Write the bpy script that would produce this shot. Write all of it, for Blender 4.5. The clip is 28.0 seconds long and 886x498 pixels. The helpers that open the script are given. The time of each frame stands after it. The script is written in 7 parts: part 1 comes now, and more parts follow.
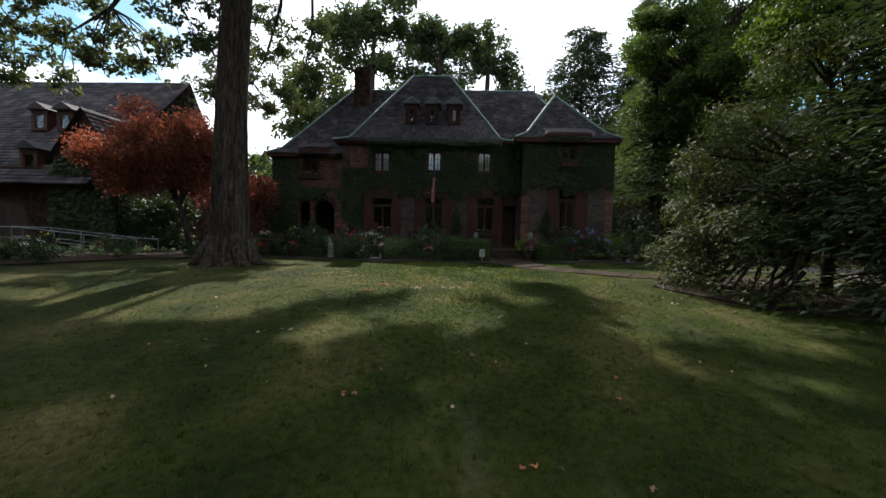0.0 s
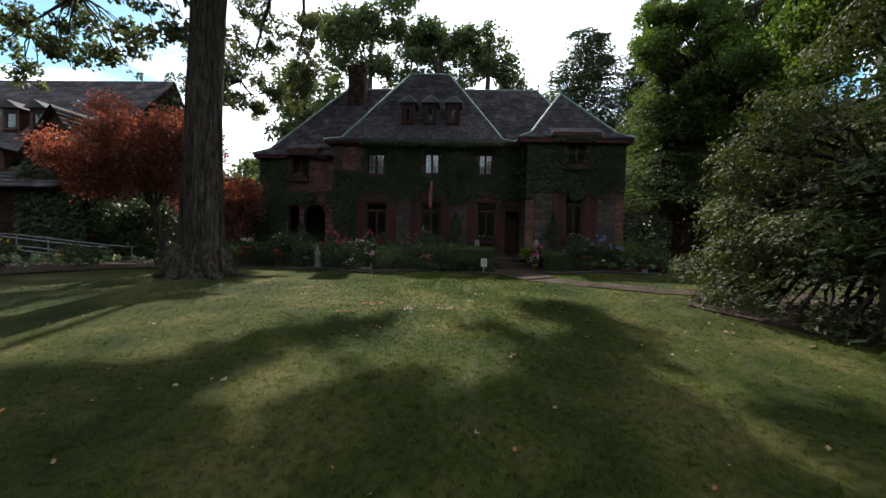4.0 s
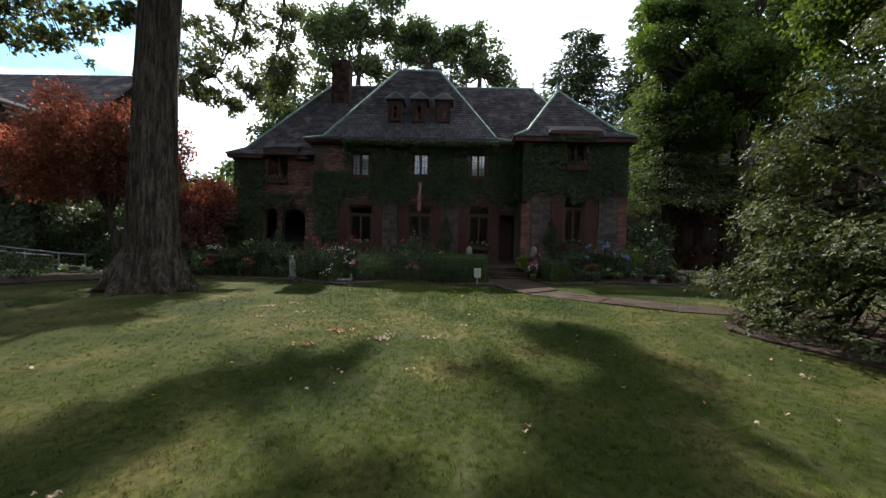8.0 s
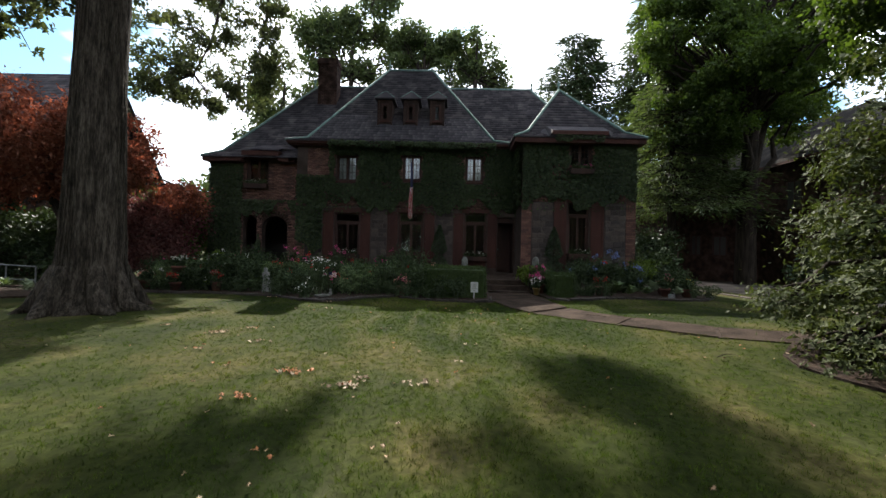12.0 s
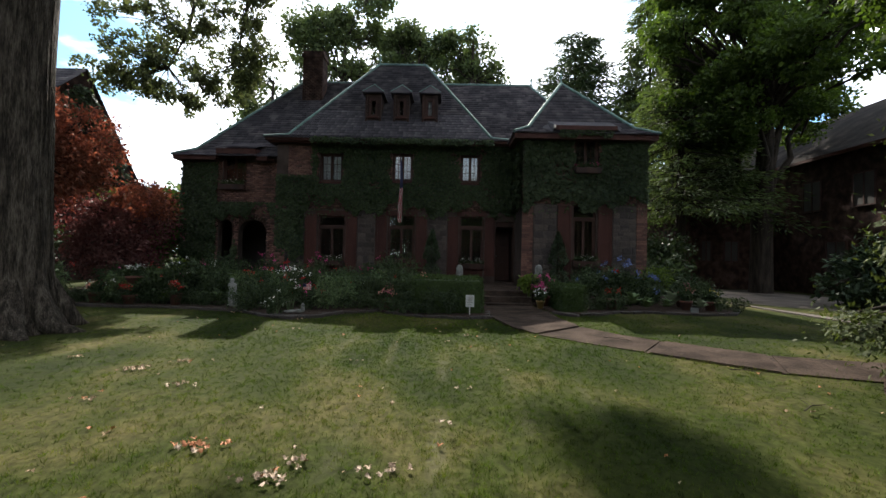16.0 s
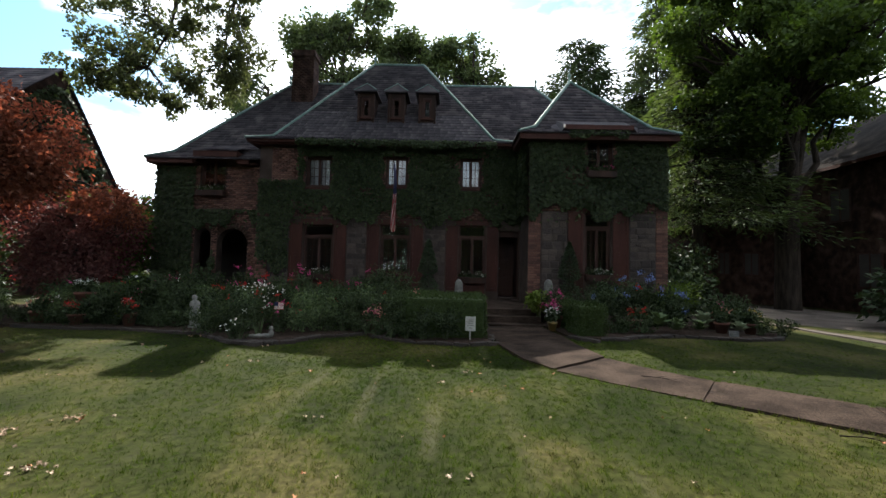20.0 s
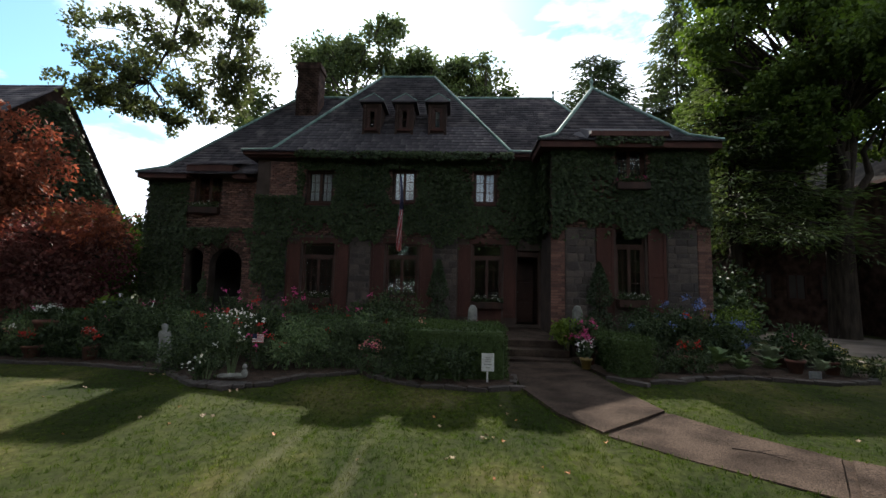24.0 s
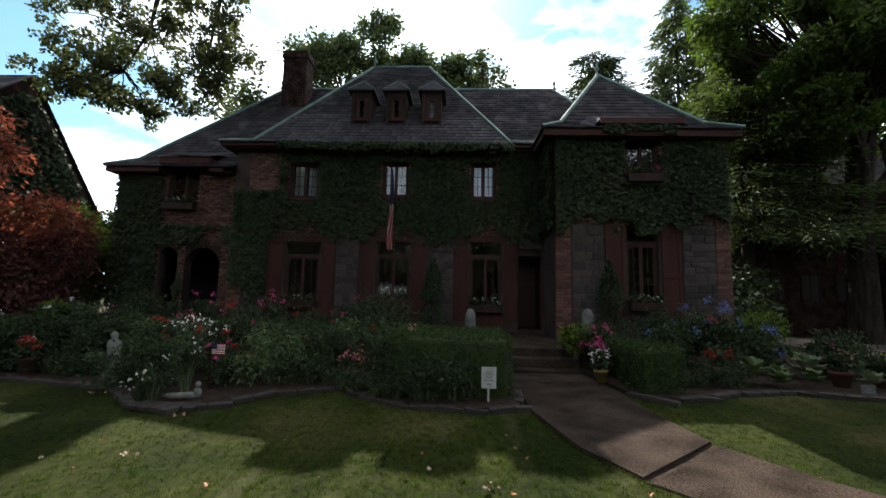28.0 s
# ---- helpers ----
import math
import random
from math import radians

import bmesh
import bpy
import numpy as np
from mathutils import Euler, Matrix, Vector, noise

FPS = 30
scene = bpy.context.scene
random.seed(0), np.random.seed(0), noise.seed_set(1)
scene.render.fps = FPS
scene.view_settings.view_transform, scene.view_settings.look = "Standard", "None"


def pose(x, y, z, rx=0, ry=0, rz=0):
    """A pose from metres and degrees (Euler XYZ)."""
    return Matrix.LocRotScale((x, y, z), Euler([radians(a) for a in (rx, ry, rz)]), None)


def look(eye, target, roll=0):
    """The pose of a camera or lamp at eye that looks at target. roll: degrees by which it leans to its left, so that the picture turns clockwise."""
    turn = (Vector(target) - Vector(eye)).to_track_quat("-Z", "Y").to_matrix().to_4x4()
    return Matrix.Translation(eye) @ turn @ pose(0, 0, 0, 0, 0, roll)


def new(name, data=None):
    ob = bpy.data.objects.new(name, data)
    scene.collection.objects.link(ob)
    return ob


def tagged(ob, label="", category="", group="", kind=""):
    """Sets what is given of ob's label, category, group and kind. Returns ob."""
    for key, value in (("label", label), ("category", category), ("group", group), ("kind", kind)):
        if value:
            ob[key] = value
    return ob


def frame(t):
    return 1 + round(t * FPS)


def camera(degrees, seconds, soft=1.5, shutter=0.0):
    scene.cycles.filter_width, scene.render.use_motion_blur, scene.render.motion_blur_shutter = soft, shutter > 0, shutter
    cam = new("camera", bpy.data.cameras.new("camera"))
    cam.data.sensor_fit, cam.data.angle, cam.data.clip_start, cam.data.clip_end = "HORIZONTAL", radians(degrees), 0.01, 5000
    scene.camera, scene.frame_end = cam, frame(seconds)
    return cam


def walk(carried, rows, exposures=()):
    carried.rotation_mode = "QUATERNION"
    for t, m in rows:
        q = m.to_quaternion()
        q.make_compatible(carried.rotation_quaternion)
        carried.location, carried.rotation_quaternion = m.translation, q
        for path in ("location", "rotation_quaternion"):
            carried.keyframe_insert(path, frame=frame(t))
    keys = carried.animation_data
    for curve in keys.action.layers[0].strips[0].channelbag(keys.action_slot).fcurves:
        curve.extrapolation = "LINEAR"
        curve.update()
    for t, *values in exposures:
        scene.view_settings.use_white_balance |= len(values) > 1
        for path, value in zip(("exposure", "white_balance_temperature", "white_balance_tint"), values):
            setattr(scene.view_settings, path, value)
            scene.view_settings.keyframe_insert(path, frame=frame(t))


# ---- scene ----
cam = camera(94.3, 28.0)
METRES, EYE, TILT, LEAN, TURN = 9.677, 1.5, 0.0, 0.0, 3.1
ROWS = [
    (0.0, 0.0, 0.0, 0.0, 0.05, -2.08, -1.49),
    (0.5, 0.0012, 0.0188, 0.0012, -0.07, -2.09, -1.48),
    (1.0, 0.0024, 0.0371, 0.0018, 0.22, -2.03, -1.43),
    (1.5, 0.0032, 0.056, 0.0027, 0.28, -2.02, -1.48),
    (2.0, 0.0035, 0.0736, 0.0031, 0.22, -1.95, -1.5),
    (2.5, 0.004, 0.0919, 0.0053, -0.06, -1.92, -1.54),
    (3.0, 0.0046, 0.1096, 0.0067, -0.08, -1.81, -1.49),
    (3.5, 0.0059, 0.1286, 0.0068, 0.11, -1.52, -1.51),
    (5.5, 0.0072, 0.2062, 0.0124, -0.55, -1.11, -1.53),
    (6.0, 0.0094, 0.2249, 0.0127, -0.42, -1.0, -1.48),
    (6.5, 0.0114, 0.2431, 0.014, -0.54, -0.93, -1.49),
    (7.0, 0.0126, 0.2616, 0.0147, -0.66, -0.86, -1.49),
    (7.5, 0.0132, 0.28, 0.0158, -1.0, -0.78, -1.49),
    (8.0, 0.0139, 0.2984, 0.0175, -1.21, -0.66, -1.5),
    (8.5, 0.015, 0.3163, 0.0171, -1.26, -0.49, -1.45),
    (9.0, 0.0166, 0.3355, 0.0179, -1.15, -0.32, -1.46),
    (9.5, 0.0175, 0.3541, 0.0182, -1.25, -0.22, -1.47),
    (10.0, 0.018, 0.3722, 0.0179, -1.56, -0.13, -1.5),
    (10.5, 0.0185, 0.3903, 0.0192, -1.73, -0.01, -1.46),
    (11.0, 0.0204, 0.4092, 0.0193, -1.78, 0.14, -1.41),
    (11.5, 0.0235, 0.4275, 0.0205, -1.74, 0.42, -1.41),
    (12.0, 0.0256, 0.4459, 0.0222, -1.85, 0.6, -1.42),
    (12.5, 0.0272, 0.4647, 0.0228, -2.1, 0.78, -1.43),
    (14.5, 0.0388, 0.5389, 0.0299, -2.03, 1.09, -1.36),
    (15.0, 0.04, 0.5577, 0.0303, -2.2, 1.17, -1.37),
    (15.5, 0.0421, 0.5765, 0.0315, -2.28, 1.22, -1.35),
    (16.0, 0.0449, 0.5951, 0.032, -2.28, 1.25, -1.34),
    (16.5, 0.0476, 0.6138, 0.0339, -2.21, 1.36, -1.33),
    (17.0, 0.0485, 0.6315, 0.0355, -2.25, 1.57, -1.39),
    (17.5, 0.0489, 0.6497, 0.035, -2.27, 2.11, -1.41),
    (18.0, 0.0502, 0.6682, 0.0359, -2.35, 2.47, -1.4),
    (18.5, 0.0541, 0.6871, 0.0361, -2.27, 2.73, -1.42),
    (19.0, 0.0581, 0.7064, 0.0373, -2.21, 2.76, -1.38),
    (19.5, 0.0606, 0.7253, 0.0379, -2.13, 2.77, -1.38),
    (20.0, 0.061, 0.7444, 0.0385, -2.18, 2.83, -1.44),
    (20.5, 0.0627, 0.763, 0.0392, -2.03, 3.03, -1.41),
    (21.0, 0.0648, 0.7817, 0.0393, -1.77, 3.44, -1.44),
    (21.5, 0.0664, 0.8003, 0.0406, -1.5, 4.42, -1.39),
    (23.5, 0.0683, 0.8717, 0.0431, -0.52, 5.68, -1.5),
    (24.0, 0.0694, 0.8883, 0.0447, -0.42, 5.8, -1.48),
    (24.5, 0.0693, 0.9044, 0.0447, -0.62, 5.89, -1.47),
    (25.0, 0.0691, 0.919, 0.0451, -0.6, 6.03, -1.44),
    (25.5, 0.0697, 0.9316, 0.0461, -0.64, 6.12, -1.45),
    (26.0, 0.0723, 0.9443, 0.0458, -0.46, 6.2, -1.4),
    (26.5, 0.0747, 0.9573, 0.0453, -0.5, 6.21, -1.4),
    (27.0, 0.0762, 0.9697, 0.0452, -0.7, 6.21, -1.38),
    (27.5, 0.076, 0.9823, 0.0442, -0.85, 6.19, -1.36),
    (28.0, 0.0761, 0.9937, 0.0442, -0.86, 6.15, -1.34),
]
walk(cam, [(t, pose(0, 0, EYE, TILT, LEAN, TURN) @ pose(METRES * x, METRES * y, METRES * z, 90 + pitch, roll, yaw)) for t, x, y, z, yaw, pitch, roll in ROWS],
     exposures=[(0.0, 1.02), (4.0, 1.2), (9.0, 1.42), (16.0, 1.40), (21.3, 1.48), (24.0, 1.32), (28.0, 1.2)])


# ---------------------------------------------------------------- world and sun
SUN_EL, SUN_AZ = radians(41.0), math.atan2(-0.235, 1.10)     # the sun stands behind the house, a little to the left
world = bpy.data.worlds.new("sky")
scene.world = world
world.use_nodes = True
nt = world.node_tree
nt.nodes.clear()


def wnode(kind, **kw):
    n = nt.nodes.new(kind)
    for k, v in kw.items():
        n.inputs[k].default_value = v
    return n


sky = nt.nodes.new("ShaderNodeTexSky")
sky.sky_type, sky.sun_disc = "NISHITA", False
sky.sun_elevation, sky.sun_rotation = SUN_EL, SUN_AZ
sky.air_density, sky.dust_density, sky.ozone_density = 1.0, 0.6, 1.0
geo = nt.nodes.new("ShaderNodeTexCoord")
mapping = nt.nodes.new("ShaderNodeMapping")
mapping.inputs["Scale"].default_value = (1.0, 1.0, 2.2)
mapping.inputs["Location"].default_value = (2.1, 0.9, 0.3)
cloud = wnode("ShaderNodeTexNoise", Scale=1.9, Detail=7.0, Roughness=0.52, Distortion=0.35)
ramp = nt.nodes.new("ShaderNodeValToRGB")
ramp.color_ramp.elements[0].position, ramp.color_ramp.elements[1].position = 0.425, 0.535
grey = wnode("ShaderNodeTexNoise", Scale=3.3, Detail=5.0)
greyramp = nt.nodes.new("ShaderNodeValToRGB")
greyramp.color_ramp.elements[0].color, greyramp.color_ramp.elements[1].color = (0.60, 0.66, 0.75, 1), (0.95, 0.99, 1.06, 1)
greyramp.color_ramp.elements[0].position, greyramp.color_ramp.elements[1].position = 0.38, 0.60
skybg = wnode("ShaderNodeBackground", Strength=0.092)
cloudbg = wnode("ShaderNodeBackground", Strength=1.4)
mixsky = nt.nodes.new("ShaderNodeMixShader")
wout = nt.nodes.new("ShaderNodeOutputWorld")
L = nt.links.new
L(geo.outputs["Generated"], mapping.inputs["Vector"])
L(mapping.outputs["Vector"], cloud.inputs["Vector"])
L(mapping.outputs["Vector"], grey.inputs["Vector"])
L(cloud.outputs["Fac"], ramp.inputs["Fac"])
L(grey.outputs["Fac"], greyramp.inputs["Fac"])
tint = nt.nodes.new("ShaderNodeMix")
tint.data_type, tint.blend_type = "RGBA", "MULTIPLY"
tint.inputs[0].default_value = 1.0
tint.inputs[7].default_value = (0.72, 1.0, 1.02, 1)
L(sky.outputs["Color"], tint.inputs[6])
L(tint.outputs[2], skybg.inputs["Color"])
L(greyramp.outputs["Color"], cloudbg.inputs["Color"])
L(ramp.outputs["Color"], mixsky.inputs["Fac"])
L(skybg.outputs["Background"], mixsky.inputs[1])
L(cloudbg.outputs["Background"], mixsky.inputs[2])
L(mixsky.outputs["Shader"], wout.inputs["Surface"])

sun = bpy.data.lights.new("sun", "SUN")
sun.energy, sun.angle, sun.color = 5.0, radians(0.5), (1.0, 0.94, 0.84)
sun_ob = new("sun", sun)
SUNV = Vector((math.sin(SUN_AZ) * math.cos(SUN_EL), math.cos(SUN_AZ) * math.cos(SUN_EL), math.sin(SUN_EL)))
sun_ob.matrix_world = look(SUNV * 60, (0, 0, 0))


# ---------------------------------------------------------------- materials
def mat(name, cols, scale=4.0, rough=0.8, bump=0.0, fine=40.0, metal=0.0, spread=(0.35, 0.65), piece=0.0, island=0.0, stretch=(1, 1, 1), spec=0.5, bdist=0.02, trans=0.0, transcol=None, fine_amount=0.25, stripes=None):
    """A surface with two scales of variation, and optional change from piece to piece."""
    m = bpy.data.materials.new(name)
    m.use_nodes = True
    t = m.node_tree
    b = t.nodes["Principled BSDF"]
    lk = t.links.new
    co = t.nodes.new("ShaderNodeTexCoord")
    mp = t.nodes.new("ShaderNodeMapping")
    mp.inputs["Scale"].default_value = stretch
    lk(co.outputs["Object"], mp.inputs["Vector"])
    n1 = t.nodes.new("ShaderNodeTexNoise")
    n1.inputs["Scale"].default_value, n1.inputs["Detail"].default_value = scale, 6.0
    n2 = t.nodes.new("ShaderNodeTexNoise")
    n2.inputs["Scale"].default_value, n2.inputs["Detail"].default_value = fine, 4.0
    lk(mp.outputs["Vector"], n1.inputs["Vector"])
    lk(mp.outputs["Vector"], n2.inputs["Vector"])
    r = t.nodes.new("ShaderNodeValToRGB")
    e = r.color_ramp.elements
    e[0].position, e[1].position = spread
    e[0].color, e[1].color = (*cols[0], 1), (*cols[-1], 1)
    for i, c in enumerate(cols[1:-1]):
        k = e.new(spread[0] + (spread[1] - spread[0]) * (i + 1) / (len(cols) - 1))
        k.color = (*c, 1)
    fac = n1.outputs["Fac"]
    if piece or island:
        if piece:
            src = t.nodes.new("ShaderNodeObjectInfo").outputs["Random"]
        else:
            src = t.nodes.new("ShaderNodeNewGeometry").outputs["Random Per Island"]
        mx = t.nodes.new("ShaderNodeMix")
        mx.inputs[0].default_value = piece or island
        sc = t.nodes.new("ShaderNodeMapRange")
        sc.inputs["To Min"].default_value, sc.inputs["To Max"].default_value = spread[0] - 0.05, spread[1] + 0.05
        lk(src, sc.inputs["Value"])
        lk(fac, mx.inputs[2])
        lk(sc.outputs["Result"], mx.inputs[3])
        fac = mx.outputs[0]
    lk(fac, r.inputs["Fac"])
    h = t.nodes.new("ShaderNodeMix")
    h.data_type, h.blend_type = "RGBA", "MULTIPLY"
    h.inputs[0].default_value = fine_amount
    lk(r.outputs["Color"], h.inputs[6])
    fr = t.nodes.new("ShaderNodeValToRGB")
    fr.color_ramp.elements[0].position, fr.color_ramp.elements[1].position = 0.3, 0.7
    lk(n2.outputs["Fac"], fr.inputs["Fac"])
    lk(fr.outputs["Color"], h.inputs[7])
    base = h.outputs[2]
    if stripes:
        sp = t.nodes.new("ShaderNodeSeparateXYZ")
        lk(co.outputs["Object"], sp.inputs[0])
        wob = t.nodes.new("ShaderNodeTexNoise")
        wob.inputs["Scale"].default_value, wob.inputs["Detail"].default_value = 0.55, 8.0
        lk(co.outputs["Object"], wob.inputs["Vector"])
        xs = t.nodes.new("ShaderNodeMath")
        xs.operation = "MULTIPLY_ADD"
        xs.inputs[1].default_value, xs.inputs[2].default_value = 2 * math.pi / 0.75, -0.586
        lk(sp.outputs["X"], xs.inputs[0])
        cs = t.nodes.new("ShaderNodeMath")
        cs.operation = "COSINE"
        lk(xs.outputs[0], cs.inputs[0])
        mr = t.nodes.new("ShaderNodeMapRange")
        mr.inputs["From Min"].default_value, mr.inputs["From Max"].default_value = 0.7, 1.0
        mr.inputs["To Max"].default_value = 0.34
        lk(cs.outputs[0], mr.inputs["Value"])
        wr = t.nodes.new("ShaderNodeMapRange")
        wr.inputs["From Min"].default_value, wr.inputs["From Max"].default_value = 0.50, 0.64
        lk(wob.outputs["Fac"], wr.inputs["Value"])
        off = t.nodes.new("ShaderNodeMath")
        off.operation = "ADD"
        off.inputs[1].default_value = 0.2
        lk(sp.outputs["X"], off.inputs[0])
        far = t.nodes.new("ShaderNodeMath")
        far.operation = "ABSOLUTE"
        lk(off.outputs[0], far.inputs[0])
        fade = t.nodes.new("ShaderNodeMapRange")
        fade.inputs["From Min"].default_value, fade.inputs["From Max"].default_value = 0.8, 2.2
        fade.inputs["To Min"].default_value, fade.inputs["To Max"].default_value = 1.0, 0.3
        lk(far.outputs[0], fade.inputs["Value"])
        mid = t.nodes.new("ShaderNodeMath")
        mid.operation = "MULTIPLY"
        lk(mr.outputs[0], mid.inputs[0])
        lk(fade.outputs[0], mid.inputs[1])
        mm = t.nodes.new("ShaderNodeMath")
        mm.operation = "MULTIPLY"
        lk(mid.outputs[0], mm.inputs[0])
        lk(wr.outputs[0], mm.inputs[1])
        dry = t.nodes.new("ShaderNodeMix")
        dry.data_type = "RGBA"
        dry.inputs[7].default_value = (*stripes, 1)
        lk(mm.outputs[0], dry.inputs[0])
        lk(base, dry.inputs[6])
        base = dry.outputs[2]
    lk(base, b.inputs["Base Color"])
    b.inputs["Roughness"].default_value, b.inputs["Metallic"].default_value = rough, metal
    b.inputs["Specular IOR Level"].default_value = spec
    if bump:
        bp = t.nodes.new("ShaderNodeBump")
        bp.inputs["Strength"].default_value, bp.inputs["Distance"].default_value = bump, bdist
        ad = t.nodes.new("ShaderNodeMath")
        lk(n1.outputs["Fac"], ad.inputs[0])
        lk(n2.outputs["Fac"], ad.inputs[1])
        lk(ad.outputs[0], bp.inputs["Height"])
        lk(bp.outputs["Normal"], b.inputs["Normal"])
    if trans:
        tr = t.nodes.new("ShaderNodeBsdfTranslucent")
        tint = t.nodes.new("ShaderNodeMix")
        tint.data_type, tint.blend_type = "RGBA", "MULTIPLY"
        tint.inputs[0].default_value = 1.0
        tint.inputs[7].default_value = (*(transcol or (1.6, 1.7, 0.7)), 1)
        lk(base, tint.inputs[6])
        lk(tint.outputs[2], tr.inputs["Color"])
        ms = t.nodes.new("ShaderNodeMixShader")
        ms.inputs[0].default_value = trans
        out = t.nodes["Material Output"]
        lk(b.outputs[0], ms.inputs[1])
        lk(tr.outputs[0], ms.inputs[2])
        lk(ms.outputs[0], out.inputs["Surface"])
    return m


def leafmat(name, dark, light, rough=0.65, trans=0.35, transcol=None, spec=0.15):
    return mat(name, [dark, light], scale=0.6, rough=rough, fine=9.0, island=0.7, trans=trans, transcol=transcol, spec=spec)


M_GRASS = mat("lawn", [(0.017, 0.024, 0.005), (0.034, 0.041, 0.009), (0.080, 0.070, 0.026)], scale=0.85, rough=0.95, bump=0.6, fine=18.0, spread=(0.36, 0.69), stretch=(1.0, 0.8, 1), spec=0.05, fine_amount=0.6, bdist=0.03, stripes=(0.085, 0.078, 0.05))
M_BLADE = mat("grass_blade", [(0.026, 0.058, 0.006), (0.074, 0.112, 0.012), (0.195, 0.168, 0.060)], scale=0.85, rough=0.6, fine=13.0, fine_amount=0.85, spread=(0.37, 0.75), stretch=(1.0, 0.8, 1), island=0.42, trans=0.35, transcol=(1.3, 1.4, 0.6), spec=0.08, stripes=(0.165, 0.15, 0.078))
M_SOIL = mat("mulch", [(0.018, 0.012, 0.009), (0.05, 0.033, 0.024)], scale=9, rough=0.95, bump=0.9, fine=60, spec=0.1)
M_SLAB = mat("concrete_slab", [(0.036, 0.026, 0.021), (0.088, 0.064, 0.050)], scale=2.2, rough=1.0, bump=0.6, fine=75, spec=0.04, fine_amount=0.85)
M_DRIVE = mat("driveway_concrete", [(0.07, 0.06, 0.053), (0.135, 0.115, 0.10)], scale=1.1, rough=1.0, bump=0.25, fine=70, spec=0.06)
M_SLATE = mat("roof_slate", [(0.024, 0.022, 0.026), (0.046, 0.041, 0.047), (0.100, 0.086, 0.090)], scale=1.4, rough=0.85, bump=0.3, fine=30, spec=0.15, island=0.45, stretch=(1, 1, 1))
M_SLATEP = mat("roof_slate_piece", [(0.024, 0.022, 0.026), (0.046, 0.041, 0.047), (0.100, 0.086, 0.090)], scale=1.4, rough=0.85, bump=0.3, fine=30, spec=0.15, piece=0.45)
M_COPPER = mat("weathered_copper", [(0.058, 0.112, 0.096), (0.11, 0.185, 0.16)], scale=3, rough=0.75, bump=0.15, fine=30)
M_BRICK = mat("red_brick", [(0.062, 0.028, 0.021), (0.115, 0.050, 0.036), (0.18, 0.088, 0.066)], scale=3, rough=0.9, bump=0.4, fine=60, piece=0.7)
M_BRICKI = mat("red_brick_joined", [(0.062, 0.028, 0.021), (0.115, 0.050, 0.036), (0.18, 0.088, 0.066)], scale=3, rough=0.9, bump=0.4, fine=60, island=0.7)
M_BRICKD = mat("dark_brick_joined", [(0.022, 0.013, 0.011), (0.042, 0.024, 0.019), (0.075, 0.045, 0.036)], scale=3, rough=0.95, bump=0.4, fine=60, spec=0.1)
M_WALL = mat("mortar_wall", [(0.040, 0.029, 0.024), (0.070, 0.050, 0.042)], scale=2, rough=0.95, bump=0.4, fine=40, spec=0.2)
M_STONE = mat("fieldstone", [(0.024, 0.018, 0.016), (0.044, 0.032, 0.027), (0.076, 0.055, 0.046)], scale=2.5, rough=0.9, bump=0.5, fine=30, piece=0.75)
M_MORTAR = mat("pale_lime_mortar", [(0.055, 0.045, 0.040), (0.085, 0.070, 0.062)], scale=5, rough=0.95, bump=0.4, fine=60, spec=0.1)
M_TIMBER = mat("red_brown_paint", [(0.040, 0.015, 0.012), (0.065, 0.024, 0.018)], scale=3, rough=0.65, spec=0.15, bump=0.15, fine=50, stretch=(1, 1, 0.2))
M_DARKWOOD = mat("dark_door_wood", [(0.02, 0.011, 0.009), (0.045, 0.022, 0.016)], scale=3, rough=0.6, spec=0.15, bump=0.15, fine=50, stretch=(1, 1, 0.2))
M_FRAME = mat("dark_window_frame", [(0.036, 0.018, 0.015), (0.06, 0.029, 0.023)], scale=4, rough=0.6, spec=0.15, fine=40)
M_CURTAIN = mat("pale_curtain", [(0.22, 0.23, 0.24), (0.34, 0.35, 0.37)], scale=3, rough=0.9, fine=30, stretch=(6, 1, 0.3))
# the dimness of the unlit rooms is put into this colour
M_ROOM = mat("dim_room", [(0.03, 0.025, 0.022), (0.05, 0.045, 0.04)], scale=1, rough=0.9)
M_BARK = mat("oak_bark", [(0.026, 0.021, 0.017), (0.060, 0.049, 0.038), (0.11, 0.092, 0.073)], scale=5.5, rough=0.95, bump=0.9, fine=22, fine_amount=0.6, stretch=(2.6, 2.6, 0.4), spec=0.1, bdist=0.06)
M_BARK2 = mat("dark_bark", [(0.014, 0.011, 0.009), (0.042, 0.033, 0.026)], scale=5, rough=0.95, bump=0.6, fine=30, stretch=(2, 2, 0.3), spec=0.1)
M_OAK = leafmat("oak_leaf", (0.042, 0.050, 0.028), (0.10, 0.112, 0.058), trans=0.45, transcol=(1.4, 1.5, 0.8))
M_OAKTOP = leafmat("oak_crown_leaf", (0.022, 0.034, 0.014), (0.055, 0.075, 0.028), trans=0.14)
M_MAPLE = leafmat("maple_leaf", (0.026, 0.045, 0.011), (0.066, 0.100, 0.023), trans=0.42)
M_BACK = leafmat("far_tree_leaf", (0.034, 0.050, 0.022), (0.086, 0.108, 0.046), trans=0.44, transcol=(1.35, 1.45, 0.8))
M_RED = leafmat("red_maple_leaf", (0.10, 0.038, 0.024), (0.26, 0.115, 0.072), trans=0.48, transcol=(1.6, 0.95, 0.75))
M_PINKLEAF = leafmat("purple_leaf", (0.06, 0.022, 0.022), (0.16, 0.075, 0.065), trans=0.35, transcol=(1.5, 0.9, 0.9))
M_RHODO = leafmat("glossy_shrub_leaf", (0.024, 0.034, 0.013), (0.078, 0.093, 0.036), rough=0.62, trans=0.22, spec=0.1)
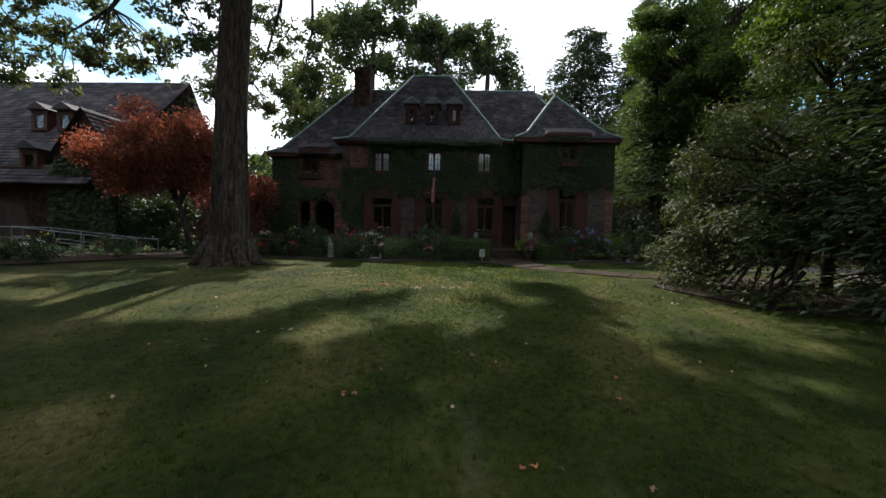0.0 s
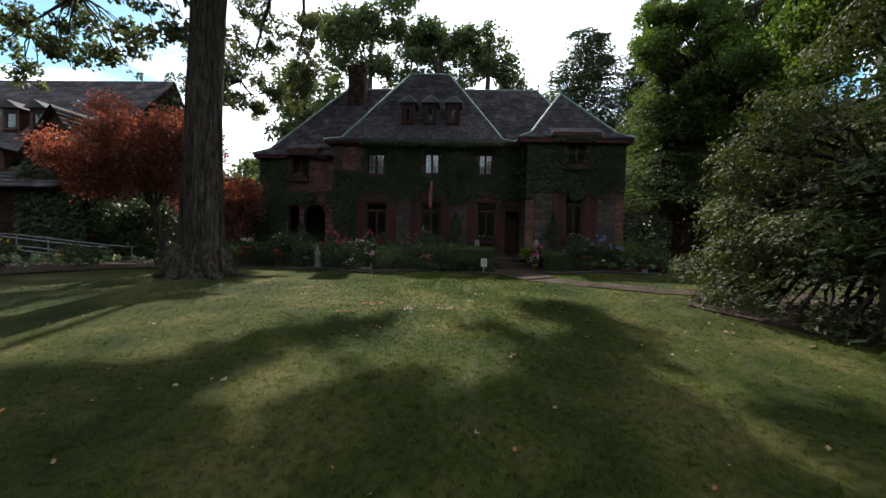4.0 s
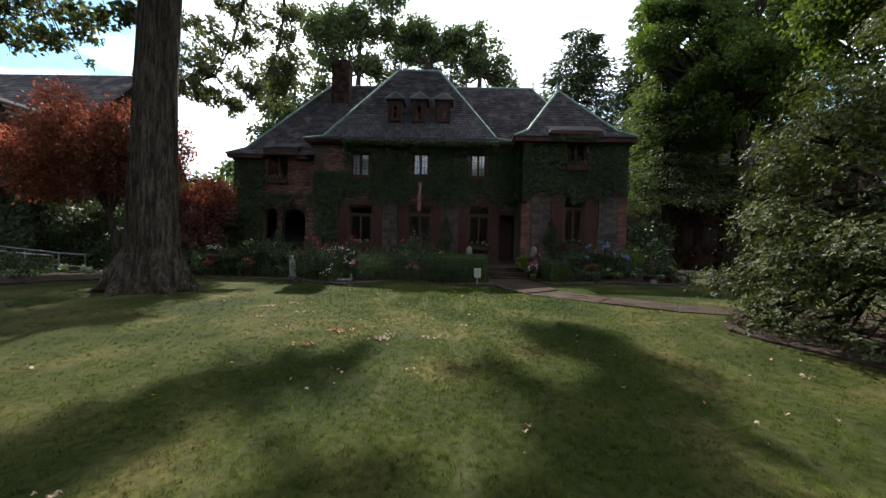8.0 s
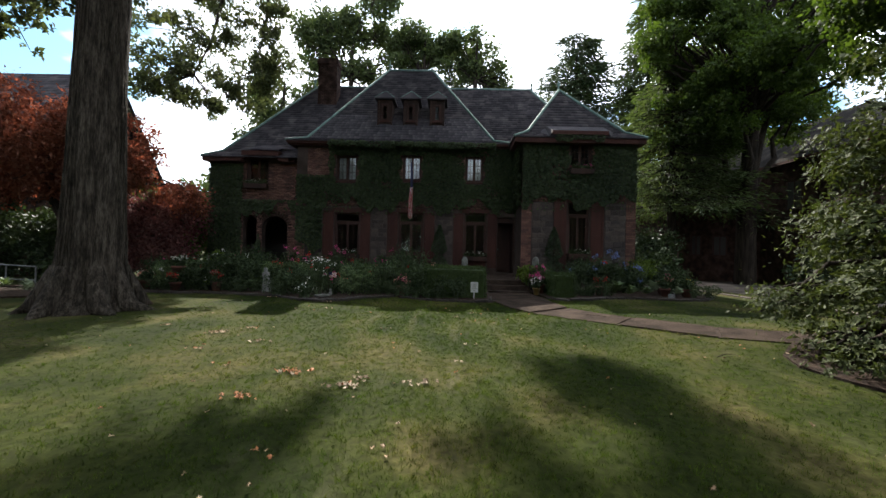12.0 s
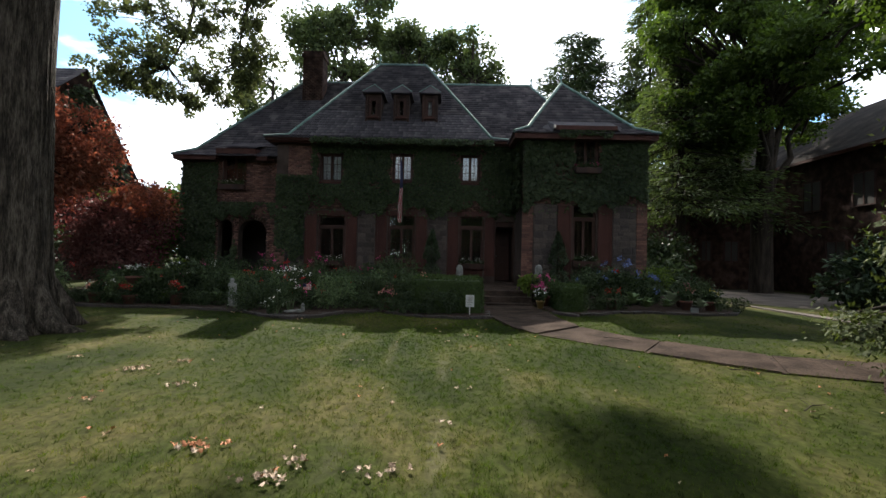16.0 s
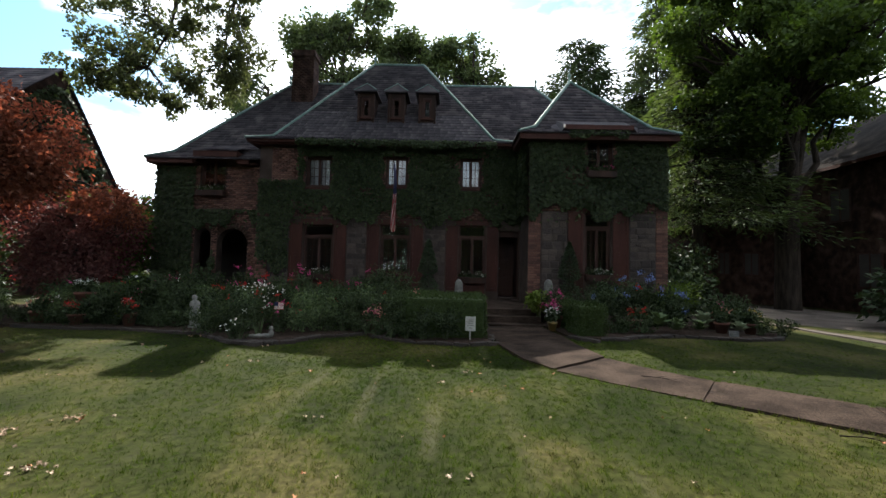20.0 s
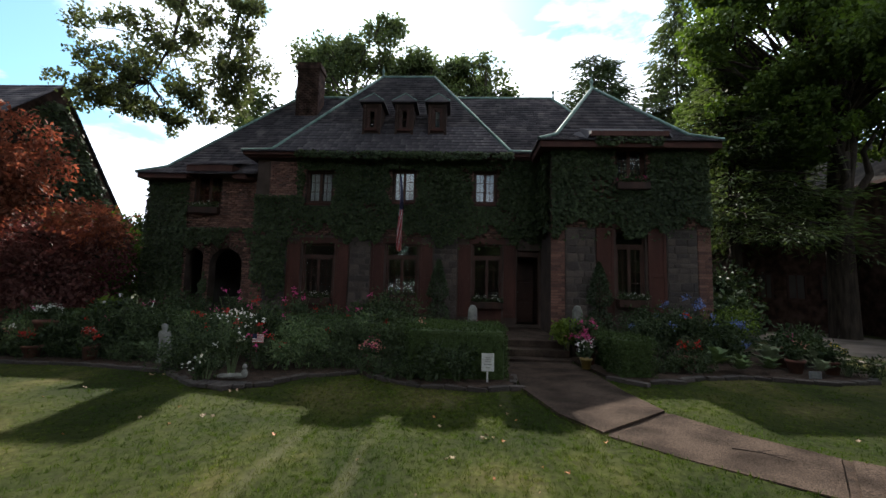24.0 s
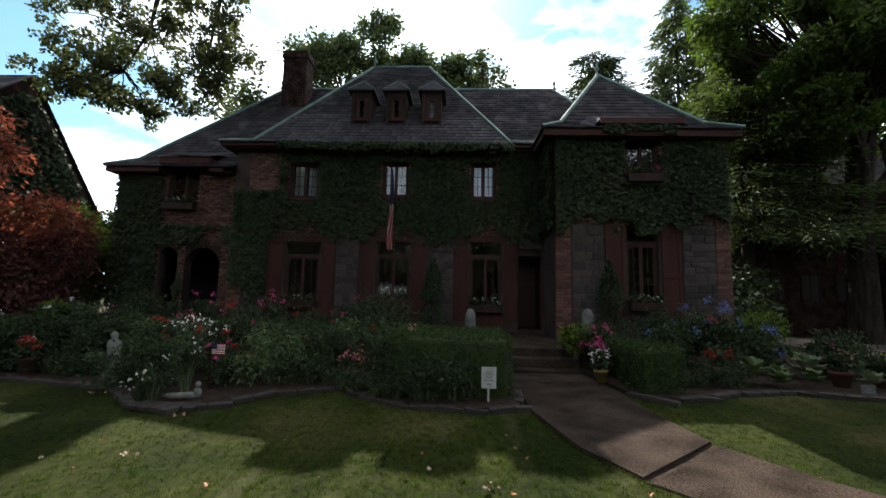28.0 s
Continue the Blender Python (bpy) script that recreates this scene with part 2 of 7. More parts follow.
M_CONIFER = leafmat("conifer_needle", (0.020, 0.034, 0.018), (0.048, 0.070, 0.034), rough=0.6, trans=0.15)
M_HEMLOCK = leafmat("hemlock_needle", (0.038, 0.054, 0.030), (0.072, 0.094, 0.048), rough=0.7, trans=0.4)
M_IVY = leafmat("ivy_leaf", (0.023, 0.035, 0.020), (0.060, 0.079, 0.037), rough=0.6, trans=0.25, spec=0.1)
M_BUSH = leafmat("garden_leaf", (0.016, 0.029, 0.014), (0.058, 0.080, 0.039), trans=0.25)
M_BOX = leafmat("boxwood_leaf", (0.019, 0.036, 0.012), (0.060, 0.088, 0.028), rough=0.6, trans=0.25)
M_HOSTA = leafmat("hosta_leaf", (0.05, 0.085, 0.04), (0.13, 0.17, 0.085), rough=0.5, trans=0.25)
M_LIME = leafmat("lime_leaf", (0.055, 0.088, 0.016), (0.12, 0.165, 0.03), trans=0.35)
M_PALE = leafmat("variegated_leaf", (0.11, 0.15, 0.085), (0.28, 0.32, 0.21), trans=0.25, transcol=(1.1, 1.1, 0.9))


# ---------------------------------------------------------------- mesh helpers
def mesh_np(name, verts, faces, material, smooth=False):
    """A mesh from arrays: verts (n,3), faces (m,k)."""
    verts, faces = np.asarray(verts, np.float32), np.asarray(faces, np.int32)
    me = bpy.data.meshes.new(name)
    k = faces.shape[1]
    me.vertices.add(len(verts))
    me.vertices.foreach_set("co", verts.ravel())
    me.loops.add(faces.size)
    me.loops.foreach_set("vertex_index", faces.ravel())
    me.polygons.add(len(faces))
    me.polygons.foreach_set("loop_start", np.arange(0, faces.size, k, dtype=np.int32))
    me.update(calc_edges=True)
    if smooth:
        me.polygons.foreach_set("use_smooth", [True] * len(faces))
    me.materials.append(material)
    return me


def link(name, me, parent=None, label="", m=None):
    ob = new(name, me)
    if parent is not None:
        ob.parent = parent
    if m is not None:
        ob.matrix_basis = m
    if label:
        ob["label"] = label
    return ob


def part(name, bm, material, parent=None, label="", smooth=False, m=None):
    """Links a bmesh as one mesh object under a thing or a part."""
    me = bpy.data.meshes.new(name)
    bmesh.ops.recalc_face_normals(bm, faces=bm.faces)
    bm.to_mesh(me)
    bm.free()
    if smooth:
        me.polygons.foreach_set("use_smooth", [True] * len(me.polygons))
    me.materials.append(material)
    return link(name, me, parent, label, m)


def thing(name, label, category, group="", kind="", at=(0, 0, 0)):
    ob = new(name)
    ob.location = at
    ob.empty_display_size = 0.2
    return tagged(ob, label, category, group, kind)


def box(bm, x0, x1, y0, y1, z0, z1, bevel=0.0):
    m = Matrix.Translation(((x0 + x1) / 2, (y0 + y1) / 2, (z0 + z1) / 2)) @ Matrix.Diagonal((x1 - x0, y1 - y0, z1 - z0, 1))
    vs = bmesh.ops.create_cube(bm, size=1.0, matrix=m)["verts"]
    if bevel:
        es = list({e for v in vs for e in v.link_edges})
        bmesh.ops.bevel(bm, geom=es, offset=bevel, segments=2, affect="EDGES", profile=0.6)
    return bm


def boxes(*bs, bevel=0.0):
    bm = bmesh.new()
    for b in bs:
        box(bm, *b, bevel=bevel)
    return bm


def tube(points, radii, sides=8, wob=0.0, rnd=None):
    """Verts and quads of a tapering tube along points."""
    pts = [Vector(p) for p in points]
    V, Fc = [], []
    ref = Vector((0.31, 0.17, 0.93))
    for i, p in enumerate(pts):
        d = (pts[min(i + 1, len(pts) - 1)] - pts[max(i - 1, 0)]).normalized()
        a = d.cross(ref if abs(d.dot(ref)) < 0.95 else Vector((1, 0, 0))).normalized()
        b = d.cross(a)
        for s in range(sides):
            w = 2 * math.pi * s / sides
            r = radii[i] * (1 + (wob * math.sin(3 * w + i) if wob else 0))
            V.append(p + (a * math.cos(w) + b * math.sin(w)) * r)
        if i:
            o = (i - 1) * sides
            for s in range(sides):
                Fc.append((o + s, o + (s + 1) % sides, o + sides + (s + 1) % sides, o + sides + s))
    return np.array([tuple(v) for v in V]), np.array(Fc)


def join_np(chunks):
    V, Fc, o = [], [], 0
    for v, f in chunks:
        V.append(v)
        Fc.append(np.asarray(f) + o)
        o += len(v)
    return np.concatenate(V), np.concatenate(Fc)


def unit(v):
    return v / np.maximum(np.linalg.norm(v, axis=1, keepdims=True), 1e-6)


def leaf_arrays(P, size, rng, aspect=0.5, axis=None, spread=1.0, normal=None, fold=0.12):
    """Small folded leaves at points P. axis, normal: main directions (n,3) that the leaves follow, loosened by spread."""
    n = len(P)
    A = rng.normal(size=(n, 3)) * spread
    if axis is not None:
        A = A + axis
    A = unit(A)
    N = rng.normal(size=(n, 3)) * spread
    if normal is not None:
        N = N + normal
    B = unit(np.cross(A, N))
    N = np.cross(B, A)
    s = (size * rng.uniform(0.65, 1.3, n))[:, None]
    w = s * aspect * 0.5
    V = np.stack([P, P + A * s * 0.45 + B * w + N * s * fold, P + A * s, P + A * s * 0.45 - B * w + N * s * fold], 1).reshape(-1, 3)
    Fc = np.arange(4 * n).reshape(n, 4)
    return V, Fc


def foliage(clumps, count, size, rng, sub=14, aspect=0.5, droop=0.3, tight=0.22, shell=0.6, spread=0.8):
    """Leaves in many small sprays over the shells of clumps (x, y, z, rx, ry, rz)."""
    C = np.array(clumps, float)
    vol = (C[:, 3] * C[:, 4] * C[:, 5]) ** (2 / 3)
    nsub = max(1, count // sub)
    which = rng.choice(len(C), nsub, p=vol / vol.sum())
    d = unit(rng.normal(size=(nsub, 3)))
    rad = (shell + (1.08 - shell) * rng.uniform(0, 1, nsub) ** 0.6)[:, None]
    S = C[which, :3] + d * rad * C[which, 3:]
    P = np.repeat(S, sub, 0) + rng.normal(size=(nsub * sub, 3)) * (np.repeat(C[which, 3:].mean(1), sub)[:, None] * tight)
    ax = np.repeat(d, sub, 0) + np.array([0, 0, -droop])
    nm = np.repeat(d, sub, 0) * 0.6 + np.array([0, 0, 0.7])
    return leaf_arrays(P, size, rng, aspect, ax, spread, nm)


def ground_z(x, y):
    a = np.interp(y, [-60, -8, 0, 4, 6, 8.5, 10, 12.5, 14.5], [-0.9, -0.25, 0.03, 0.21, 0.30, 0.36, 0.41, 0.45, 0.46])
    return a + 0.014 * np.clip(x, -8, 6)


def gz(x, y):
    return float(ground_z(np.array(float(x)), np.array(float(y))))


def limb(a, b, r0, r1, rng, sag=0.12, n=6):
    a, b = np.array(a, float), np.array(b, float)
    ln = np.linalg.norm(b - a)
    out = []
    j = rng.normal(size=(n + 1, 3)) * ln * 0.025
    for i in range(n + 1):
        f = i / n
        p = a + (b - a) * f + np.array([0, 0, sag * ln * math.sin(math.pi * f)]) + j[i] * (0 < i < n)
        out.append(tuple(p))
    return tube(out, [r0 + (r1 - r0) * (i / n) ** 0.7 for i in range(n + 1)], 7)


def tree(name, label, category, base, trunk, clumps, count, size, leaf, bark, seed, limbs=14, sub=14, aspect=0.5, droop=0.3, tight=0.22, fork=0.55, group="", shell=0.6, twigs=True, lowest=0.0):
    """A tree: tapering trunk with limbs that reach into the clumps of its crown."""
    rng = np.random.default_rng(seed)
    th = thing(name, label, category, group, at=base)
    o = np.array(base, float)
    pts, rad = trunk
    link("trunk", mesh_np("trunk", *tube(pts, rad, 16, 0.04), bark, True), th)
    C = np.array(clumps, float)
    order = rng.permutation(len(C))[:limbs]
    P = np.array(pts, float)
    for i in order:
        top = P[-1] if rng.uniform() > fork else P[max(1, int(len(P) * rng.uniform(0.55, 0.95)))]
        tgt = C[i, :3]
        if top[2] > tgt[2] + 1:
            k = int(np.argmin(np.abs(P[:, 2] - (tgt[2] - 1))))
            top = P[max(1, k)]
        if top[2] < lowest:
            top = P[int(np.argmin(np.abs(P[:, 2] - lowest)))]
        r0 = 0.5 * np.interp(top[2], P[:, 2], rad)
        chunks = [limb(top, tgt, max(0.05, r0), 0.03, rng)]
        if twigs:
            for _ in range(4):
                e = tgt + unit(rng.normal(size=(1, 3)))[0] * C[i, 3:] * 0.9
                s = top + (tgt - top) * rng.uniform(0.55, 0.95)
                chunks.append(limb(s, e, 0.045, 0.012, rng, 0.05, 4))
        link("limb", mesh_np("limb", *join_np(chunks), bark, True), th)
    v, f = foliage(clumps, count, size, rng, sub, aspect, droop, tight, shell, 1.0)
    link("crown", mesh_np("crown", v, f, leaf), th)
    return th


def scatter(center, radii, n, rr, rng, low=-0.6):
    """Clumps spread through an ellipsoid."""
    out = []
    while len(out) < n:
        d = rng.uniform(-1, 1, 3)
        if np.dot(d, d) > 1 or d[2] < low:
            continue
        r = rng.uniform(*rr)
        out.append((center[0] + d[0] * radii[0], center[1] + d[1] * radii[1], center[2] + d[2] * radii[2], r, r, r * 0.75))
    return out


# ---------------------------------------------------------------- ground
def axis_steps():
    a = list(np.arange(-14, 14.01, 0.5))
    far = [16, 19, 23, 28, 35, 45, 60, 90, 150, 300, 700, 1500]
    return np.array([-v for v in far[::-1]] + a + far)


gx, gy = axis_steps(), axis_steps() + 8
GX, GY = np.meshgrid(gx, gy)
GZ = ground_z(GX, GY) + 0.012 * np.sin(GX * 1.7 + GY * 0.6) * np.cos(GY * 1.3)
nx = len(gx)
idx = np.arange(nx * len(gy)).reshape(len(gy), nx)
quads = np.stack([idx[:-1, :-1], idx[:-1, 1:], idx[1:, 1:], idx[1:, :-1]], -1).reshape(-1, 4)
ground = link("ground", mesh_np("ground", np.stack([GX, GY, GZ], -1).reshape(-1, 3), quads, M_GRASS, True))
tagged(ground, "mown green lawn with pale dry streaks", "lawn", kind="structure")

# bed and path outlines, in plan
BED_L = [(-13.5, 16.4), (-9.5, 16.3), (-7.0, 16.2), (-4.94, 15.75), (-4.0, 14.95), (-3.35, 14.65), (-2.85, 14.9), (-2.44, 15.55), (-1.6, 15.95), (-0.9, 15.35), (-0.4, 15.02), (0.5, 14.9), (1.0, 15.05), (1.12, 15.9), (1.2, 17.45), (1.2, 21.7), (-13.5, 22.0)]
BED_R = [(2.72, 15.95), (2.95, 15.64), (3.6, 15.7), (4.2, 16.0), (5.2, 16.2), (6.2, 15.9), (7.2, 16.1), (7.9, 16.9), (8.1, 18.5), (8.1, 21.5), (2.55, 21.5), (2.55, 17.5)]
SLABS = [
    [(1.2, 17.45), (1.12, 15.9), (2.62, 16.2), (2.5, 17.45)],
    [(1.12, 15.9), (1.13, 15.0), (1.38, 13.75), (1.70, 13.12), (2.74, 13.98), (2.62, 15.0), (2.62, 16.2)],
    [(1.73, 13.08), (2.2, 12.55), (3.03, 11.87), (3.66, 12.66), (3.15, 13.25), (2.78, 13.93)],
    [(3.07, 11.83), (3.6, 11.4), (4.24, 10.89), (4.72, 11.78), (4.2, 12.2), (3.70, 12.62)],
    [(4.28, 10.87), (5.4, 10.45), (6.5, 10.2), (6.75, 11.35), (5.6, 11.5), (4.76, 11.76)],
    [(6.55, 10.18), (8.6, 9.8), (8.9, 11.0), (6.8, 11.33)],
    [(8.65, 9.79), (10.4, 9.5), (10.4, 10.8), (8.95, 10.98)],
]


def inside(poly, X, Y):
    r = np.zeros(np.shape(X), bool)
    for (x0, y0), (x1, y1) in zip(poly, poly[1:] + poly[:1]):
        c = (y0 > Y) != (y1 > Y)
        r ^= c & (X < (x1 - x0) * (Y - y0) / (y1 - y0 + 1e-12) + x0)
    return r


def prism(bm, poly, z0, z1):
    """An upright slab over a plan outline; z0 and z1 are heights over the ground."""
    lo = [bm.verts.new((x, y, gz(x, y) + z0)) for x, y in poly]
    hi = [bm.verts.new((x, y, gz(x, y) + z1)) for x, y in poly]
    bm.faces.new(hi)
    for i in range(len(poly)):
        j = (i + 1) % len(poly)
        bm.faces.new((lo[i], lo[j], hi[j], hi[i]))
    return hi


for nm, poly in (("planting_bed", BED_L), ("planting_bed", BED_R)):
    bm = bmesh.new()
    prism(bm, poly, -0.1, 0.06)
    tagged(part(nm, bm, M_SOIL), "dark mulched planting bed along the house front", "flower bed", kind="structure")

path = thing("garden_path", "cracked brown concrete slab path curving to the steps", "path", kind="structure")
OUTER = [(0, 0, 1), (1, 0, 3), (2, 0, 2), (3, 0, 2), (4, 0, 2), (5, 0, 1), (6, 0, 1)]
RIM = [SLABS[k][i] for k, a, b in OUTER for i in range(a, b + 1)] + [SLABS[k][i] for k in (6, 5, 4, 3, 2, 1, 0) for i in range(OUTER[k][2] + 1, len(SLABS[k]))]
bm = bmesh.new()
prism(bm, RIM, -0.1, 0.012)
part("bedding_soil", bm, M_SOIL, path, "dark earth in the joints between the slabs")
for i, poly in enumerate(SLABS):
    bm = bmesh.new()
    c = Vector((sum(p[0] for p in poly) / len(poly), sum(p[1] for p in poly) / len(poly)))
    shr = [(p[0] + (c.x - p[0]) * 0.012, p[1] + (c.y - p[1]) * 0.012) for p in poly]
    prism(bm, shr, -0.15, (0.024, 0.038, 0.02, 0.028, 0.022, 0.02, 0.02)[i])
    part("slab", bm, M_SLAB, path)

bm = bmesh.new()
prism(bm, [(9.3, 13.0), (10.4, 9.6), (10.6, -40.0), (13.6, -40.0), (13.6, 14.0), (15.5, 18.0), (15.5, 26.3), (11.8, 26.3), (11.6, 40.0), (8.9, 40.0), (9.2, 18.0)], -0.1, 0.03)
tagged(part("driveway", bm, M_DRIVE), "pale concrete driveway beside the house", "driveway", kind="structure")


# ---------------------------------------------------------------- house
house = thing("house", "two-storey brick and stone house covered in ivy, slate roof", "house", at=(-2, 25, 0))
house.location = (0, 0, 0)


def wall_cells(x0, x1, z0, z1, holes):
    """Boxes (in x and z) that fill a wall round its openings."""
    xs = sorted({x0, x1, *[h[0] for h in holes], *[h[1] for h in holes]})
    zs = sorted({z0, z1, *[h[2] for h in holes], *[h[3] for h in holes]})
    for a, b in zip(xs, xs[1:]):
        if b <= x0 or a >= x1:
            continue
        run = None
        for c, d in zip(zs, zs[1:]):
            solid = not any(h[0] <= (a + b) / 2 <= h[1] and h[2] <= (c + d) / 2 <= h[3] for h in holes)
            if solid:
                run = [run[0], d] if run else [c, d]
            elif run:
                yield a, b, *run
                run = None
        if run:
            yield a, b, *run


def front_wall(name, x0, x1, y, z0, z1, holes, thick=0.35):
    bm = bmesh.new()
    for a, b, c, d in wall_cells(x0, x1, z0, z1, holes):
        box(bm, a, b, y, y + thick, c, d)
    return part(name, bm, M_WALL, house)


BASE = 0.3
MAIN_Y, WING_Y, LEFT_Y = 21.6, 20.15, 21.9
# openings: x0, x1, z0, z1
UP = [(-4.98, -4.08, 4.66, 5.78), (-2.14, -1.36, 4.74, 5.82), (0.50, 1.24, 4.72, 5.82)]
LOW = [(-4.98, -3.92, 1.65, 3.34), (-2.26, -1.22, 1.65, 3.38), (0.50, 1.44, 1.65, 3.42)]
DOOR = [(1.90, 2.60, 0.95, 3.25)]
WUP = [(4.44, 5.28, 5.08, 6.12)]
WLOW = [(4.42, 5.22, 1.85, 3.75)]
LUP = [(-8.94, -7.99, 4.56, 5.68)]
ARCH = [(-9.05, -8.45, 0.6, 3.12), (-8.22, -7.12, 0.6, 3.15)]
wall_main = front_wall("wall", -6.65, 2.64, MAIN_Y, BASE, 6.4, UP + LOW + DOOR)
wall_wing = front_wall("wall", 2.64, 6.98, WING_Y, BASE, 6.35, WUP + WLOW)
wall_left = front_wall("wall", -10.55, -6.65, LEFT_Y, BASE, 5.75, LUP + ARCH)
bm = boxes((2.64, 2.99, WING_Y + 0.35, 22.5, BASE, 6.35), (6.63, 6.98, WING_Y + 0.35, 31.0, BASE, 6.35), (-10.55, -10.2, LEFT_Y + 0.35, 31.0, BASE, 5.75), (-10.2, 6.63, 30.65, 31.0, BASE, 5.75), (-6.65, -6.3, 21.95, 22.4, BASE, 6.3))
part("side_wall", bm, M_WALL, house)
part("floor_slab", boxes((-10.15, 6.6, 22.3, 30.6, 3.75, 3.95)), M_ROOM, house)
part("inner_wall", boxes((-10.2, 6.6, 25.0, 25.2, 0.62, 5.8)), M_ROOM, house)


# roofs: facets are lists of corners; the slope runs up from the first edge
FACETS = []


def flared(x0, x1, y0, y1, ze, rx0, rx1, ry0, ry1, rz, flare=0.62, lift=0.36, sides="flrb", cut=None):
    """A hipped roof with a bell-cast foot. The ridge runs from (rx0, ry0) to (rx1, ry1)."""
    a, b, c, d = (x0, y0, ze), (x1, y0, ze), (x1, y1, ze), (x0, y1, ze)
    zi = ze + lift
    ai, bi, ci, di = (x0 + flare, y0 + flare, zi), (x1 - flare, y0 + flare, zi), (x1 - flare, y1 - flare, zi), (x0 + flare, y1 - flare, zi)
    if rx0 != rx1:
        p, q = (rx0, ry0, rz), (rx1, ry1, rz)
        up = {"f": [ai, bi, q, p], "r": [bi, ci, q], "b": [ci, di, p, q], "l": [di, ai, p]}
        hips = [(a, ai, p), (b, bi, q)]
    else:
        p, q = (rx0, ry0, rz), (rx1, ry1, rz)
        up = {"f": [ai, bi, p], "r": [bi, ci, q, p], "b": [ci, di, q], "l": [di, ai, p, q]}
        hips = [(a, ai, p), (b, bi, p)]
    low = {"f": [a, b, bi, ai], "r": [b, c, ci, bi], "b": [c, d, di, ci], "l": [d, a, ai, di]}
    if cut is not None:
        low["f"] = [a, (cut, y0, ze), (cut, y0 + flare, zi), ai]
    return [low[s] for s in sides] + [up[s] for s in sides], hips, (p, q)


ROOFS = [
    ("main", flared(-7.02, 2.36, 21.17, 31.0, 6.27, -3.52, -1.22, 25.9, 25.9, 11.29, 0.68, 0.26)),
    ("back", flared(-10.72, 7.25, 21.42, 31.4, 5.58, -7.4, 3.95, 26.3, 26.3, 10.52, cut=-6.62)),
    ("wing", flared(2.23, 7.22, 19.72, 29.0, 6.17, 4.5, 4.5, 22.3, 26.6, 8.93)),
]
roof = part("roof", bmesh.new(), M_SLATE, house)


def roof_mesh(facets):
    bm = bmesh.new()
    for f in facets:
        bm.faces.new([bm.verts.new((p[0], p[1], p[2] - 0.015)) for p in f])
    bmesh.ops.remove_doubles(bm, verts=bm.verts, dist=0.001)
    return bm


def slate_row(f, step=0.19, width=0.24, rng=None):
    """Yields course by course the slates of a facet: corner, along, up, normal, width."""
    P = [Vector(p) for p in f]
    u = (P[1] - P[0]).normalized()
    n = (P[1] - P[0]).cross(P[2] - P[0]).normalized()
    v = n.cross(u)
    q = [((p - P[0]).dot(u), (p - P[0]).dot(v)) for p in P]
    top = max(b for a, b in q)
    k = 0
    while (k + 0.5) * step < top:
        h = (k + 0.5) * step
        xs = []
        for (a0, b0), (a1, b1) in zip(q, q[1:] + q[:1]):
            if (b0 > h) != (b1 > h):
                xs.append(a0 + (a1 - a0) * (h - b0) / (b1 - b0))
        if len(xs) >= 2:
            lo, hi = min(xs), max(xs)
            s = lo - rng.uniform(0, width)
            while s < hi:
                w = width * rng.uniform(0.75, 1.2)
                e = min(s + w, hi)
                b = max(s, lo)
                if e - b > 0.04:
                    yield P[0] + u * b + v * (k * step), u, v, n, e - b - 0.008
                s += w
        k += 1


rng = np.random.default_rng(5)
SLV, SLF = [], []
slate_pieces = []
for nm, (facets, hips, ridge) in ROOFS:
    part("roof_deck", roof_mesh(facets), M_SLATE, roof)
    for fi, f in enumerate(facets):
        if f[0][1] > 28 and f[1][1] > 28:
            continue
        for o, u, v, n, w in slate_row(f, rng=rng):
            t = 0.012 + rng.uniform(0, 0.012)
            a, b = o + n * (t + 0.012), o + u * w + n * (t + 0.012)
            c, d = b + v * 0.21 - n * (t + 0.008), a + v * 0.21 - n * (t + 0.008)
            if nm == "main" and fi == 4 and len(slate_pieces) < 300:
                slate_pieces.append((o, u, v, n, w, t))
                continue
            k = len(SLV)
            SLV += [a, b, c, d, a - n * 0.03, b - n * 0.03]
            SLF += [(k, k + 1, k + 2, k + 3), (k + 4, k + 5, k + 1, k)]
slates = link("slate_covering", mesh_np("slate_covering", [tuple(v) for v in SLV], SLF, M_SLATE), roof)
slates["kind"] = "stuff"
for nm, (facets, hips, ridge) in ROOFS:
    for h in hips:
        V_, F_ = tube([Vector(p) + Vector((0, 0, 0.03)) for p in h], [0.045, 0.06, 0.06], 8)
        link("hip_flashing", mesh_np("hip_flashing", V_, F_, M_COPPER, True), roof, "green weathered copper hip flashing")
    V_, F_ = tube([Vector(ridge[0]) + Vector((0, 0, 0.03)), Vector(ridge[1]) + Vector((0, 0, 0.03))], [0.06, 0.06], 8)
    link("ridge_flashing", mesh_np("ridge_flashing", V_, F_, M_COPPER, True), roof)

# eaves: fascia and gutter boards
part("fascia", boxes((-6.98, 2.32, 21.22, 21.34, 6.17, 6.255), (-6.98, -6.86, 21.34, 22.6, 6.17, 6.255)), M_TIMBER, house)
part("fascia", boxes((2.28, 7.17, 19.77, 19.9, 5.98, 6.155), (2.28, 2.4, 19.9, 21.2, 5.98, 6.155), (7.05, 7.17, 19.9, 30, 5.98, 6.155)), M_TIMBER, house)
part("fascia", boxes((-10.67, -9.0, 21.47, 21.6, 5.42, 5.565), (-7.4, -7.0, 21.47, 21.6, 5.42, 5.565), (-10.67, -10.55, 21.6, 31.0, 5.42, 5.565)), M_TIMBER, house)
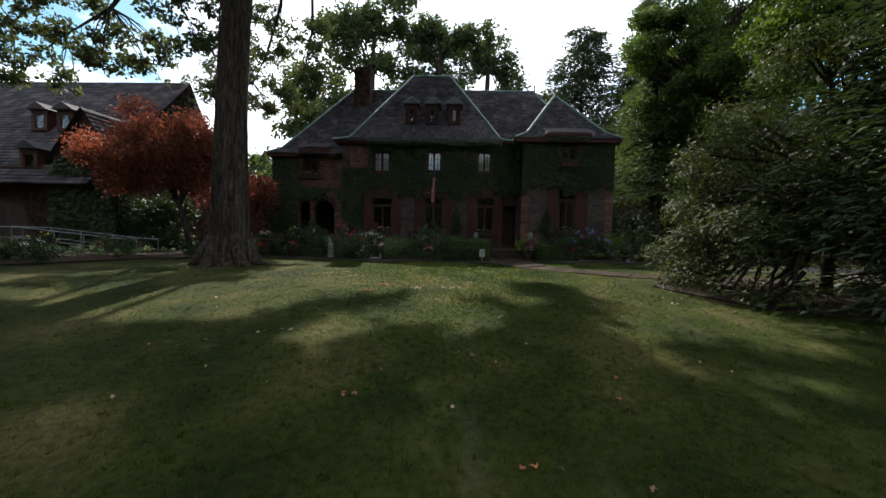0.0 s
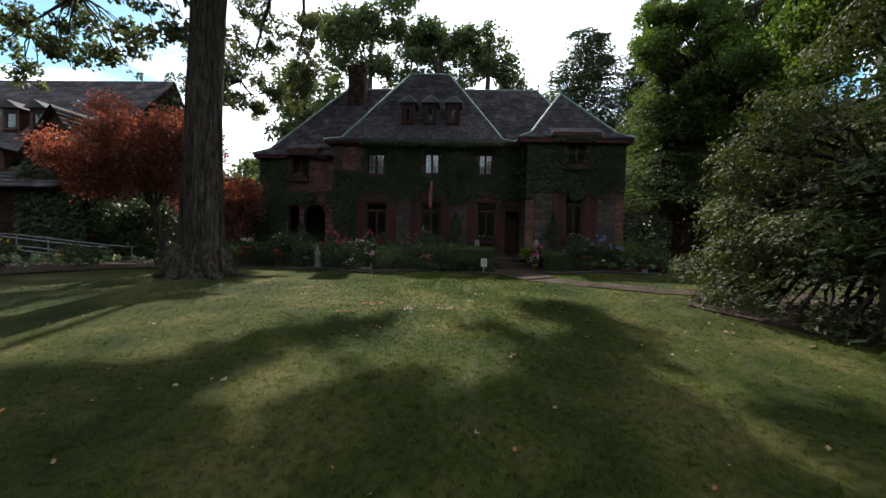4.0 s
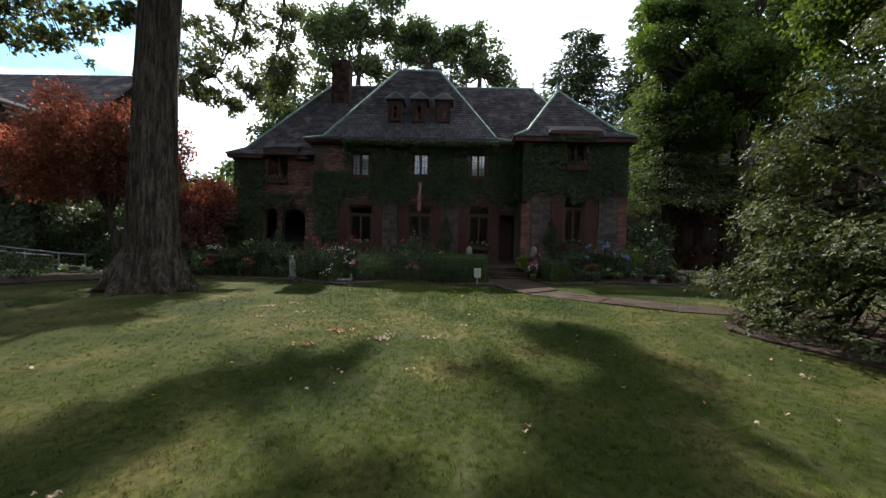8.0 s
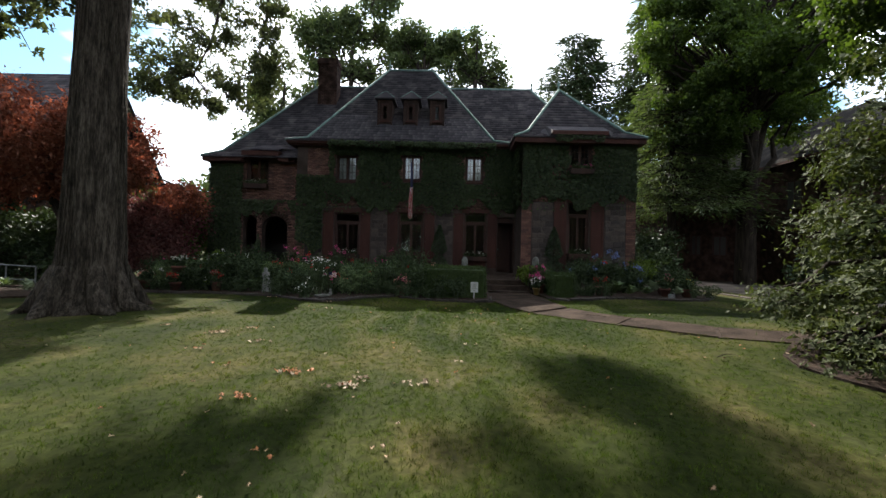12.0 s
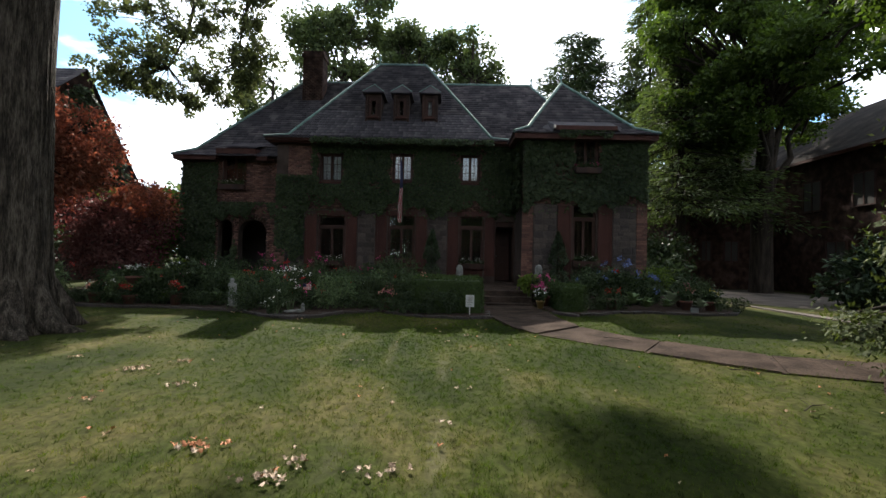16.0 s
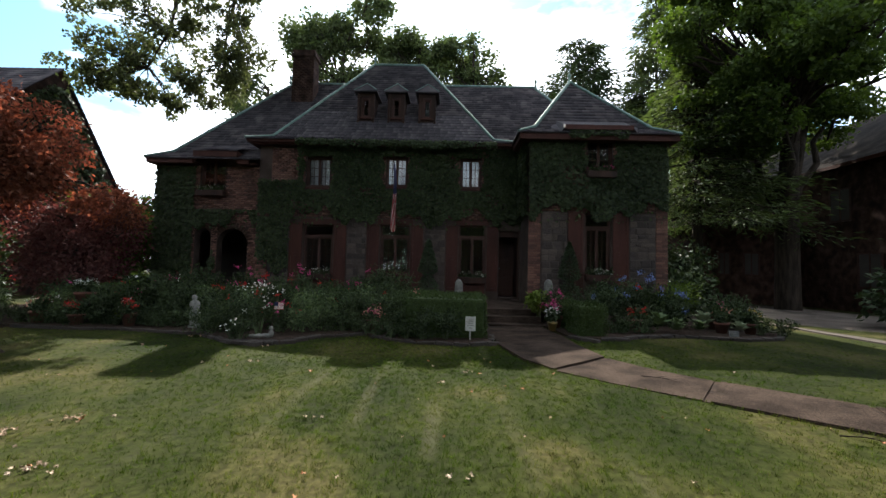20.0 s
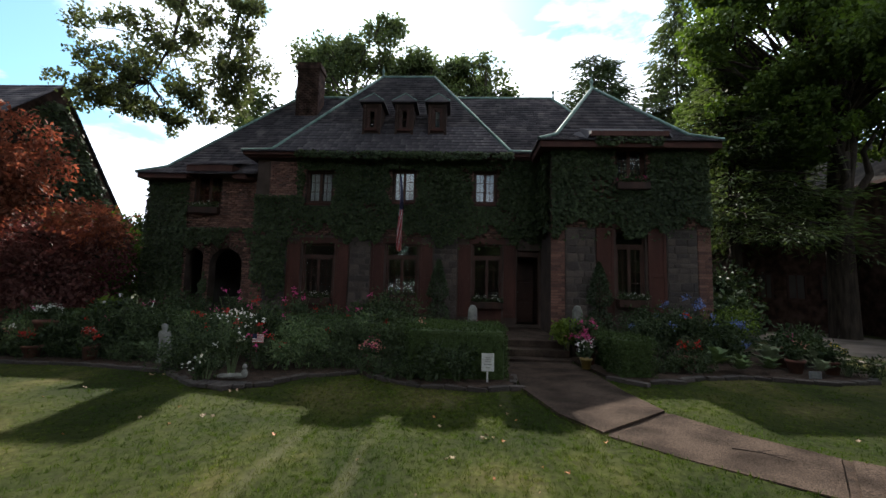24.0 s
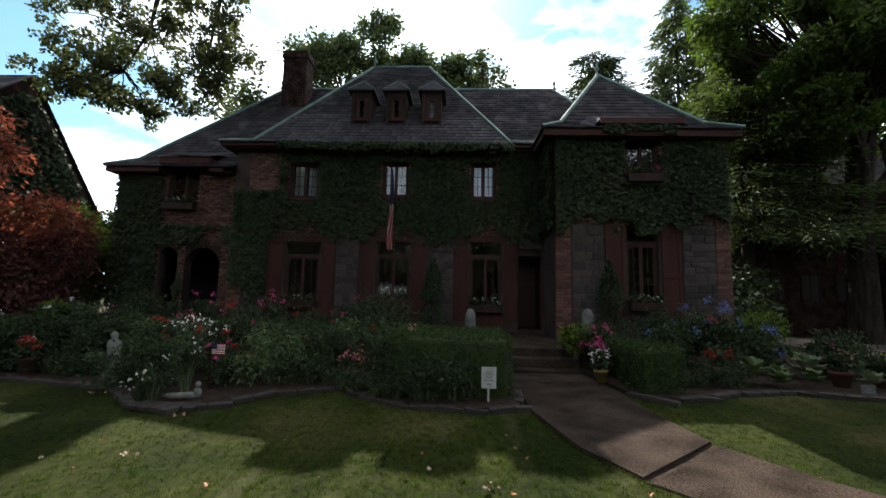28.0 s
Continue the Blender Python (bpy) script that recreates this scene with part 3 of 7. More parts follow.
part("soffit", boxes((-6.86, 2.4, 21.34, 21.6, 6.12, 6.2), (2.4, 7.05, 19.9, 20.15, 6.0, 6.08), (-10.55, -9.0, 21.6, 21.9, 5.44, 5.5), (-7.4, -6.8, 21.6, 21.9, 5.44, 5.5), (2.4, 2.64, 20.15, 21.3, 6.0, 6.08), (6.98, 7.05, 20.15, 30, 6.0, 6.08)), M_TIMBER, house)


# windows: thing-in-house > frame, sash, pane, curtain
M_GLASS = bpy.data.materials.new("window_glass")
M_GLASS.use_nodes = True
_b = M_GLASS.node_tree.nodes["Principled BSDF"]
_b.inputs["Base Color"].default_value = (0.9, 0.95, 0.95, 1)
_b.inputs["Roughness"].default_value = 0.03
_b.inputs["Transmission Weight"].default_value = 1.0
_b.inputs["IOR"].default_value = 1.45


def window(x0, x1, z0, z1, y, cols=2, rows=3, curtain=0.0, transom=0.0, parent=None, deep=0.12, leaves=2):
    """Casement window set back in its opening, with glazing bars, panes and perhaps curtains."""
    w = part("window", boxes((x0, x0 + 0.05, y + deep - 0.03, y + deep + 0.07, z0, z1), (x1 - 0.05, x1, y + deep - 0.03, y + deep + 0.07, z0, z1), (x0 + 0.05, x1 - 0.05, y + deep - 0.03, y + deep + 0.07, z1 - 0.05, z1), (x0 + 0.05, x1 - 0.05, y + deep - 0.03, y + deep + 0.07, z0, z0 + 0.06)), M_FRAME, parent or house)
    part("sill", boxes((x0 - 0.06, x1 + 0.06, y - 0.07, y + deep, z0 - 0.07, z0 - 0.002), bevel=0.012), M_TIMBER, w)
    zt = z1 - 0.05
    if transom:
        part("transom", boxes((x0 + 0.05, x1 - 0.05, y + deep - 0.02, y + deep + 0.05, zt - transom - 0.09, zt - transom)), M_FRAME, w)
    lw = (x1 - x0 - 0.1) / leaves
    for i in range(leaves):
        a, b = x0 + 0.05 + i * lw, x0 + 0.05 + (i + 1) * lw
        top = zt - (transom + 0.09 if transom else 0)
        zz0 = z0 + 0.06
        bs = [(a, a + 0.045, y + deep, y + deep + 0.04, zz0, top), (b - 0.045, b, y + deep, y + deep + 0.04, zz0, top), (a + 0.045, b - 0.045, y + deep, y + deep + 0.04, zz0, zz0 + 0.05), (a + 0.045, b - 0.045, y + deep, y + deep + 0.04, top - 0.05, top)]
        for k in range(1, cols):
            xm = a + 0.045 + (b - a - 0.09) * k / cols
            bs.append((xm - 0.008, xm + 0.008, y + deep + 0.008, y + deep + 0.03, zz0 + 0.05, top - 0.05))
        for k in range(1, rows):
            zm = zz0 + 0.05 + (top - zz0 - 0.1) * k / rows
            bs.append((a + 0.045, b - 0.045, y + deep + 0.009, y + deep + 0.029, zm - 0.008, zm + 0.008))
        part("sash", boxes(*bs), M_FRAME, w)
        p = part("pane", boxes((a + 0.04, b - 0.04, y + deep + 0.016, y + deep + 0.022, zz0 + 0.045, top - 0.045)), M_GLASS, w)
        p.visible_shadow = False
        if curtain:
            n = 24
            cx0, cx1 = (a + 0.04, a + 0.04 + (b - a) * curtain) if i == 0 else (b - 0.04 - (b - a) * curtain, b - 0.04)
            V_ = []
            for zc in (zz0, top):
                for k in range(n + 1):
                    V_.append((cx0 + (cx1 - cx0) * k / n, y + deep + 0.12 + 0.015 * math.sin(k * 1.7), zc))
            F_ = [(k, k + 1, n + 2 + k, n + 1 + k) for k in range(n)]
            link("curtain", mesh_np("curtain", V_, F_, M_CURTAIN, True), w, "pale curtain drawn half open")
    if transom:
        p = part("pane", boxes((x0 + 0.05, x1 - 0.05, y + deep + 0.016, y + deep + 0.022, zt - transom, zt)), M_GLASS, w)
        p.visible_shadow = False
    return w


for i, h in enumerate(UP):
    window(*h, MAIN_Y, 2, 3, (0.75, 0.85, 0.7)[i])
for h in LOW:
    window(*h, MAIN_Y, 2, 4, 0, 0.3)
window(*WUP[0], WING_Y, 2, 3, 0)
window(*WLOW[0], WING_Y, 2, 4, 0, 0.35)
window(*LUP[0], LEFT_Y, 2, 3, 0)

# shutters beside the ground floor windows


def shutter(x0, x1, z0, z1, y):
    s = part("shutter", boxes((x0, x0 + 0.07, y - 0.05, y - 0.004, z0, z1), (x1 - 0.07, x1, y - 0.05, y - 0.004, z0, z1), (x0 + 0.07, x1 - 0.07, y - 0.05, y - 0.004, z0, z0 + 0.1), (x0 + 0.07, x1 - 0.07, y - 0.05, y - 0.004, z1 - 0.08, z1), (x0 + 0.07, x1 - 0.07, y - 0.05, y - 0.004, (z0 + z1) / 2 - 0.05, (z0 + z1) / 2 + 0.05), bevel=0.004), M_TIMBER, house, "red-brown painted wooden shutter")
    zm = (z0 + z1) / 2
    for a, b in ((z0 + 0.1, zm - 0.05), (zm + 0.05, z1 - 0.08)):
        part("panel", boxes((x0 + 0.06, x1 - 0.06, y - 0.03, y - 0.008, a, b)), M_TIMBER, s)


for x0, x1 in ((-5.46, -5.02), (-3.88, -3.46), (-2.72, -2.30), (-1.18, -0.76), (0.06, 0.46), (1.48, 1.86)):
    shutter(x0, x1, 1.15, 3.4, MAIN_Y)
for x0, x1 in ((3.88, 4.36), (5.28, 5.76)):
    shutter(x0, x1, 1.2, 3.78, WING_Y)
part("panel", boxes((-4.95, -3.95, MAIN_Y - 0.03, MAIN_Y - 0.002, 1.0, 1.56), bevel=0.006), M_TIMBER, house)
part("panel", boxes((-2.2, -1.26, MAIN_Y - 0.03, MAIN_Y - 0.002, 1.0, 1.56), bevel=0.006), M_TIMBER, house)
part("panel", boxes((0.52, 1.42, MAIN_Y - 0.03, MAIN_Y - 0.002, 0.85, 1.56), bevel=0.006), M_TIMBER, house)

# front door, deep in the corner beside the wing
door = part("front_door", boxes((1.93, 2.57, MAIN_Y + 0.95, MAIN_Y + 1.01, 0.96, 3.05)), M_DARKWOOD, house, "dark wooden front door in shadow")
for k in range(3):
    part("panel", boxes((2.0, 2.5, MAIN_Y + 0.925, MAIN_Y + 0.948, 1.05 + k * 0.66, 1.62 + k * 0.66), bevel=0.012), M_DARKWOOD, door)
bm = bmesh.new()
bmesh.ops.create_uvsphere(bm, u_segments=10, v_segments=6, radius=0.035, matrix=Matrix.Translation((2.02, MAIN_Y + 0.91, 1.95)))
part("door_knob", bm, M_COPPER, door, smooth=True)
part("door_frame", boxes((1.86, 1.93, MAIN_Y + 0.1, MAIN_Y + 0.3, 0.95, 3.25), (2.57, 2.63, MAIN_Y + 0.1, MAIN_Y + 0.3, 0.95, 3.25), (1.93, 2.57, MAIN_Y + 0.1, MAIN_Y + 0.3, 3.06, 3.25), (1.80, 1.9, MAIN_Y + 0.36, MAIN_Y + 1.05, 0.8, 3.3), (2.6, 2.64, MAIN_Y + 0.36, MAIN_Y + 1.05, 0.8, 3.3), (1.9, 2.6, MAIN_Y + 0.36, MAIN_Y + 1.05, 3.06, 3.3)), M_DARKWOOD, house)

# arches of the left porch
for x0, x1, z0, z1 in ARCH:
    bm = bmesh.new()
    n = 14
    c, r = (x0 + x1) / 2, (x1 - x0) / 2
    for i in range(n):
        a0, a1 = math.pi * i / n, math.pi * (i + 1) / n
        p = [(c - r * math.cos(a0), z1 - r + r * math.sin(a0)), (c - r * math.cos(a1), z1 - r + r * math.sin(a1))]
        V_ = [bm.verts.new((x, LEFT_Y + dy, z)) for dy in (0.004, 0.34) for x, z in (p[0], p[1], (p[1][0], z1), (p[0][0], z1))]
        bm.faces.new(V_[:4])
        bm.faces.new((V_[0], V_[1], V_[5], V_[4]))
    bmesh.ops.remove_doubles(bm, verts=bm.verts, dist=0.001)
    part("arch", bm, M_WALL, house)
    for i in range(18):
        a = math.pi * (i + 0.5) / 18
        part("voussoir", boxes((-0.10, 0.10, -0.012, 0.02, -r * math.pi / 36 + 0.005, r * math.pi / 36 - 0.005)), M_BRICKD, house, m=Matrix.Translation((c - (r + 0.11) * math.cos(a), LEFT_Y, z1 - r + (r + 0.11) * math.sin(a))) @ Matrix.Rotation(a + math.pi, 4, "Y"))

# dormers on the main roof
for cx in (-3.14, -1.98, -0.80):
    d = part("dormer", boxes((cx - 0.31, cx - 0.17, 22.58, 24.2, 7.30, 8.52), (cx + 0.17, cx + 0.31, 22.58, 24.2, 7.30, 8.52), (cx - 0.17, cx + 0.17, 22.58, 24.2, 7.30, 7.56), (cx - 0.17, cx + 0.17, 22.58, 24.2, 8.36, 8.52), (cx - 0.17, cx + 0.17, 23.3, 24.2, 7.56, 8.36)), M_DARKWOOD, house, "small dark brown wooden roof dormer")
    window(cx - 0.17, cx + 0.17, 7.57, 8.35, 22.56, 1, 2, 0.6 if cx > -0.9 else 0.0, 0.0, d, 0.06, 1)
    part("corner_board", boxes((cx - 0.33, cx - 0.25, 22.54, 22.578, 7.30, 8.5), bevel=0.006), M_DARKWOOD, d)
    part("corner_board", boxes((cx + 0.25, cx + 0.33, 22.54, 22.578, 7.30, 8.5), bevel=0.006), M_DARKWOOD, d)
    bm = bmesh.new()
    e = [bm.verts.new(p) for p in ((cx - 0.44, 22.42, 8.52), (cx + 0.44, 22.42, 8.52), (cx + 0.44, 24.4, 8.52), (cx - 0.44, 24.4, 8.52))]
    e2 = [bm.verts.new((v.co.x, v.co.y, 8.57)) for v in e]
    t0, t1 = bm.verts.new((cx, 22.72, 8.97)), bm.verts.new((cx, 24.4, 8.97))
    for q in ((e[3], e[2], e[1], e[0]), (e[0], e[1], e2[1], e2[0]), (e[1], e[2], e2[2], e2[1]), (e[3], e[0], e2[0], e2[3]), (e2[0], e2[1], t0), (e2[1], e2[2], t1, t0), (e2[3], e2[0], t0, t1)):
        bm.faces.new(q)
    part("dormer_roof", bm, M_SLATE, d)
    for sx_ in (-0.44, 0.44):
        link("hip_flashing", mesh_np("hip_flashing", *tube([(cx + sx_, 22.42, 8.58), (cx, 22.72, 8.985)], [0.018, 0.018], 6), M_COPPER, True), d)

# eyebrow roofs over the upper windows of wing and left block
bm = bmesh.new()
W0 = [(3.55, WING_Y - 0.43, 6.2), (5.85, WING_Y - 0.43, 6.2), (5.72, WING_Y - 0.4, 6.42), (3.68, WING_Y - 0.4, 6.42)]
W1 = [(3.2, WING_Y + 0.3, 6.6), (6.2, WING_Y + 0.3, 6.6), (5.85, WING_Y + 0.75, 7.0), (3.55, WING_Y + 0.75, 7.0)]
w0, w1 = [bm.verts.new(p) for p in W0], [bm.verts.new(p) for p in W1]
for q in ((w0[3], w0[2], w1[2], w1[3]), (w0[0], w0[3], w1[3], w1[0]), (w0[2], w0[1], w1[1], w1[2])):
    bm.faces.new(q)
part("shed_roof", bm, M_SLATE, roof)
part("fascia", boxes((3.66, 5.74, WING_Y - 0.47, WING_Y - 0.405, 6.27, 6.41)), M_TIMBER, house)
n = 16
V_, F_ = [], []
for i in range(n + 1):
    f = i / n
    x = -9.02 + 1.64 * f
    rise = 0.06 * math.sin(math.pi * f)
    V_ += [(x, LEFT_Y - 0.50, 5.90 + rise), (x, LEFT_Y + 1.5, 6.62 + rise), (x, LEFT_Y - 0.50, 5.84 + rise)]
    if i:
        k = 3 * (i - 1)
        F_ += [(k, k + 3, k + 4, k + 1), (k + 2, k + 5, k + 3, k)]
link("eyebrow_roof", mesh_np("eyebrow_roof", V_, F_, M_SLATE, False), roof)
part("fascia", boxes((-8.98, -7.42, LEFT_Y - 0.46, LEFT_Y - 0.40, 5.66, 5.86)), M_TIMBER, house)
part("dormer_cheek", boxes((-8.98, -8.92, LEFT_Y - 0.40, LEFT_Y + 1.0, 5.5, 5.88)), M_TIMBER, house)
part("dormer_cheek", boxes((-7.48, -7.42, LEFT_Y - 0.40, LEFT_Y + 1.0, 5.5, 5.88)), M_TIMBER, house)
part("soffit", boxes((-8.92, -7.48, LEFT_Y - 0.40, LEFT_Y, 5.70, 5.74)), M_TIMBER, house)

# copper finials on the ridge ends
for fx, fy, fz in ((4.05, 26.3, 10.52), (-7.6, 26.3, 10.52), (-3.5, 25.9, 11.29), (4.5, 22.35, 8.93)):
    V_, F_ = [], []
    prof = ((0.0, 0.0), (0.075, 0.02), (0.05, 0.12), (0.025, 0.2), (0.07, 0.28), (0.07, 0.33), (0.02, 0.4), (0.012, 0.52), (0.0, 0.62))
    for i, (r_, z_) in enumerate(prof):
        V_ += [(fx + r_ * math.cos(2 * math.pi * k / 8), fy + r_ * math.sin(2 * math.pi * k / 8), fz + z_) for k in range(8)]
        if i:
            F_ += [(8 * i - 8 + k, 8 * i - 8 + (k + 1) % 8, 8 * i + (k + 1) % 8, 8 * i + k) for k in range(8)]
    link("finial", mesh_np("finial", V_, F_, M_COPPER, True), roof, "small dark copper roof finial")

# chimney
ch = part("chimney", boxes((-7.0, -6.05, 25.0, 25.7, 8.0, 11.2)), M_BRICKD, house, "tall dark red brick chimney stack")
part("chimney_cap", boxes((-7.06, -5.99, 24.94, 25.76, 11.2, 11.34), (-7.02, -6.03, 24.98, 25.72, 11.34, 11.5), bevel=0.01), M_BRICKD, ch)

# steps and landing
for i in range(3):
    part("step", boxes((1.18, 2.56, 17.45 + i * 0.36, 18.4 if i < 2 else 22.6, 0.40 + i * 0.155, 0.555 + i * 0.155), bevel=0.015), M_SLAB, house, "worn stone entrance step")


# ---------------------------------------------------------------- neighbouring houses
left_house = thing("neighbour_house", "brick house with a steep slate roof, dormers and ivy", "house")
LX = -17.5
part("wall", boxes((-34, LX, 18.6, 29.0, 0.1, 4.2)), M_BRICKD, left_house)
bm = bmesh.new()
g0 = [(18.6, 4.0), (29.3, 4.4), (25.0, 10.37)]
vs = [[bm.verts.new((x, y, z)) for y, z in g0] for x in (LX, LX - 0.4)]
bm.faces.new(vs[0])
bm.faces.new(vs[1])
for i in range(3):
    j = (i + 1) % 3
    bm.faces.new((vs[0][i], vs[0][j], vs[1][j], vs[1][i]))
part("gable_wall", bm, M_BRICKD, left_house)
nfacets = [[(-34.3, 17.9, 3.35), (LX + 0.15, 17.9, 3.35), (LX + 0.15, 25.0, 10.42), (-34.3, 25.0, 10.42)], [(LX + 0.15, 29.9, 3.7), (-34.3, 29.9, 3.7), (-34.3, 25.0, 10.42), (LX + 0.15, 25.0, 10.42)],
           [(-16.05, 18.2, 4.3), (-16.05, 19.2, 4.3), (-17.9, 21.6, 6.95), (-17.9, 18.2, 6.95)], [(-19.75, 19.2, 4.3), (-19.75, 18.2, 4.3), (-17.9, 18.2, 6.95), (-17.9, 21.6, 6.95)]]
nroof = part("roof", roof_mesh(nfacets), M_SLATE, left_house)
SLV, SLF = [], []
for f in nfacets:
    for o, u, v, n, w in slate_row(f, 0.26, 0.36, rng=rng):
        t = 0.012 + rng.uniform(0, 0.015)
        a, b = o + n * (t + 0.012), o + u * w + n * (t + 0.012)
        c, d = b + v * 0.28 - n * (t + 0.008), a + v * 0.28 - n * (t + 0.008)
        k = len(SLV)
        SLV += [a, b, c, d, a - n * 0.03, b - n * 0.03]
        SLF += [(k, k + 1, k + 2, k + 3), (k + 4, k + 5, k + 1, k)]
sl = link("slate_covering", mesh_np("slate_covering", [tuple(v) for v in SLV], SLF, M_SLATE), nroof)
sl["kind"] = "stuff"
bm = bmesh.new()
vs = [[bm.verts.new((x, y, z)) for x, z in ((-19.5, 0.1), (-16.3, 0.1), (-16.3, 4.6), (-17.9, 6.85), (-19.5, 4.6))] for y in (18.45, 18.75)]
bm.faces.new(vs[0])
bm.faces.new(vs[1])
for i in range(5):
    j = (i + 1) % 5
    bm.faces.new((vs[0][i], vs[0][j], vs[1][j], vs[1][i]))
part("front_gable", bm, M_BRICKD, left_house)
for cx, y, z, s in ((-22.85, 20.9, 6.35, 1.0), (-21.4, 20.9, 6.35, 1.0), (-20.9, 18.6, 3.85, 1.0)):
    d = part("dormer", boxes((cx - 0.45, cx - 0.3, y, y + 1.6, z, z + 1.2), (cx + 0.3, cx + 0.45, y, y + 1.6, z, z + 1.2), (cx - 0.3, cx + 0.3, y, y + 1.6, z, z + 0.15), (cx - 0.3, cx + 0.3, y, y + 1.6, z + 1.05, z + 1.2), (cx - 0.3, cx + 0.3, y + 0.8, y + 1.6, z + 0.15, z + 1.05)), M_TIMBER, left_house)
    window(cx - 0.3, cx + 0.3, z + 0.16, z + 1.04, y - 0.02, 1, 2, 0, 0, d, 0.06, 1)
    bm = bmesh.new()
    e = [bm.verts.new(p) for p in ((cx - 0.6, y - 0.2, z + 1.2), (cx + 0.6, y - 0.2, z + 1.2), (cx + 0.6, y + 1.9, z + 1.2), (cx - 0.6, y + 1.9, z + 1.2))]
    t0, t1 = bm.verts.new((cx, y - 0.2, z + 1.6)), bm.verts.new((cx, y + 1.9, z + 1.6))
    for q in ((e[0], e[1], t0), (e[1], e[2], t1, t0), (e[3], e[0], t0, t1), (e[3], e[2], e[1], e[0])):
        bm.faces.new(q)
    part("dormer_roof", bm, M_SLATE, d)

bm = bmesh.new()
arch = [(-22.7, 0.2), (-20.9, 0.2)] + [(-21.8 + 0.9 * math.cos(a), 1.7 + 0.8 * math.sin(a)) for a in np.linspace(0, math.pi, 9)]
vs = [[bm.verts.new((x, y, z)) for x, z in arch] for y in (18.57, 18.595)]
bm.faces.new(vs[0])
for i in range(len(arch)):
    j = (i + 1) % len(arch)
    bm.faces.new((vs[0][i], vs[0][j], vs[1][j], vs[1][i]))
part("porch_door", bm, M_DARKWOOD, left_house, "dark arched porch door")
M_SHINGLE = mat("weathered_dark_shingle", [(0.010, 0.009, 0.009), (0.022, 0.019, 0.018), (0.040, 0.034, 0.030)], scale=1.6, rough=0.95, bump=0.4, fine=24, spec=0.04, island=0.4)
right_house = thing("neighbour_house", "dark brick house behind trees, hipped roof", "house")
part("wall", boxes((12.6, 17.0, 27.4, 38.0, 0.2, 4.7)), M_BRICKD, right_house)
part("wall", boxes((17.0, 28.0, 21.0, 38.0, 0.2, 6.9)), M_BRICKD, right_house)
rf, rh_, rr_ = flared(12.1, 19.0, 26.9, 38.6, 4.4, 15.6, 15.6, 30.5, 35.0, 7.2)
part("roof", roof_mesh(rf), M_SHINGLE, right_house)
rf, rh_, rr_ = flared(16.5, 28.6, 20.5, 38.8, 6.75, 21.5, 21.5, 26.0, 33.0, 10.2)
part("roof", roof_mesh(rf), M_SHINGLE, right_house)
part("fascia", boxes((16.5, 28.6, 20.5, 20.6, 6.6, 6.74), (16.5, 16.6, 20.6, 27.0, 6.6, 6.74)), M_TIMBER, right_house)
# opaque panes: the dark room behind is painted as their colour
for x0, x1, z0 in ((13.2, 13.8, 2.0), (14.4, 15.2, 2.0), (15.8, 16.6, 2.0)):
    wn = part("window", boxes((x0, x1, 27.34, 27.395, z0 - 0.06, z0), (x0, x0 + 0.07, 27.34, 27.395, z0, z0 + 1.0), (x1 - 0.07, x1, 27.34, 27.395, z0, z0 + 1.0), (x0, x1, 27.34, 27.395, z0 + 1.0, z0 + 1.07), ((x0 + x1) / 2 - 0.025, (x0 + x1) / 2 + 0.025, 27.35, 27.395, z0, z0 + 1.0)), M_FRAME, right_house)
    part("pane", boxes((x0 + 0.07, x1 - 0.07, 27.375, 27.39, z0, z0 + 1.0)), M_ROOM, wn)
for y0, z0 in ((22.2, 4.4), (24.6, 4.4), (23.4, 1.6)):
    wn = part("window", boxes((16.93, 16.985, y0, y0 + 1.0, z0 - 0.06, z0), (16.93, 16.985, y0, y0 + 0.07, z0, z0 + 1.3), (16.93, 16.985, y0 + 0.93, y0 + 1.0, z0, z0 + 1.3), (16.93, 16.985, y0, y0 + 1.0, z0 + 1.3, z0 + 1.37), (16.94, 16.985, y0 + 0.475, y0 + 0.525, z0, z0 + 1.3)), M_FRAME, right_house)
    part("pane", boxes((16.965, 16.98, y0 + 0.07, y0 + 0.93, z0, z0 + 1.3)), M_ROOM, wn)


# ---------------------------------------------------------------- trees
def sprays(tips, r, rng, n=5, spread=0.9):
    out = []
    for x, y, z in tips:
        for _ in range(n):
            d = rng.normal(size=3) * spread
            k = r * rng.uniform(0.6, 1.2)
            out.append((x + d[0], y + d[1], z + d[2] * 0.6, k, k, k * 0.6))
    return out


R = np.random.default_rng(11)
# the big oak on the lawn
OX, OY = -7.62, 12.88
ob_ = gz(OX, OY)


SHX, SHY = -SUNV.x / SUNV.z, SUNV.y / SUNV.z     # ground shift of a shadow for each metre of height
SHADE_R = [(0.0, 8.5), (0.5, 9.1), (1.4, 9.6), (2.0, 9.4), (2.3, 8.6), (2.4, 7.6), (2.55, 6.9), (2.5, 6.2), (3.0, 5.7), (2.6, 4.6), (0.6, 4.6), (0.3, 6.6), (0.1, 7.6)]
SHADE_L = [(-2.2, 7.75), (-1.35, 8.0), (-0.65, 8.1), (-0.45, 7.3), (-0.55, 6.8), (-1.0, 6.6), (-1.5, 6.5), (-2.0, 5.8), (-2.7, 5.3), (-3.2, 5.3), (-2.8, 6.2)]
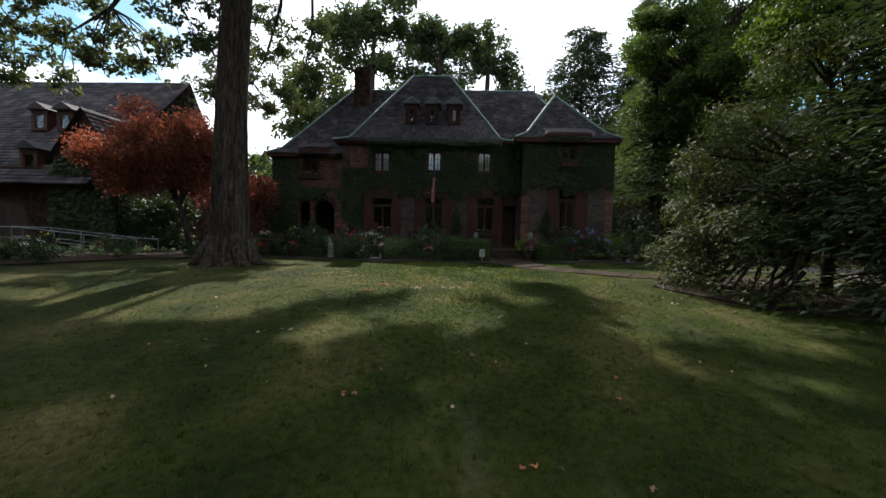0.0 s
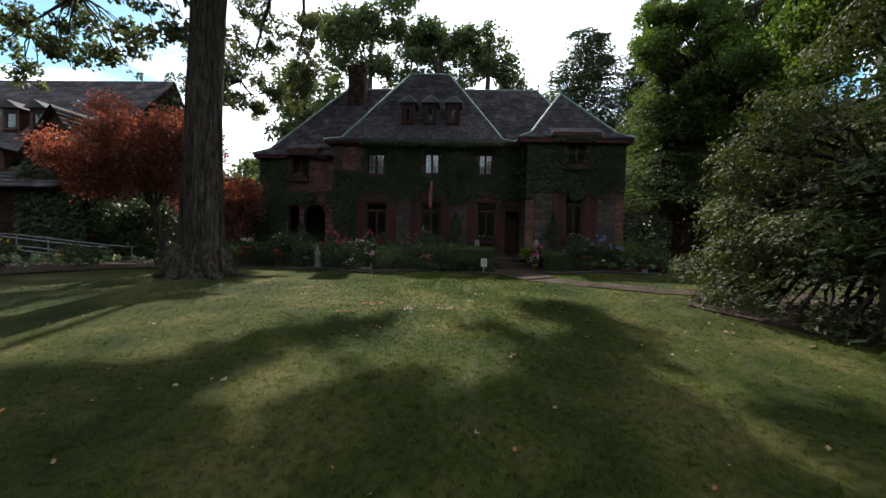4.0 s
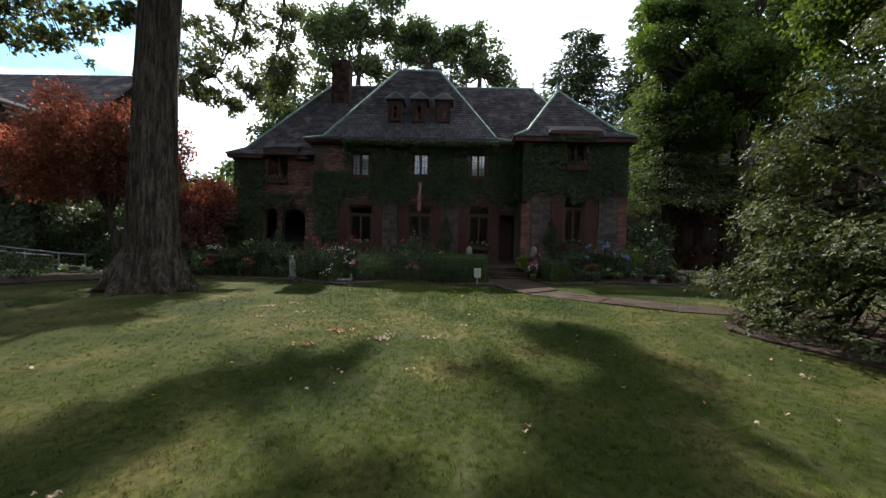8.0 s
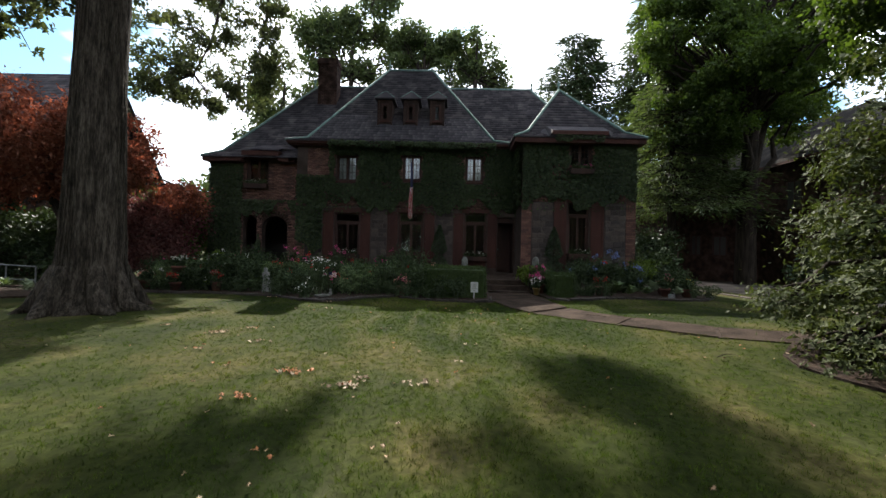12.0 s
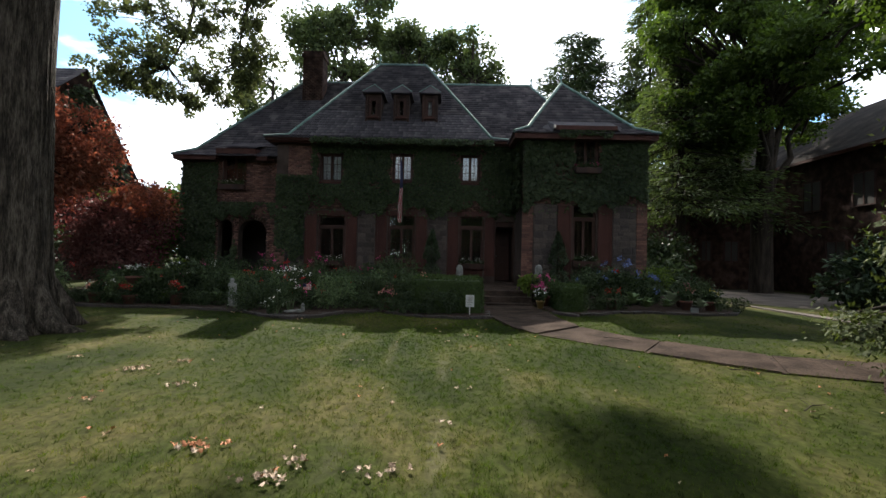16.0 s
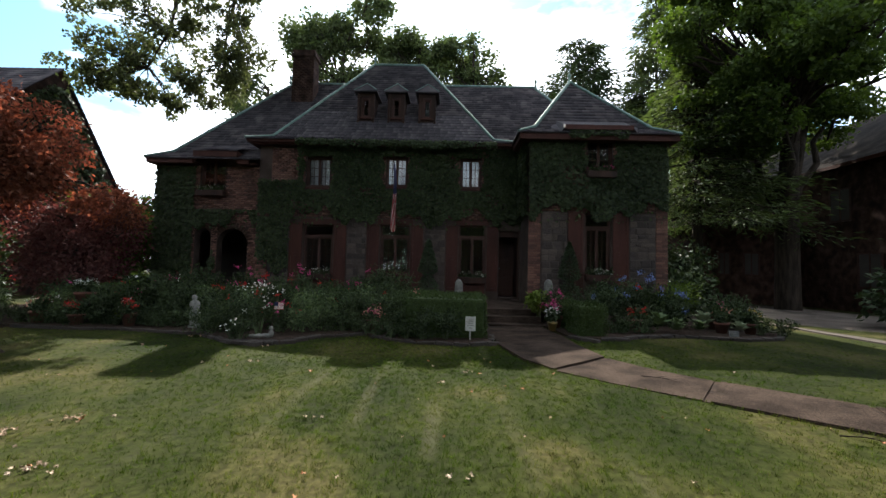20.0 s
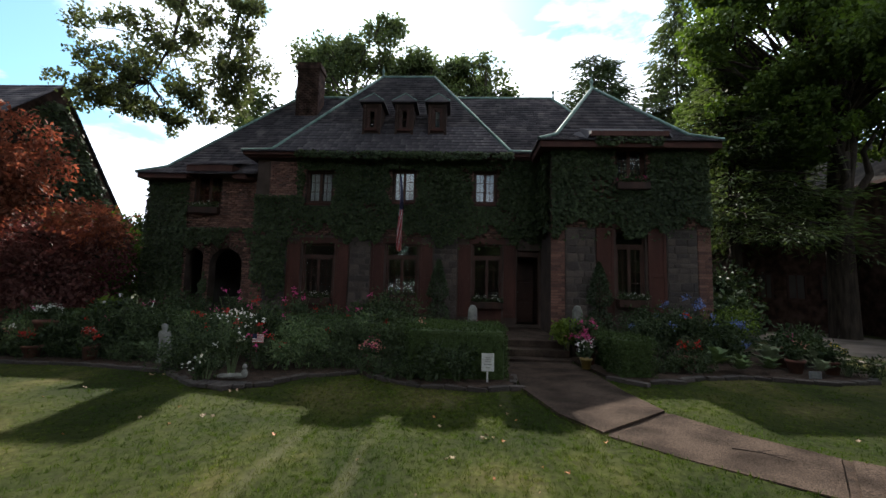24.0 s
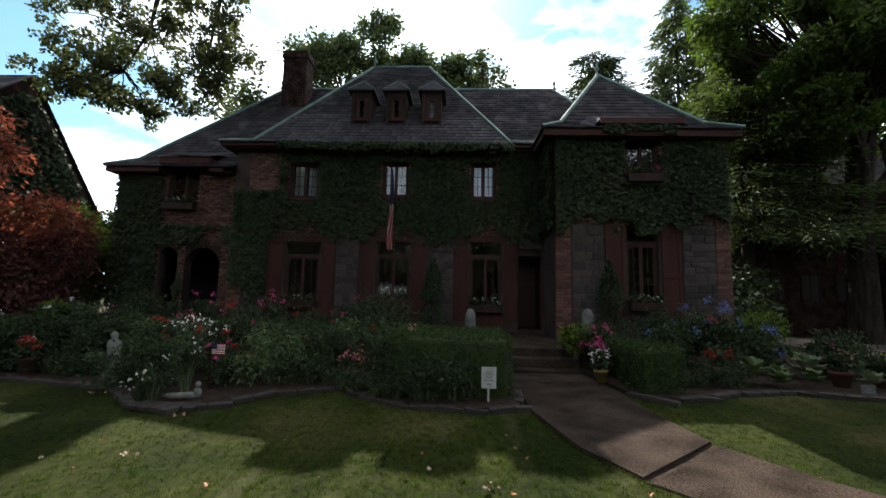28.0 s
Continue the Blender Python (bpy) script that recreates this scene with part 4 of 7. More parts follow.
SUN_FLECKS = [(0.6, 6.1, 0.45), (-0.95, 5.95, 0.5), (-1.9, 5.35, 0.3), (2.1, 5.4, 0.4), (-1.7, 4.9, 0.3), (0.0, 4.85, 0.35), (0.8, 4.3, 0.35), (3.6, 5.0, 0.5), (0.0, 3.8, 0.3), (1.2, 3.6, 0.35), (2.2, 3.6, 0.4), (-0.6, 3.2, 0.35), (0.3, 2.5, 0.4), (2.0, 2.4, 0.3), (3.2, 3.4, 0.35), (-3.6, 3.4, 0.4), (0.95, 7.0, 0.25), (-2.6, 1.6, 0.3)]


def crown_shade(sx, sy, r):
    """Where unseen clumps are set to shade the lawn: ragged tongues and a deep shade, broken by flecks of sun."""
    if any(math.hypot(sx - a, sy - b) < f + 0.2 * r for a, b, f in SUN_FLECKS):
        return False
    edge = float(np.interp(sx, [-9.0, -5.6, -5.0, -4.2, -3.6, -2.9, -2.0, 2.6, 3.0, 6.0], [6.5, 5.6, 4.8, 4.8, 5.2, 5.6, 5.7, 5.2, 4.9, 4.6]))
    if sy < edge:
        return True
    q = [(sx + 0.6 * r * a, sy + 0.6 * r * b) for a, b in ((0, 0), (1, 0), (-1, 0), (0, 1), (0, -1))]
    return R.uniform() < 0.5 and any(all(bool(inside(p, np.array(a), np.array(b))) for a, b in q) for p in (SHADE_R, SHADE_L))


# leaf clumps added above the view, placed along sun rays to cast this shade
shade_clumps = []
while len(shade_clumps) < 560:
    sx, sy, r = R.uniform(-9.0, 6.0), R.uniform(-6.0, 9.8), R.uniform(0.28, 0.54)
    if not crown_shade(sx, sy, r):
        continue
    z = 14.0
    while (z - r - 1.9) / (sy + SHY * (z - 0.4)) < 0.635:
        z += 0.5
    z += R.uniform(0.0, 2.5)
    x, y = sx - SHX * (z - 0.4), sy + SHY * (z - 0.4)
    if math.hypot(x - OX, y - OY) > 1.6:
        shade_clumps.append((x, y, z, r, r, r * 0.8))
# unseen canopy added overhead to keep sky light off the lawn
canopy_clumps = [c for c in scatter((-9.5, 9.0, 17.0), (6.0, 7.0, 4.0), 60, (0.9, 1.5), R, -1) if c[2] > 13.0 and math.hypot(c[0] - OX, c[1] - OY) > 2.4 and c[0] + SHX * c[2] < -5.5]
canopy_clumps += scatter((-2.0, 4.8, 15.8), (11.0, 8.5, 1.8), 130, (1.1, 1.8), R, -1)
HANG = [(-15.8, 10.0), (-15.4, 9.8), (-14.6, 9.7), (-13.6, 9.5), (-12.6, 9.0), (-12.2, 8.9), (-13.2, 10.5), (-14.4, 10.7), (-15.2, 11.1), (-12.0, 10.4), (-14.2, 11.9), (-12.8, 11.7), (-13.6, 12.9), (-15.0, 12.5), (-11.4, 11.9), (-10.4, 8.9), (-10.9, 9.6), (-10.0, 9.7), (-9.3, 9.9), (-9.0, 10.5), (-9.3, 11.3), (-10.2, 11.1), (-10.8, 12.5), (-9.6, 12.5), (-11.6, 13.5), (-9.8, 13.9), (-12.6, 14.3), (-9.0, 13.3)]
fine_clumps = sprays([(x, 24.4 + 0.5 * math.sin(3 * x), z) for x, z in HANG], 0.30, R, 11, 0.42)
HANG2 = [(-18.0, 7.3), (-17.0, 7.7), (-15.7, 7.3), (-14.6, 8.0), (-13.4, 7.6), (-12.5, 7.5), (-11.3, 7.7), (-10.4, 8.3), (-9.8, 8.7), (-16.8, 9.0), (-15.5, 8.8), (-13.8, 8.8), (-12.2, 8.8), (-17.8, 8.6), (-11.0, 9.4), (-14.5, 10.0), (-16.5, 10.4), (-12.8, 10.2), (-10.0, 10.0), (-17.4, 9.8), (-11.6, 10.8)]
fine_clumps += sprays([(x, 15.0 + 0.5 * math.sin(3 * x), z) for x, z in HANG2], 0.26, R, 10, 0.40)
oak = tree("oak_tree", "huge old oak with furrowed grey-brown trunk on the lawn", "tree", (0, 0, 0),
           ([(OX, OY, ob_ - 0.3), (OX, OY, ob_ + 0.1), (OX, OY, ob_ + 0.45), (OX + 0.02, OY, ob_ + 1.0), (OX + 0.03, OY, 2.6), (OX + 0.04, OY, 5.0), (OX + 0.12, OY + 0.05, 8.0), (OX + 0.3, OY + 0.2, 11.0), (OX + 0.4, OY + 0.5, 14.0), (OX + 0.5, OY + 0.8, 17.0)], [1.05, 0.84, 0.69, 0.59, 0.53, 0.46, 0.43, 0.41, 0.36, 0.22]),
           shade_clumps, 58000, 0.27, M_OAKTOP, M_BARK, 3, limbs=60, sub=12, aspect=0.8, tight=0.26, shell=0.2, lowest=11.5)
rg = np.random.default_rng(77)
v, f = foliage(canopy_clumps, 12000, 0.48, rg, 10, 0.8, 0.3, 0.26, 0.2, 1.0)
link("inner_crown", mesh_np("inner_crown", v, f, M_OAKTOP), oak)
v, f = foliage(fine_clumps, 29000, 0.155, rg, 6, 0.72, 0.3, 0.3, 0.3, 1.0)
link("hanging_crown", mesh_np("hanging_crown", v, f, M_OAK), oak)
boughs = [[(OX + 0.3, OY + 0.3, 12.0), (-8.4, 16.5, 14.4), (-9.6, 20.5, 15.0), (-10.8, 23.2, 14.2), (-12.2, 24.4, 12.0), (-12.9, 24.2, 10.2)],
          [(OX + 0.4, OY + 0.6, 13.0), (-7.9, 18.0, 15.6), (-8.6, 22.0, 15.4), (-9.4, 24.4, 13.6), (-10.2, 25.0, 11.0)],
          [(OX + 0.2, OY + 0.1, 11.0), (-9.4, 13.8, 12.0), (-11.4, 14.4, 11.2), (-13.4, 14.9, 9.6), (-15.6, 15.3, 8.8)],
          [(OX + 0.2, OY + 0.1, 11.6), (-10.4, 14.2, 12.6), (-13.6, 15.0, 11.8), (-16.4, 15.4, 10.4), (-18.0, 15.5, 9.4)]]
for bg in boughs:
    link("limb", mesh_np("limb", *tube(bg, list(np.linspace(0.2, 0.03, len(bg))), 8), M_BARK, True), oak)
BP = np.array([p for bg in boughs for p in bg[1:]])
for c in fine_clumps[::4]:
    e = np.array(c[:3])
    s_ = BP[int(np.argmin(np.linalg.norm(BP - e - np.array([0, 0, 0.6]), axis=1)))]
    link("twig", mesh_np("twig", *limb(s_, e, 0.035, 0.01, rg, 0.03, 5), M_BARK, True), oak)
# root flare
for k in range(8):
    a = 2 * math.pi * k / 8 + rg.uniform(-0.25, 0.25)
    r = rg.uniform(1.1, 1.65)
    p0, p1, p2 = (OX + 0.46 * math.cos(a), OY + 0.46 * math.sin(a), ob_ + 0.85), (OX + 0.85 * math.cos(a), OY + 0.85 * math.sin(a), ob_ + 0.10), (OX + r * math.cos(a + 0.15), OY + r * math.sin(a + 0.15), ob_ - 0.08)
    link("root", mesh_np("root", *tube([p0, p1, ((p1[0] + p2[0]) / 2, (p1[1] + p2[1]) / 2, ob_ + 0.0), p2], [0.2, 0.19, 0.11, 0.04], 9, 0.06), M_BARK, True), oak)
# bark ridges up the trunk
for k in range(44):
    a = 2 * math.pi * k / 44 + rg.uniform(-0.06, 0.06)
    pts, z = [], ob_ + rg.uniform(0.3, 0.8)
    while z < 12.5:
        r = float(np.interp(z, [ob_ + 0.1, ob_ + 0.45, ob_ + 1.0, 2.6, 5.0, 8.0, 11.0, 14.0], [0.84, 0.69, 0.59, 0.53, 0.46, 0.43, 0.41, 0.36])) - 0.006
        cx = float(np.interp(z, [0, 5, 8, 11, 14], [OX, OX + 0.04, OX + 0.12, OX + 0.3, OX + 0.4]))
        a += rg.uniform(-0.05, 0.05)
        pts.append((cx + r * math.cos(a), OY + r * math.sin(a), z))
        z += 0.35
    link("bark_ridge", mesh_np("bark_ridge", *tube(pts, list(rg.uniform(0.010, 0.028, len(pts))), 5), M_BARK, True), oak)

# red japanese maple
red = scatter((-13.1, 17.2, 4.5), (2.3, 2.0, 1.95), 38, (0.45, 0.8), R, -0.6) + scatter((-15.2, 16.6, 4.5), (1.2, 1.2, 0.9), 9, (0.4, 0.6), R, -0.8) + sprays([(-10.8, 18.0, 4.4), (-10.5, 18.6, 3.7), (-11.8, 17.4, 5.4)], 0.6, R, 5, 0.6)
tree("red_maple", "spreading japanese maple with rust-red leaves", "tree", (0, 0, 0), ([(-11.5, 16.6, 0.2), (-11.6, 16.6, 1.2), (-12.1, 16.8, 2.4), (-12.9, 17.0, 4.0)], [0.16, 0.12, 0.10, 0.07]), red, 44000, 0.13, M_RED, M_BARK2, 4, limbs=26, aspect=0.5, tight=0.26, droop=0.5, shell=0.35)
low = scatter((-11.2, 19.6, 2.3), (1.5, 1.3, 1.7), 18, (0.5, 0.9), R, -0.9)
tree("flowering_shrub", "tall shrub with dull purple-pink leaves", "shrub", (0, 0, 0), ([(-10.7, 19.4, 0.3), (-10.7, 19.4, 1.5)], [0.08, 0.05]), low, 16000, 0.13, M_PINKLEAF, M_BARK2, 5, limbs=10, shell=0.3)
low = scatter((-12.0, 22.6, 2.9), (1.3, 1.4, 1.9), 14, (0.5, 0.9), R, -0.9)
tree("shrub_tree", "leafy green shrub beside the house corner", "shrub", (0, 0, 0), ([(-12.0, 22.6, 0.3), (-12.0, 22.6, 2.5)], [0.08, 0.05]), low, 14000, 0.15, M_MAPLE, M_BARK2, 6, limbs=8, shell=0.3)
low = scatter((-15.0, 19.3, 1.6), (2.2, 1.0, 1.3), 16, (0.5, 0.9), R, -0.9)
tree("dark_shrub", "dark evergreen shrubs against the neighbour's wall", "shrub", (0, 0, 0), ([(-15.0, 19.3, 0.1), (-15.0, 19.3, 1.5)], [0.08, 0.05]), low, 9000, 0.16, M_CONIFER, M_BARK2, 7, limbs=6, shell=0.3)

# tall trees behind the house
SKYLINE = [(-14.2, 20.0), (-13.4, 22.2), (-11.6, 23.3), (-8.9, 23.4), (-7.1, 24.2), (-4.9, 23.6), (-4.3, 21.0), (-3.0, 21.8), (-1.9, 20.0), (-1.2, 20.2), (-0.3, 20.9), (1.9, 20.9), (3.3, 19.5), (4.2, 17.6), (5.0, 16.6)]
for i, (x, lo, hi, cnt) in enumerate(((-9.2, -14.2, -4.2, 26000), (-3.0, -5.2, -1.7, 9000), (1.4, -1.6, 4.6, 14000))):
    cl = []
    while len(cl) < (120, 34, 52)[i]:
        cx, r = R.uniform(lo, hi), R.uniform(0.4, 0.8)
        top = float(np.interp(cx, [p[0] for p in SKYLINE], [p[1] for p in SKYLINE])) - 0.8 * r
        cz = top - (top - 9.5) * R.uniform(0, 1) ** 1.5
        if abs(cx - x) < 0.42 * (hi - lo) + 0.1 * (cz - 9.5):
            cl.append((1.31 * cx, 50.0 + R.uniform(-0.8, 3.0), 1.9 + 1.31 * (cz - 1.9), 1.3 * r, 1.3 * r, r))
    tree("background_tree", "tall leafy tree behind the house roof", "tree", (0, 0, 0), ([(1.31 * x, 50, 0), (1.31 * x, 50, 12), (1.31 * x + 0.3, 50, 21.0), (1.31 * x + 0.4, 50, 25.5)], [0.6, 0.45, 0.25, 0.06]), cl, cnt, 0.36, M_BACK, M_BARK2, 20 + i, limbs=34, sub=7, aspect=0.8, tight=0.40, group="trees behind the house", shell=0.4)
for i, (x, y, bot, top, wide, cnt) in enumerate(((-15.5, 38.0, 1, 8.5, 4.4, 12000), (6.5, 44.0, 4, 18.0, 3.6, 9000), (-15.6, 40.0, 4, 18.6, 2.6, 11000))):
    cl = scatter((x, y, (bot + top) / 2), (wide, 3.2, (top - bot) / 2 - 0.6), 56, (0.5, 1.0), R, -1)
    tree("background_tree", "tall leafy tree behind the house roof", "tree", (0, 0, 0), ([(x, y, 0), (x, y, top * 0.4), (x + 0.4, y, top * 0.75), (x + 0.6, y, top * 0.88)], [0.5, 0.4, 0.2, 0.06]), cl, cnt, 0.30, M_BACK, M_BARK2, 26 + i, limbs=26, sub=7, aspect=0.8, tight=0.40, group="trees behind the house", shell=0.4)


def conifer(name, label, x, y, z0, top, wide, seed, count, size, leaf=M_CONIFER, layers=16, group="", droop=0.22, power=0.75, dense=1.0, fan=0.2, clear=0.8):
    """A conifer: a straight trunk and tiers of drooping branches with needled twigs."""
    rg = np.random.default_rng(seed)
    th = thing(name, label, "tree", group)
    link("trunk", mesh_np("trunk", *tube([(x, y, z0), (x, y, top)], [0.28, 0.03], 8), M_BARK2, True), th)
    pts, ax = [], []
    for k in range(layers):
        f = (k + 0.3) / layers
        zc = z0 + clear + (top - z0 - clear - 0.2) * f
        r = wide * (1 - f) ** power + 0.15
        for b in range(int(dense * (9 - 3 * f))):
            a = rg.uniform(0, 2 * math.pi)
            rr = r * rg.uniform(0.7, 1.15)
            e = np.array([x + math.cos(a) * rr, y + math.sin(a) * rr, max(zc - droop * rr + rg.uniform(-0.3, 0.3), z0 + 0.2)])
            s = np.array([x, y, zc + 0.1])
            link("limb", mesh_np("limb", *limb(s, e, 0.05, 0.012, rg, 0.04, 4), M_BARK2, True), th)
            n = max(6, int(count / layers / 7 / dense * rr / wide * 1.6))
            t = rg.uniform(0.1, 1, n) ** 0.7
            side = rg.normal(size=(n, 3)) * np.array([fan, fan, 0.07]) * (rr * 0.35 + 0.3)
            pts.append(s + (e - s) * t[:, None] + side)
            ax.append((e - s)[None] / rr + side * 2.2 + np.array([0, 0, -0.3]))
    P = np.concatenate(pts)
    v, f = leaf_arrays(P, size, rg, 0.26, np.concatenate(ax), 0.35, np.array([0, 0, 0.8]))
    link("crown", mesh_np("crown", v, f, leaf), th)
    return th


conifer("conifer", "dark spruce standing behind the house", 12.3, 46.5, 0.3, 24.8, 7.6, 31, 44000, 0.5, layers=32, droop=0.2, power=0.45, dense=1.5, fan=0.3)
conifer("conifer", "dark hemlock beside the house", 11.4, 26.0, 0.3, 13.0, 3.9, 32, 20000, 0.26, M_HEMLOCK, layers=20, dense=1.5, fan=0.3, clear=4.2)
conifer("conifer", "tall grey-green hemlock beyond the house", 16.8, 40.5, 0.3, 27.0, 5.2, 33, 46000, 0.42, M_HEMLOCK, layers=30, dense=1.7, fan=0.3)
conifer("conifer", "tall dark hemlock behind the maple", 22.0, 41.0, 0.2, 23.0, 6.0, 37, 30000, 0.34, layers=26, dense=1.5, fan=0.3)
conifer("conifer", "dark hemlock before the neighbour's wall", 21.0, 24.0, 0.2, 10.0, 2.8, 36, 10000, 0.34)
# the maple over the driveway
mp_ = scatter((14.0, 24.9, 12.0), (4.7, 4.2, 5.6), 120, (0.5, 1.0), R, -0.95) + scatter((13.6, 19.6, 10.5), (2.6, 2.4, 3.2), 20, (0.4, 0.8), R, -0.95) + scatter((11.6, 14.4, 9.6), (1.8, 2.2, 2.4), 18, (0.7, 1.2), R, -0.95)
mp_ = [(x, y, z, r * 1.1, r * 1.1, rz * 0.7) for x, y, z, r, _, rz in mp_]
tree("maple_tree", "tall green maple with sunlit leaves over the driveway", "tree", (0, 0, 0), ([(14.2, 24.5, 0.1), (14.2, 24.5, 0.6), (14.2, 24.5, 4.0), (14.1, 24.1, 8.5), (13.6, 23.0, 13.0)], [0.6, 0.46, 0.40, 0.28, 0.1]), mp_, 120000, 0.145, M_MAPLE, M_BARK2, 41, limbs=44, sub=10, aspect=0.9, tight=0.17, droop=0.4, shell=0.3, lowest=5.0)
dk = scatter((26.5, 43.0, 12.0), (8.0, 3.5, 11.0), 60, (1.2, 2.0), R, -1)
tree("dark_tree", "dark dense leafy tree behind the maple", "tree", (0, 0, 0), ([(26.5, 43.0, 0.1), (26.5, 43.0, 6.0), (26.3, 43.0, 12.0), (26.0, 43.0, 19.0)], [0.5, 0.4, 0.3, 0.1]), dk, 20000, 0.42, M_BACK, M_BARK2, 46, limbs=20, aspect=0.8, shell=0.3)
# dark understorey by the driveway
low = scatter((9.4, 24.8, 1.6), (0.9, 2.0, 1.5), 12, (0.6, 1.1), R, -0.95)
tree("dark_shrub", "dark evergreen growth beside the driveway", "shrub", (0, 0, 0), ([(9.4, 24.8, 0.3), (9.4, 24.8, 2.2)], [0.1, 0.05]), low, 9000, 0.2, M_CONIFER, M_BARK2, 47, limbs=10, shell=0.3)
low = scatter((13.6, 18.4, 1.5), (1.7, 0.8, 1.4), 12, (0.5, 0.9), R, -0.95)
tree("dark_shrub", "dark evergreen growth beside the driveway", "shrub", (0, 0, 0), ([(13.6, 18.4, 0.3), (13.6, 18.4, 2.0)], [0.1, 0.05]), low, 8000, 0.2, M_CONIFER, M_BARK2, 48, limbs=6, shell=0.3)
low = scatter((-12.6, 27.0, 2.2), (1.8, 1.2, 2.0), 14, (0.7, 1.1), R, -1)
tree("green_shrub", "tall green shrubs between the two houses", "shrub", (0, 0, 0), ([(-12.6, 27.0, 0.3), (-12.6, 27.0, 2.5)], [0.1, 0.05]), low, 9000, 0.2, M_MAPLE, M_BARK2, 49, limbs=6, shell=0.3)
for i, (x, y, top, wide) in enumerate(((-24, 52, 11, 7), (-13, 50, 8, 6), (16, 48, 10, 6), (27, 42, 12, 7), (36, 30, 13, 8), (-40, 40, 13, 8))):
    cl = scatter((x, y, top * 0.5), (wide, 3.5, top * 0.5), 30, (1.5, 2.4), R, -1)
    tree("distant_tree", "leafy tree in the distance beyond the houses", "tree", (0, 0, 0), ([(x, y, 0), (x, y, top * 0.6)], [0.4, 0.2]), cl, 7000, 0.55, M_BACK, M_BARK2, 90 + i, limbs=8, aspect=0.8, twigs=False, group="distant trees", shell=0.4)
# the big shrub at the lawn's edge


def lobes(center, radii, n, rr, rng):
    """Flattened leafy lobes over the outside of a mound."""
    out = []
    while len(out) < n:
        d = unit(rng.normal(size=(1, 3)))[0]
        if d[2] < -0.45:
            continue
        q = np.array(center) + d * np.array(radii) * rng.uniform(0.78, 1.06)
        r = rng.uniform(*rr)
        if q[2] > 0.5:
            out.append((*q, r, r, r * 0.55))
    return out


def whorls(clumps, count, size, rng, leaves=8):
    """Rosettes of long leaves that sit over the tops and sides of lobes."""
    C = np.array(clumps, float)
    area = C[:, 3] ** 2
    n = count // leaves
    which = rng.choice(len(C), n, p=area / area.sum())
    d = rng.normal(size=(n, 3))
    d[:, 2] = np.abs(d[:, 2]) * 1.1 - 0.35
    d = unit(d)
    S = C[which, :3] + d * C[which, 3:] * rng.uniform(0.55, 1.08, n)[:, None]
    up = unit(d + np.array([0, 0, 0.7]) + rng.normal(size=(n, 3)) * 0.25)
    U, Sp = np.repeat(up, leaves, 0), np.repeat(S, leaves, 0)
    side = unit(np.cross(U, rng.normal(size=(n * leaves, 3))))
    return leaf_arrays(Sp, size, rng, 0.36, side + U * 0.3, 0.12, U, 0.05)


sh = lobes((6.7, 8.8, 1.9), (2.2, 2.1, 2.3), 66, (0.42, 0.72), R) + lobes((7.3, 8.9, 4.0), (1.6, 1.6, 1.7), 30, (0.4, 0.7), R) + lobes((5.6, 9.2, 1.3), (1.3, 1.4, 1.1), 22, (0.35, 0.55), R) + sprays([(4.7, 9.4, 0.6), (4.8, 8.5, 0.55), (5.1, 10.0, 0.6), (5.3, 7.2, 0.5), (6.4, 6.6, 0.5), (7.4, 6.7, 0.6), (8.3, 6.8, 0.6), (9.2, 7.2, 0.7), (9.6, 8.2, 0.8)], 0.40, R, 4, 0.3)
shrub_big = tree("rhododendron", "large glossy-leaved evergreen shrub at the lawn's edge", "shrub", (0, 0, 0), ([(7.4, 8.8, 0.2), (7.4, 8.8, 2.5)], [0.12, 0.06]), sh, 26000, 0.07, M_RHODO, M_BARK2, 42, limbs=46, aspect=0.4, tight=0.3, droop=0.2, shell=0.2)
v, f = whorls(sh, 104000, 0.068, np.random.default_rng(421))
link("outer_foliage", mesh_np("outer_foliage", v, f, M_RHODO), shrub_big)
yw = scatter((12.2, 8.2, 5.5), (3.2, 6.0, 6.0), 44, (1.0, 1.8), R, -1)
tree("leafy_tree", "dense dark green tree behind the big shrub", "tree", (0, 0, 0), ([(12.2, 8.2, 0.1), (12.2, 8.2, 8.0)], [0.3, 0.15]), yw, 40000, 0.22, M_CONIFER, M_BARK2, 43, limbs=30, aspect=0.85, shell=0.3)
conifer("conifer", "dark hemlock at the garden's side", 8.9, 6.3, 0.2, 14.0, 3.5, 44, 52000, 0.22, layers=28, dense=2.0, fan=0.32)

# trees that close the view behind and beside the camera
for i, (x, y, top) in enumerate(((-22, -6, 15), (-11, -18, 12), (1, -21, 12), (13, -16, 12), (23, -2, 16), (-27, 6, 15), (-17, 0, 13))):
    cl = scatter((x, y, top * 0.5), (7.0, 5.5, top * 0.5), 40, (1.8, 2.8), R, -1)
    tree("garden_tree", "large leafy tree closing the garden", "tree", (0, 0, 0), ([(x, y, -0.9), (x, y, top * 0.5)], [0.45, 0.25]), cl, 8000, 0.75, M_BACK, M_BARK2, 60 + i, limbs=8, aspect=0.7, twigs=False, group="trees around the garden", shell=0.4)


